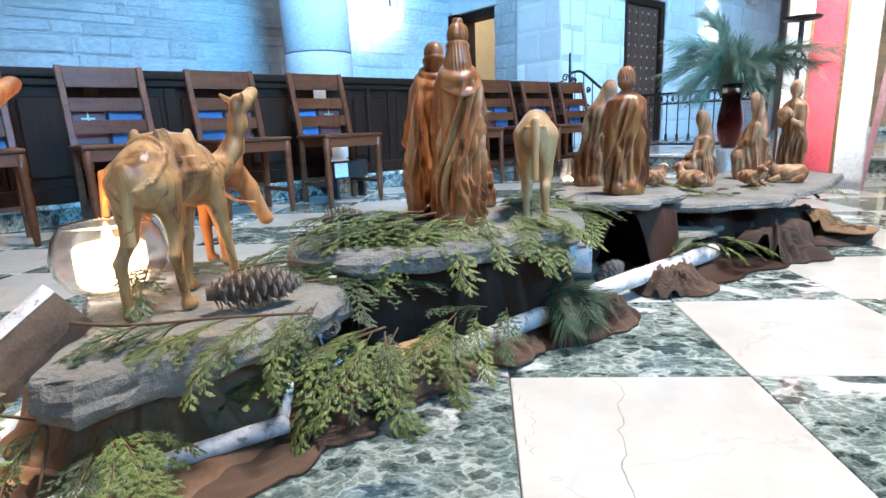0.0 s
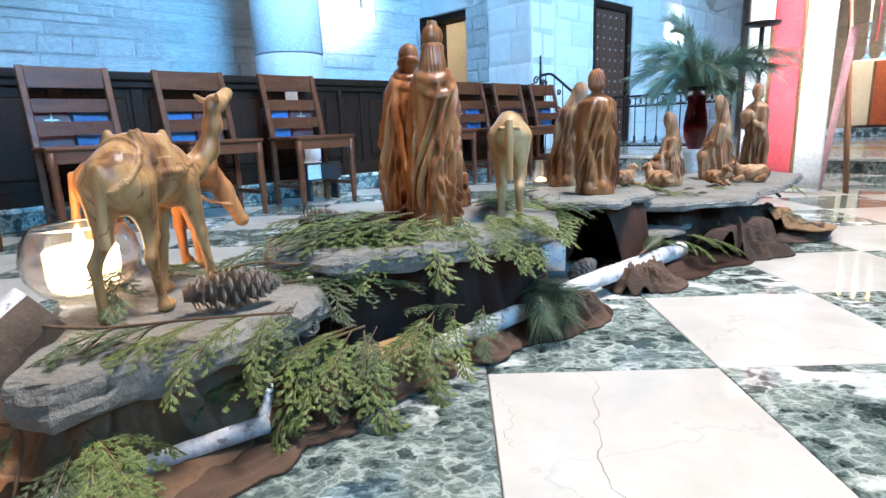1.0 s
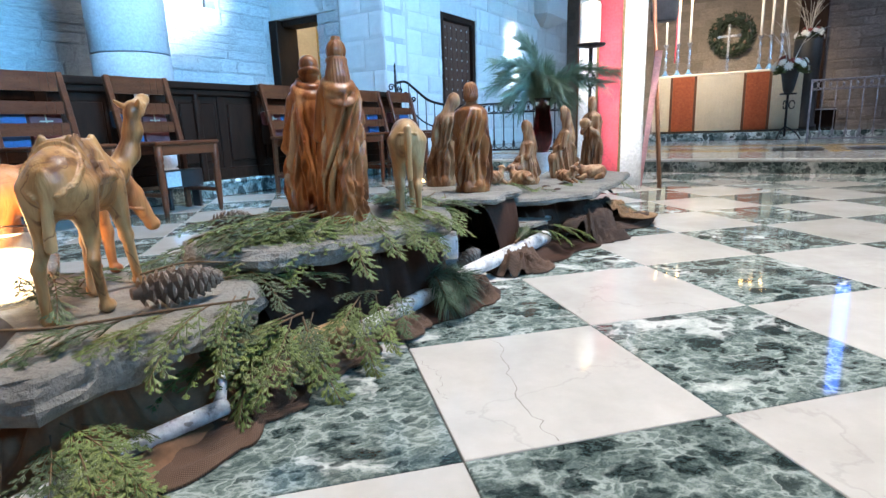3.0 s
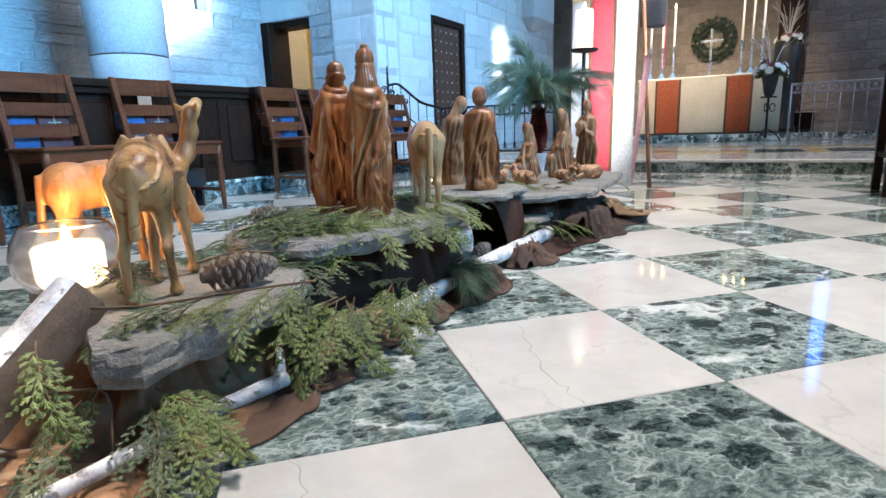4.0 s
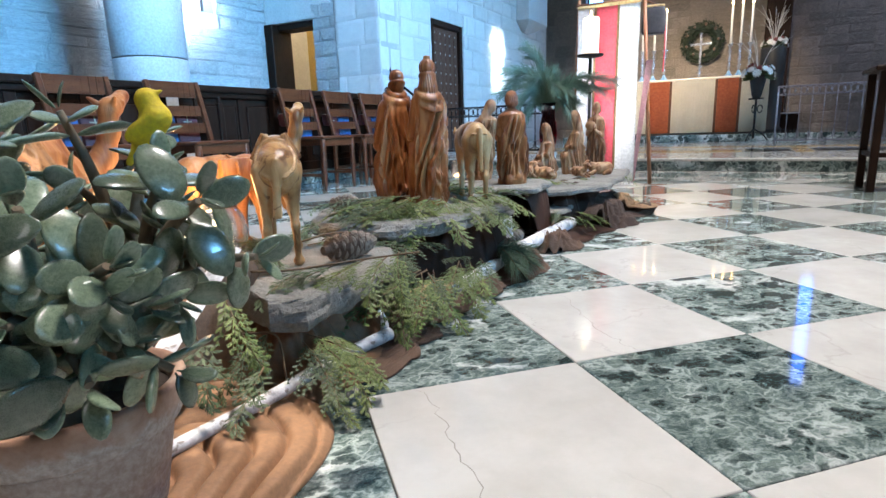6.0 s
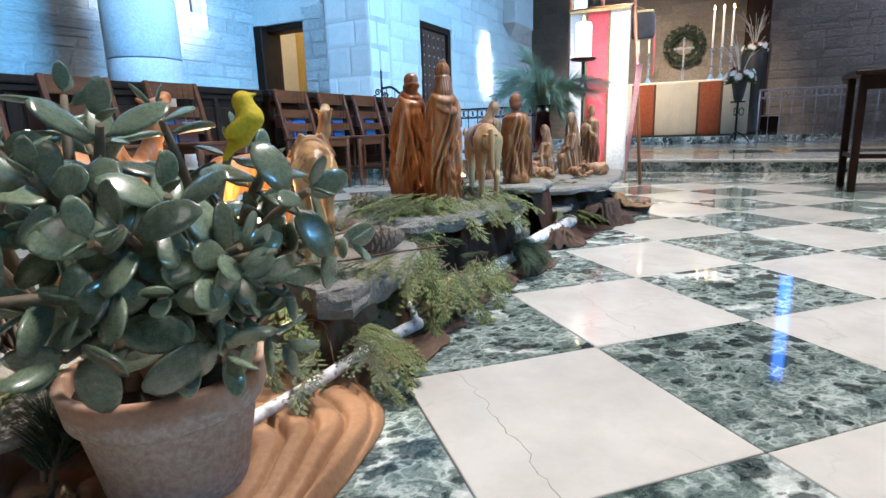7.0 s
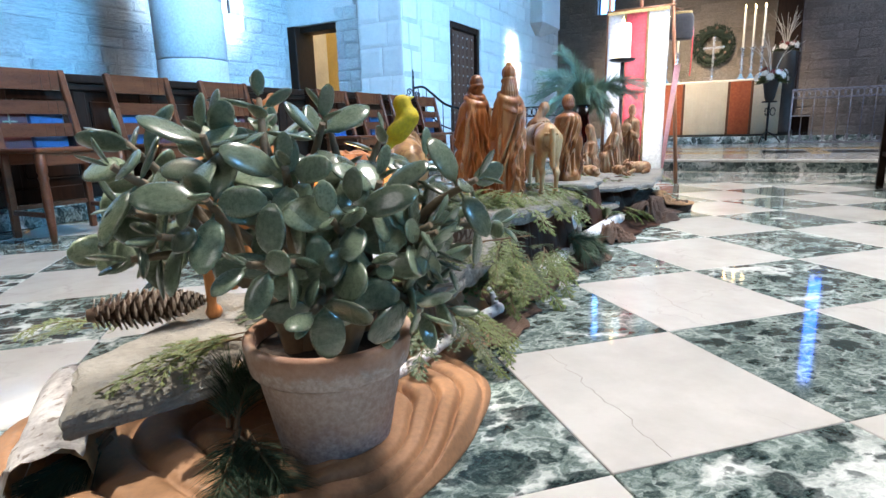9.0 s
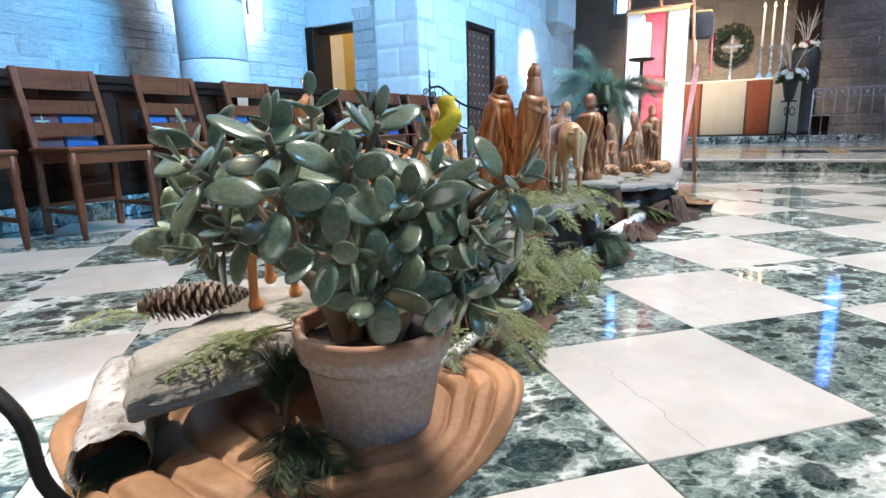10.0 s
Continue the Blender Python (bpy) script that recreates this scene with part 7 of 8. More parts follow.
part("field", hanging(0.0, 0.135, 0.03, 1.375, 0.0, 1), BANNER_WHITE, banner, "white damask field")
part("stripe", hanging(0.137, 0.305, 0.03, 1.375, 0.0, 1), BANNER_RED, banner, "crimson centre stripe")
part("field", hanging(0.307, 0.465, 0.03, 1.375, 0.0, 1), BANNER_WHITE, banner, "white damask field")
for x in (0.128, 0.300):
    part("braid", hanging(x, x + 0.016, 0.03, 1.375, -0.0045, 1), BRAID, banner, "gold braid")
part("hem", box(bmesh.new(), 0.0, 0.465, -0.012, -0.006, 1.352, 1.376), BRAID, banner, "braided upper hem")
bm = bmesh.new()
for i in range(40):
    box(bm, 0.006 + 0.0115 * i, 0.012 + 0.0115 * i, -0.036, -0.032, 0.008, 0.03)
part("fringe", bm, BANNER_WHITE, banner, "short white fringe")
bm = bmesh.new()
edge = [[bm.verts.new((0.515 - 0.075 * (1 - j / 12) + k * 0.045 * (0.5 + 0.5 * j / 12), 0.03 + 0.02 * k - 0.04 * (1 - j / 12), 0.02 + 0.92 * j / 12)) for k in (0, 1)] for j in range(13)]
for p, q in zip(edge, edge[1:]):
    bm.faces.new((p[0], p[1], q[1], q[0])).smooth = True
bmesh.ops.solidify(bm, geom=list(bm.faces), thickness=0.003)
part("lining", bm, surface("pink_lining", (0.62, 0.34, 0.36), (0.72, 0.44, 0.46), 8, 0.7, 0.1, vary=0.0), banner, "pale pink lining turned outwards")
stand = thing("banner_stand", uv(-1.235, 3.84, 0.0), "slim oak stand that holds the banner", "stand")
for x0, x1, y1 in ((0.0, -0.05, 0.06), (0.475, 0.57, 0.06), (0.24, 0.24, 0.55)):
    part("leg", tube(bmesh.new(), [(x1, y1, 0.0), (x0, 0.0, 1.50)], [0.016, 0.014], 8), EASEL, stand)
part("crossbar", tube(bmesh.new(), [(-0.02, -0.02, 1.385), (0.50, -0.02, 1.385)], 0.010, 8), EASEL, stand)
BLACK_CLOTH = surface("black_velvet", (0.006, 0.006, 0.009), (0.016, 0.016, 0.022), 10, 0.9, 0.2, sheen=0.3)
hood = thing("black_hood", uv(-0.70, 3.98, 0.0), "black velvet hood with a pale edge hung on the stand", "cloth")
bm = bmesh.new()
lathe(bm, [(0.075, 1.14), (0.092, 1.16), (0.090, 1.30), (0.070, 1.345), (0.03, 1.36)], 20)
bm.transform(Matrix.Diagonal((1.0, 0.55, 1, 1)))
part("hood", bm, BLACK_CLOTH, hood)
part("edging", lathe(bmesh.new(), [(0.071, 1.335), (0.077, 1.340), (0.074, 1.352)], 20, Matrix.Diagonal((1.0, 0.58, 1, 1))), BRAID, hood)
part("cord", tube(bmesh.new(), spline([(0.085, 0.0, 1.25), (0.088, -0.01, 1.05), (0.082, -0.005, 0.86)], 12), 0.0055, 6), BANNER_RED, hood, "hanging red cord")
part("yoke", tube(bmesh.new(), [(-0.05, -0.13, 1.365), (0.0, 0.0, 1.365)], 0.007, 6), EASEL, hood)

# ---- tall iron candle stand ----
cs = thing("candle_stand", uv(-1.035, 3.40, 0.0), "black wrought-iron floor stand with a large white candle", "candle stand")
part("plate", lathe(bmesh.new(), [(0.02, 0.945), (0.085, 0.955), (0.095, 0.966), (0.092, 0.970), (0.02, 0.962)], 32), IRON, cs)
part("stem", tube(bmesh.new(), [(0, 0, 0.02), (0, 0, 0.70)], 0.011, 8), IRON, cs)
part("stem", tube(bmesh.new(), [(0, 0, 0.80), (0, 0, 0.95)], 0.013, 8), IRON, cs)
for k in range(4):
    a = k * math.pi / 2
    part("cage_bar", tube(bmesh.new(), spline([(0, 0, 0.695), (0.034 * math.cos(a), 0.034 * math.sin(a), 0.735), (0.030 * math.cos(a + 0.9), 0.030 * math.sin(a + 0.9), 0.775), (0, 0, 0.81)], 14), 0.006, 6), IRON, cs)
for k in range(3):
    a = k * 2.094 + 0.4
    part("foot", tube(bmesh.new(), spline([(0, 0, 0.10), (0.09 * math.cos(a), 0.09 * math.sin(a), 0.07), (0.16 * math.cos(a), 0.16 * math.sin(a), 0.012)], 10), 0.009, 6), IRON, cs)
# emission over the whole pillar gives its overbright white look
part("candle", lathe(bmesh.new(), [(0.056, 0.965), (0.057, 1.20), (0.052, 1.215), (0.01, 1.21)], 28), glow("large_candle_glow", (1.0, 0.88, 0.70), 1.4), cs, "thick white pillar candle")
part("flame", lathe(bmesh.new(), [(0.002, 1.215), (0.009, 1.228), (0.001, 1.262)], 10), FLAME, cs)

# ---- red vase with pine boughs, on a small glass foot ----
VX, VY = 1.315, 3.08
VASE_PINE = surface("vase_pine_green", (0.11, 0.19, 0.125), (0.28, 0.40, 0.28), 9, 0.45, 0.2, 120, vary=0.3, island=0.5)
vase = thing("vase", pose(VX, VY, 0.0), "dark red glass vase filled with long pine boughs", "vase")
part("pedestal", lathe(bmesh.new(), [(0.10, 0.0), (0.10, 0.02), (0.05, 0.05), (0.040, 0.20), (0.060, 0.285), (0.060, 0.30)], 24), CREAM, vase, "white turned pedestal")
part("glass", lathe(bmesh.new(), [(0.034, 0.302), (0.042, 0.32), (0.058, 0.37), (0.064, 0.43), (0.056, 0.50), (0.046, 0.55), (0.052, 0.61), (0.062, 0.64), (0.058, 0.64), (0.043, 0.55), (0.052, 0.50), (0.058, 0.43), (0.036, 0.33), (0.02, 0.315)], 30), RED_GLASS, vase, "dark red glass")
right = Vector((0.86, -0.5, 0))
back = Vector((0.5, 0.86, 0))
boughs = []
for dx, dz, db in ((-0.36, 0.10, 0.0), (-0.30, 0.19, 0.06), (-0.22, 0.05, -0.12), (-0.20, 0.26, 0.0), (-0.11, 0.36, 0.02), (-0.08, 0.20, -0.10), (0.02, 0.24, 0.06), (0.13, 0.09, -0.06), (0.26, 0.12, 0.0), (0.40, 0.10, 0.0), (0.20, 0.02, 0.08), (-0.16, -0.04, -0.05), (0.16, -0.05, -0.08), (-0.27, 0.0, 0.05), (0.05, 0.14, -0.12), (-0.15, 0.42, 0.0), (0.48, 0.16, -0.02), (-0.32, 0.27, -0.04)):
    tip = right * dx + back * db + Vector((0, 0, 0.60 + dz))
    mid = tip * 0.5 + Vector((0, 0, 0.30 + 0.09 + 0.06 * abs(dx)))
    mid.x, mid.y = tip.x * 0.42, tip.y * 0.42
    boughs.append([(0, 0, 0.50), (tip.x * 0.12, tip.y * 0.12, 0.62), mid, tip])
pine("pine_boughs", "", 31, boughs, 0.125, 420, 0.45, VASE_PINE, parent=vase, thin=0.0010)

# ---- iron railing with scrolls on the chancel step ----
def railing(m, length, height, label, scrolls=True):
    r = thing("railing", m, label, "railing")
    part("top_rail", box(bmesh.new(), 0, length, -0.012, 0.012, height - 0.02, height, 0.004), IRON, r)
    part("bottom_rail", box(bmesh.new(), 0, length, -0.010, 0.010, 0.05, 0.07, 0.003), IRON, r)
    part("middle_rail", box(bmesh.new(), 0, length, -0.008, 0.008, height - 0.13, height - 0.115, 0.003), IRON, r)
    n = max(2, round(length / 0.13))
    for i in range(n + 1):
        x = length * i / n
        x = min(max(x, 0.012), length - 0.012)
        thick = 0.012 if i in (0, n) else 0.006
        part("post" if i in (0, n) else "bar", tube(bmesh.new(), [(x, 0, 0.0 if i in (0, n) else 0.06), (x, 0, height - 0.01)], thick, 6), IRON, r)
        if scrolls and i < n:
            c = x + length / n / 2
            w = length / n * 0.42
            part("scroll", tube(bmesh.new(), spline([(c - w, 0, 0.17), (c - w * 0.9, 0, 0.10), (c - w * 0.3, 0, 0.08), (c, 0, 0.075), (c + w * 0.3, 0, 0.08), (c + w * 0.9, 0, 0.10), (c + w, 0, 0.17)], 18), 0.005, 5), IRON, r)
            for side in (-0.25, 0.25):
                bm = bmesh.new()
                tube(bm, [(c + side * length / n + 0.032 * math.cos(k * math.pi / 8), 0, height - 0.068 + 0.044 * math.sin(k * math.pi / 8)) for k in range(17)], 0.005, 5, False)
                part("ring", bm, IRON, r)
            part("boss", lathe(bmesh.new(), [(0.004, height - 0.09), (0.018, height - 0.068), (0.004, height - 0.046)], 8, Matrix.Translation((c, 0, 0))), IRON, r)
    return r


railing(uv(-3.62, 5.95, 0.128), 1.55, 0.62, "low black wrought-iron railing with scrolls on the chancel step")
hand = thing("stair_rail", uv(-4.42, 5.95, 0.128), "curved black iron handrail with a scrolled newel", "railing")
part("newel", tube(bmesh.new(), [(0, 0, 0), (0, 0, 0.98), (0, 0, 1.06)], [0.018, 0.016, 0.014], 8), IRON, hand)
part("finial", lathe(bmesh.new(), [(0.010, 1.06), (0.016, 1.10), (0.010, 1.14), (0.014, 1.17), (0.003, 1.21)], 10), IRON, hand)
part("handrail", tube(bmesh.new(), spline([(0.0, 0, 0.95), (0.16, 0, 0.955), (0.30, 0, 0.86), (0.52, 0, 0.70), (0.80, 0, 0.62)], 22), 0.017, 8), IRON, hand)
part("lower_rail", tube(bmesh.new(), spline([(0.0, 0, 0.62), (0.2, 0, 0.60), (0.45, 0, 0.42), (0.80, 0, 0.30)], 18), 0.010, 6), IRON, hand)
for i in range(6):
    x = 0.08 + 0.13 * i
    top = 0.955 if x < 0.17 else float(np.interp(x, [0.17, 0.3, 0.52, 0.8], [0.95, 0.86, 0.70, 0.62]))
    part("baluster", tube(bmesh.new(), [(x, 0, 0.0), (x, 0, top)], 0.006, 6), IRON, hand)
for k, (cx, cz, r) in enumerate(((-0.07, 0.90, 0.05), (-0.12, 0.83, 0.035), (0.07, 0.86, 0.045), (0.15, 0.80, 0.04), (0.28, 0.73, 0.035))):
    part("scroll", tube(bmesh.new(), [(cx + r * (1 - 0.05 * i) * math.cos(i * 0.55 + k), 0, cz + r * (1 - 0.05 * i) * math.sin(i * 0.55 + k)) for i in range(16)], 0.009, 6), IRON, hand)

# ---- altar ----
CREAM_CLOTH = surface("cream_altar_cloth", (0.66, 0.59, 0.46), (0.76, 0.69, 0.56), 5, 0.75, 0.1, 80, vary=0.0)
RUST_CLOTH = surface("rust_brocade", (0.30, 0.055, 0.020), (0.52, 0.14, 0.050), 26, 0.7, 0.3, 60, vary=0.0)
altar = thing("altar", uv(-1.95, 10.2, 0.245), "stone altar with a cream and rust brocade frontal", "altar")
part("table", box(bmesh.new(), 0.02, 2.18, 0.02, 0.75, 0.0, 0.90, 0.01), APSE_STONE, altar)
part("top", box(bmesh.new(), -0.02, 2.22, -0.02, 0.80, 0.922, 0.955, 0.008), CREAM_CLOTH, altar, "white linen-covered top")
for x0, x1, mt, nm in ((0.0, 0.28, CREAM_CLOTH, "frontal"), (0.32, 0.66, RUST_CLOTH, "orphrey"), (0.70, 1.39, CREAM_CLOTH, "frontal"), (1.43, 1.75, RUST_CLOTH, "orphrey"), (1.79, 2.20, CREAM_CLOTH, "frontal")):
    bm = bmesh.new()
    n = 14
    rows = [[bm.verts.new((x0 + (x1 - x0) * i / n, -0.012 + 0.006 * math.sin(30 * (x0 + (x1 - x0) * i / n)) * (1 - j), 0.02 + 0.90 * j)) for j in (0, 1)] for i in range(n + 1)]
    for a, b in zip(rows, rows[1:]):
        bm.faces.new((a[0], b[0], b[1], a[1]))
    bmesh.ops.solidify(bm, geom=list(bm.faces), thickness=0.006)
    part(nm, bm, mt, altar)
for x in (0.282, 0.662, 1.392, 1.752):
    part("braid", box(bmesh.new(), x, x + 0.036, -0.016, -0.006, 0.02, 0.92), surface("brown_braid", (0.09, 0.03, 0.012), (0.16, 0.06, 0.025), 40, 0.6), altar)
SILVER = surface("silver", (0.26, 0.28, 0.32), (0.44, 0.46, 0.50), 12, 0.3, 0.1, metal=0.9)
# blue window light mirrored in the silver feet, painted as their base colour
BLUE_REFLECTION = surface("blue_reflection", (0.10, 0.24, 0.46), (0.24, 0.42, 0.62), 20, 0.3, 0.1)
for v in (-1.86, -1.66, -1.47, -0.39, -0.235, -0.08):
    c = thing("candlestick", uv(v, 10.72, 1.202), "tall silver candlestick with a lit white candle", "candlestick", "candlesticks on the altar")
    part("base", lathe(bmesh.new(), [(0.075, 0.0), (0.07, 0.03), (0.03, 0.08), (0.022, 0.12)], 12), BLUE_REFLECTION, c, "silver foot with its blue reflection painted in")
    part("shaft", lathe(bmesh.new(), [(0.014, 0.12), (0.028, 0.20), (0.012, 0.24), (0.026, 0.32), (0.012, 0.36), (0.024, 0.46), (0.013, 0.50), (0.045, 0.56), (0.045, 0.57)], 12), SILVER, c)
    part("candle", lathe(bmesh.new(), [(0.019, 0.572), (0.018, 1.20), (0.006, 1.21)], 12), WAX, c)
    part("flame", lathe(bmesh.new(), [(0.003, 1.212), (0.014, 1.235), (0.002, 1.29)], 8), FLAME, c)
cross = thing("altar_cross", uv(-0.86, 10.66, 1.202), "silver standing cross on the altar", "cross")
part("stem", lathe(bmesh.new(), [(0.06, 0.0), (0.05, 0.02), (0.018, 0.05), (0.030, 0.12), (0.014, 0.16), (0.026, 0.22), (0.014, 0.28)], 12), SILVER, cross)
bm = bmesh.new()
box(bm, -0.018, 0.018, -0.012, 0.012, 0.28, 0.76, 0.005)
box(bm, -0.15, -0.019, -0.012, 0.012, 0.585, 0.625, 0.005)
box(bm, 0.019, 0.15, -0.012, 0.012, 0.585, 0.625, 0.005)
part("cross", bm, SILVER, cross)
for x, z in ((-0.155, 0.605), (0.155, 0.605), (0.0, 0.775)):
    part("boss", lathe(bmesh.new(), [(0.005, z - 0.03), (0.03, z), (0.005, z + 0.03)], 10, Matrix.Translation((x, 0, 0))), SILVER, cross)

WREATH_GREEN = surface("wreath_green", (0.010, 0.022, 0.012), (0.035, 0.055, 0.028), 12, 0.7, 0.3)
wreath = thing("wreath", uv(-1.04, 13.40, 2.16), "large dark evergreen wreath hung behind the altar", "wreath")
bm = bmesh.new()
rng = random.Random(8)
tube(bm, [(0.32 * math.cos(k * 0.2618), 0, 0.32 * math.sin(k * 0.2618)) for k in range(25)], 0.075, 8, False)
part("ring", bm, WREATH_GREEN, wreath)
bm = bmesh.new()
for k in range(1100):
    a, b = rng.uniform(0, 6.283), rng.uniform(0, 6.283)
    p = Vector(((0.32 + 0.08 * math.cos(b)) * math.cos(a), 0.08 * math.sin(b), (0.32 + 0.08 * math.cos(b)) * math.sin(a)))
    d = (Vector((math.cos(b) * math.cos(a) - 0.7 * math.sin(a), math.sin(b), math.cos(b) * math.sin(a) + 0.7 * math.cos(a))) + Vector((rng.gauss(0, 0.3), rng.gauss(0, 0.3), rng.gauss(0, 0.3)))).normalized()
    blade(bm, p, d, Vector((0.1, 1, 0.1)).normalized(), rng.uniform(0.06, 0.11), 0.010, 0.004)
part("foliage", bm, WREATH_GREEN, wreath)
for k in range(9):
    a = k * 0.698
    part("cone", lathe(bmesh.new(), [(0.005, 0), (0.03, 0.02), (0.028, 0.05), (0.004, 0.075)], 8, Matrix.Translation((0.33 * math.cos(a), -0.10, 0.33 * math.sin(a)))), CONE, wreath)


# ---- flowers ----


def bloom(name, colour, heart):
    """A double daisy, one unit across, facing +z."""
    bm = bmesh.new()
    for ring, n, r, z in ((0, 11, 0.5, 0.02), (1, 9, 0.36, 0.10)):
        for k in range(n):
            a = 2 * math.pi * (k + 0.5 * ring) / n
            c, s = math.cos(a), math.sin(a)
            pts = [(0.06, 0.0, z), (r * 0.6, 0.085, z + 0.07), (r, 0.0, z + 0.02), (r * 0.6, -0.085, z + 0.07), (r * 0.6, 0.0, z - 0.02)]
            v = [bm.verts.new((x * c - y * s, x * s + y * c, q)) for x, y, q in pts]
            bm.faces.new((v[0], v[3], v[2], v[1]))
            bm.faces.new((v[0], v[1], v[4]))
            bm.faces.new((v[1], v[2], v[4]))
            bm.faces.new((v[2], v[3], v[4]))
            bm.faces.new((v[3], v[0], v[4]))
    lathe(bm, [(0.10, 0.0), (0.12, 0.12), (0.03, 0.17)], 8)
    return mesh_of(name, bm, colour)


WHITE_BLOOM = bloom("flower", surface("white_petal", (0.72, 0.71, 0.68), (0.84, 0.83, 0.80), 8, 0.6, vary=0.15), None)
RED_BLOOM = bloom("flower", surface("red_petal", (0.16, 0.015, 0.015), (0.30, 0.04, 0.03), 8, 0.6, vary=0.3), None)


def bouquet(th, z, spread, seed, twigs):
    """Cut flowers: dark leaves, white and red blooms, bare twigs."""
    rng = random.Random(seed)
    bm = bmesh.new()
    for k in range(150):
        a, e = rng.uniform(0, 6.283), rng.uniform(-0.25, 1.2)
        d = Vector((math.cos(a) * math.cos(e), math.sin(a) * math.cos(e), math.sin(e) * 0.8))
        p0 = Vector((0, 0, z)) + d * spread * rng.uniform(0.1, 0.45)
        blade(bm, p0, d, Vector((-d.y, d.x, 0.4)).normalized(), spread * rng.uniform(0.35, 0.75), 0.016, 0.003)
    part("leaves", bm, CEDAR_DARK, th, "dark green leaves")
    for k in range(20):
        a, e = k * 2.4, 0.05 + 1.15 * ((k * 7) % 20) / 20
        d = Vector((math.cos(a) * math.cos(e), math.sin(a) * math.cos(e), math.sin(e) * 0.8))
        at = Vector((0, 0, z)) + d * spread * rng.uniform(0.75, 1.0)
        size = rng.uniform(0.09, 0.13)
        red = k % 3 == 2
        part("flower", RED_BLOOM if red else WHITE_BLOOM, None, th, "dark red flower" if red else "white daisy", Matrix.Translation(at) @ d.to_track_quat("Z", "Y").to_matrix().to_4x4() @ Matrix.Scale(size, 4))
    for k in range(twigs):
        a, o = rng.uniform(0, 6.283), rng.uniform(0.1, 0.28)
        h = rng.uniform(0.45, 0.75)
        root = Vector((0, 0, z))
        mid = Vector((o * 0.4 * math.cos(a), o * 0.4 * math.sin(a), z + h * 0.55))
        end = Vector((o * math.cos(a), o * math.sin(a), z + h))
        side = Vector((o * 1.4 * math.cos(a + 0.5), o * 1.4 * math.sin(a + 0.5), z + h * 0.9))
        bm = bmesh.new()
        line = spline([root, mid, end], 10)
        tube(bm, line, [0.006 - 0.004 * i / len(line) for i in range(len(line))], 4)
        tube(bm, [mid, (mid + side) / 2 + Vector((0.01, 0, 0.02)), side], [0.003, 0.003, 0.0015], 4)
        part("twig", bm, surface("pale_twig", (0.40, 0.38, 0.36), (0.60, 0.58, 0.55), 20, 0.8) if k == 0 else bpy.data.materials["pale_twig"], th, "bare silvery twig")


flat("pilaster", "tall dark timber pilaster on the chancel wall", box(bmesh.new(), 0.15, 0.62, 13.24, 13.46, 0.13, 6.0, 0.02), DARK_OAK, "pilaster")
ped = thing("flower_pedestal", uv(0.29, 11.0, 0.245), "tall black pedestal with white and red flowers", "flower stand")
part("pillar", lathe(bmesh.new(), [(0.22, 0.0), (0.22, 0.05), (0.19, 0.08), (0.19, 1.00), (0.20, 1.04), (0.20, 1.40), (0.19, 1.44), (0.10, 1.44)], 28), BLACK_COVER, ped)
bouquet(ped, 1.44, 0.24, 3, 12)
fv = thing("flower_vase", uv(0.07, 9.35, 0.128) @ Matrix.Scale(1.18, 4), "white and red flowers in a vase on an iron stand", "flower stand")
part("vase", lathe(bmesh.new(), [(0.045, 0.56), (0.06, 0.60), (0.10, 0.82), (0.105, 0.84), (0.09, 0.84), (0.04, 0.60)], 20), BLACK_COVER, fv)
part("stand_plate", lathe(bmesh.new(), [(0.09, 0.54), (0.09, 0.558), (0.02, 0.558)], 20), IRON, fv)
part("stem", tube(bmesh.new(), [(0, 0, 0.04), (0, 0, 0.55)], 0.014, 8), IRON, fv)
for k in range(3):
    a = k * 2.094
    part("foot", tube(bmesh.new(), spline([(0, 0, 0.16), (0.10 * math.cos(a), 0.10 * math.sin(a), 0.10), (0.17 * math.cos(a), 0.17 * math.sin(a), 0.01)], 10), 0.010, 6), IRON, fv)
    part("scroll", tube(bmesh.new(), [(0.05 * math.cos(a) + 0.03 * math.cos(a) * math.cos(i * 0.6), 0.05 * math.sin(a) + 0.03 * math.sin(a) * math.cos(i * 0.6), 0.42 + 0.05 * math.sin(i * 0.6)) for i in range(11)], 0.007, 5), IRON, fv)
bouquet(fv, 0.82, 0.21, 4, 4)

# ---- altar rail, credence and table at the right ----
STEEL = surface("pale_iron", (0.17, 0.165, 0.19), (0.34, 0.335, 0.38), 20, 0.35, 0.2, metal=0.3)
keep = IRON
IRON = STEEL
railing(uv(0.30, 8.0, 0.128), 2.9, 0.76, "grey iron communion rail with rings along the top")
IRON = keep
cred = thing("credence", uv(0.15, 12.3, 0.128), "low dark side table with a white cloth", "table")
part("body", box(bmesh.new(), 0, 0.7, 0, 0.4, 0, 0.42, 0.01), DARK_OAK, cred)
part("cloth", box(bmesh.new(), -0.01, 0.71, -0.01, 0.41, 0.422, 0.44, 0.004), CREAM, cred)
tb = thing("side_table", uv(0.685, 3.62, 0.0), "tall dark stained table with square legs", "table")
part("top", box(bmesh.new(), -0.03, 0.63, -0.03, 0.48, 0.75, 0.78, 0.006), DARK_OAK, tb)
part("apron", box(bmesh.new(), 0.02, 0.58, 0.0, 0.02, 0.66, 0.748), DARK_OAK, tb)
for x in (0.0, 0.55):
    for y in (0.0, 0.40):
        part("leg", box(bmesh.new(), x, x + 0.045, y, y + 0.045, 0.0, 0.749, 0.004), DARK_OAK, tb)
part("stretcher", box(bmesh.new(), 0.046, 0.549, 0.01, 0.03, 0.22, 0.25), DARK_OAK, tb)
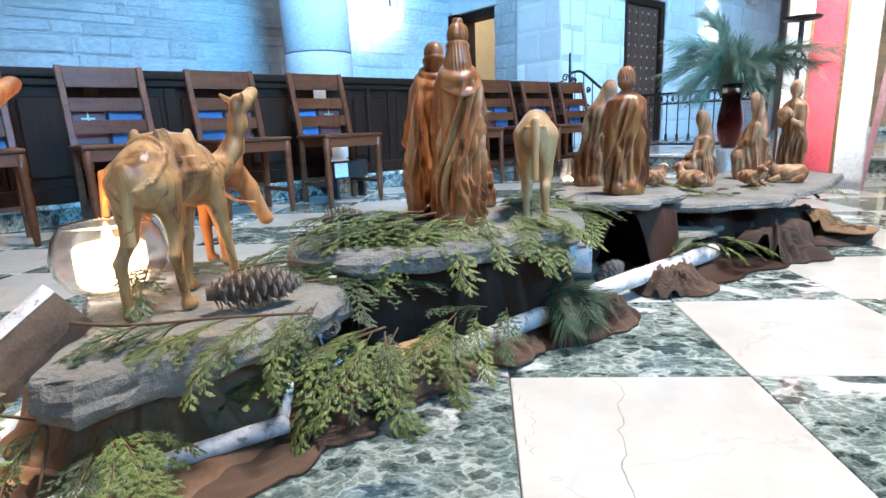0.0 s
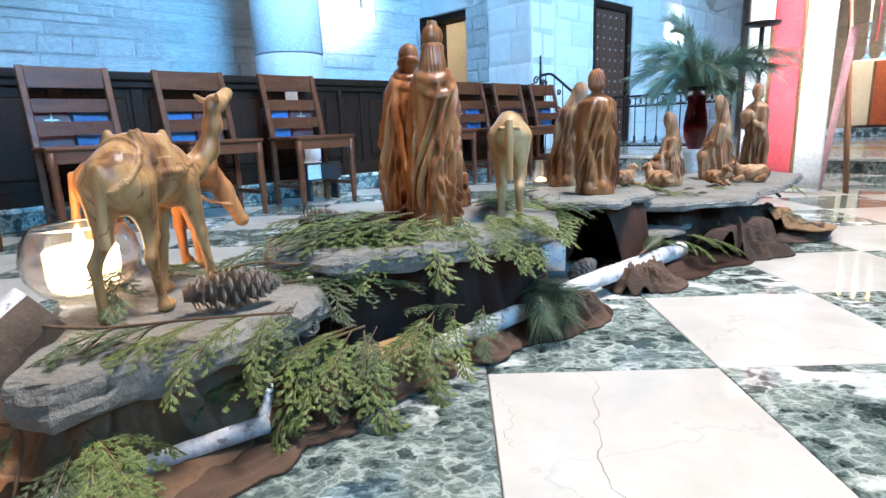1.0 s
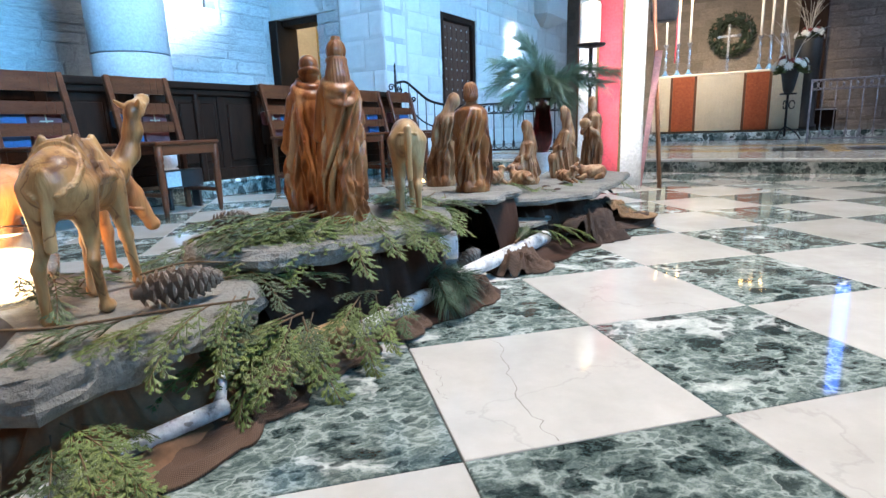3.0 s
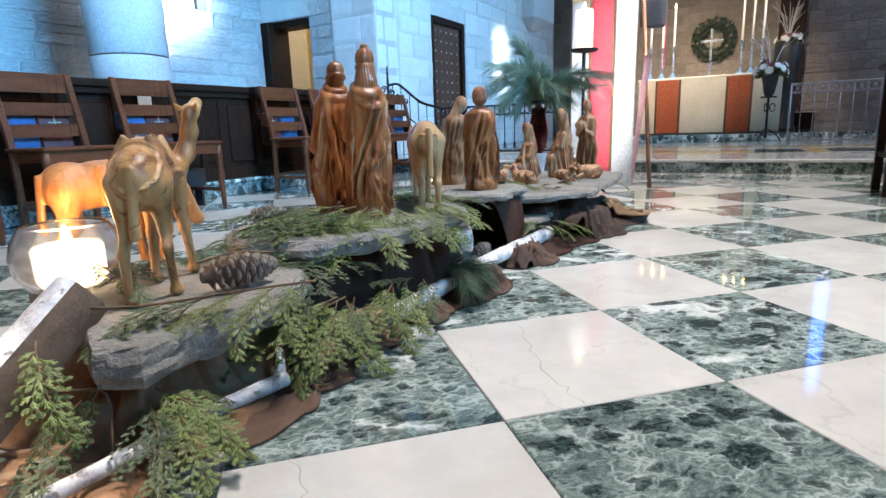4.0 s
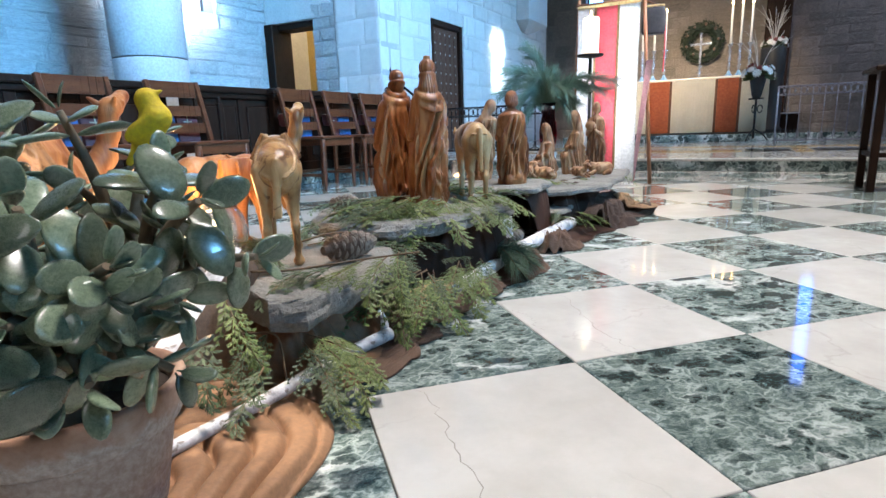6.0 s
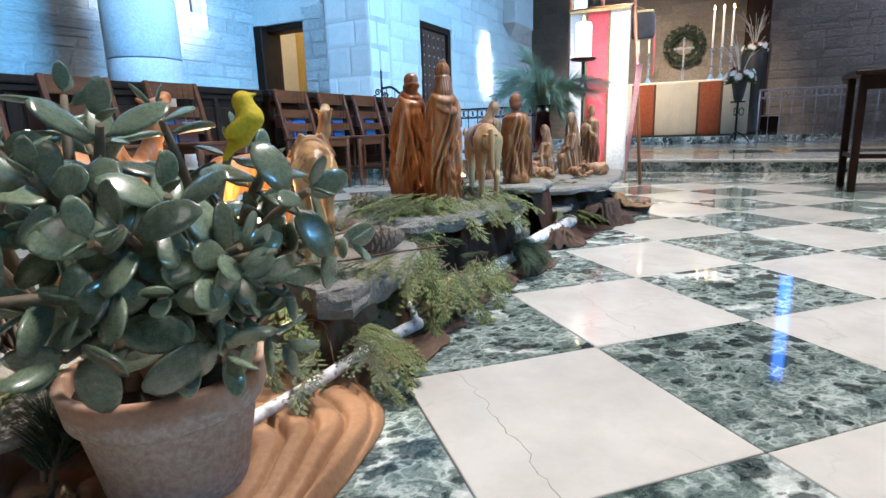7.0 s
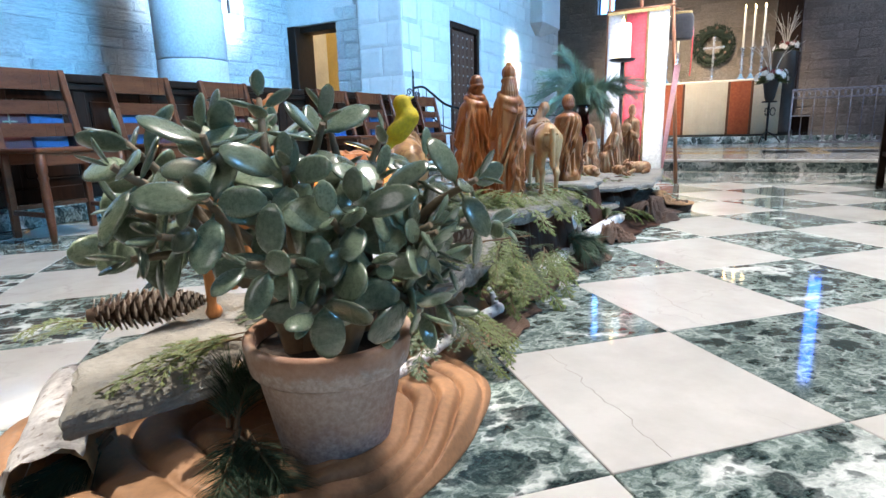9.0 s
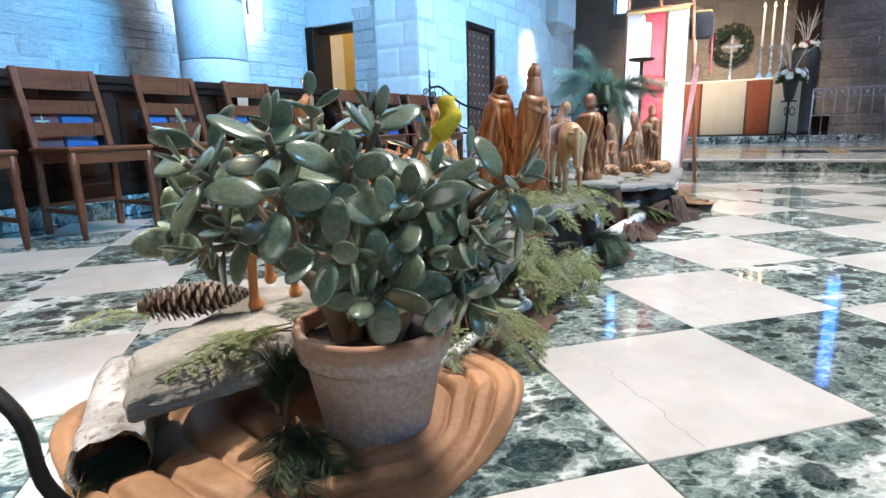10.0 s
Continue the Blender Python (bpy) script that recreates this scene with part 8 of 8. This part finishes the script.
part("stretcher", box(bmesh.new(), 0.01, 0.03, 0.046, 0.399, 0.22, 0.25), DARK_OAK, tb)

# wall bracket and loudspeaker box on the chancel wall
sc = thing("wall_bracket", uv(-4.63, 11.35, 2.62, 90), "pale stone corbel box on the chancel wall", "corbel")
part("box", box(bmesh.new(), 0.0, 1.25, -0.30, 0.0, 0.10, 1.1, 0.02), ASHLAR, sc)
bm = bmesh.new()
box(bm, 0.0, 1.25, -0.30, 0.0, -0.10, 0.098)
for v in bm.verts:
    if v.co.z < 0:
        v.co.x, v.co.y = 0.35 + v.co.x * 0.25, v.co.y * 0.25
part("taper", bm, ASHLAR, sc)

# black iron scroll foot of a stand close to the front cloth
fo = thing("iron_scroll", pose(-1.20, -0.02, 0.0), "black wrought-iron scroll foot standing on the floor", "stand")
part("scroll", tube(bmesh.new(), spline([(-0.26, 0.03, 0.52), (-0.12, 0.02, 0.36), (-0.045, 0.01, 0.255), (-0.008, 0.0, 0.20), (0.0, 0.0, 0.13), (0.03, 0.0, 0.085), (0.10, -0.01, 0.075), (0.15, -0.01, 0.03), (0.13, -0.01, 0.008), (0.09, -0.01, 0.007)], 40), 0.011, 8, True, 0.6), IRON, fo)

# ---- pieces of the walls and the floor ----
RUB = [stone_mesh(s, RUBBLE, 0.45) for s in range(5)]
ASH = [stone_mesh(20 + s, ASHLAR, 0.05, "block") for s in range(2)]
APS = [stone_mesh(40 + s, APSE_STONE, 0.35) for s in range(4)]
NORTH = Matrix.Translation((-6.8, 0, 0)) @ Matrix.Rotation(radians(90), 4, "Z")
lay_stones(wall_left, NORTH, 0.2, 6.1, 0.8, 3.0, (0.08, 0.26), (0.16, 0.66), 0.020, RUB, 1, [(4.64, 5.16, 2.12, 4.4)], 0.008)
lay_stones(wall_door, Matrix.Translation((0, 6.1, 0)), -5.86, -5.42, 0.13, 2.9, (0.12, 0.24), (0.16, 0.40), 0.03, RUB, 2)
lay_stones(pier, Matrix.Translation((0, 6.08, 0)), -5.42, -4.66, 0.13, 3.2, (0.34, 0.42), (0.40, 0.60), 0.015, ASH, 3, (), 0.008)
lay_stones(pier, Matrix.Translation((-4.66, 0, 0)) @ Matrix.Rotation(radians(90), 4, "Z"), 6.07, 6.6, 0.13, 3.2, (0.34, 0.42), (0.40, 0.60), 0.015, ASH, 4, (), 0.008)
lay_stones(wall_right, Matrix.Translation((-4.65, 0, 0)) @ Matrix.Rotation(radians(90), 4, "Z"), 6.6, 13.4, 0.13, 3.3, (0.22, 0.34), (0.35, 0.75), 0.018, ASH, 5, [(7.54, 8.73, 0, 2.26)], 0.008)
lay_stones(wall_apse, Matrix.Translation((0, 13.5, 0)), -4.6, 3.4, 0.13, 3.6, (0.12, 0.24), (0.20, 0.52), 0.013, APS, 6, [(-3.70, -3.24, 3.08, 5.4), (1.22, 1.60, 3.0, 5.7)])

tile_me = {}
for name, mt in (("green", GREEN), ("white", WHITE)):
    bm = bmesh.new()
    box(bm, 0.0012, TILE - 0.0012, 0.0012, TILE - 0.0012, -0.02, 0.0, 0.0016)
    tile_me[name] = mesh_of("tile", bm, mt)
cells = []
for i in range(-26, 27):
    for j in range(-26, 27):
        x, y = TX + i * TILE, TY + j * TILE
        u, v = (x + y + TILE) * 0.70711, (x - y) * 0.70711
        if -4.5 < u < 5.45 and -4.05 < v < 5.6:
            cells.append((math.hypot(x + 0.22 - 0.4, y + 0.22 - 1.3), i, j))
cells.sort()
rest = {"green": bmesh.new(), "white": bmesh.new()}
for k, (d, i, j) in enumerate(cells):
    colour = "white" if (i + j) % 2 else "green"
    if k < 300:
        part("tile", tile_me[colour], None, floor, "", CH.inverted() @ Matrix.Translation((TX + i * TILE, TY + j * TILE, 0)))
    else:
        box(rest[colour], TX + i * TILE + 0.0012, TX + (i + 1) * TILE - 0.0012, TY + j * TILE + 0.0012, TY + (j + 1) * TILE - 0.0012, -0.02, 0.0)
for colour, bm in rest.items():
    tagged(part("tiles", bm, GREEN if colour == "green" else WHITE, floor, "", CH.inverted()), "", "", "", "stuff")

CRACK = surface("crack", (0.20, 0.18, 0.16), (0.32, 0.30, 0.28), 40, 0.6)


def crack(x0, y0, x1, y1, seed, width):
    """A hairline crack that wanders across a tile, a hair above its polish."""
    rng = random.Random(seed)
    bm = bmesh.new()
    n, side, rows = 26, 0.0, []
    for i in range(n + 1):
        side += rng.gauss(0, 0.006) - side * 0.12
        x, y, w = x0 + (x1 - x0) * i / n + side, y0 + (y1 - y0) * i / n + rng.uniform(-0.003, 0.003), width * rng.uniform(0.4, 1.0)
        rows.append([bm.verts.new((x + k * w, y, 0.0006)) for k in (-0.5, 0.5)])
    for p, q in zip(rows, rows[1:]):
        bm.faces.new((p[0], p[1], q[1], q[0]))
    return part("crack", bm, CRACK, floor, "hairline crack in cream marble", CH.inverted())


crack(0.205, 0.875, 0.187, 0.435, 3, 0.0026)
crack(0.030, 0.870, 0.028, 0.62, 5, 0.0014)
crack(-0.335, 0.425, -0.330, -0.015, 8, 0.0024)
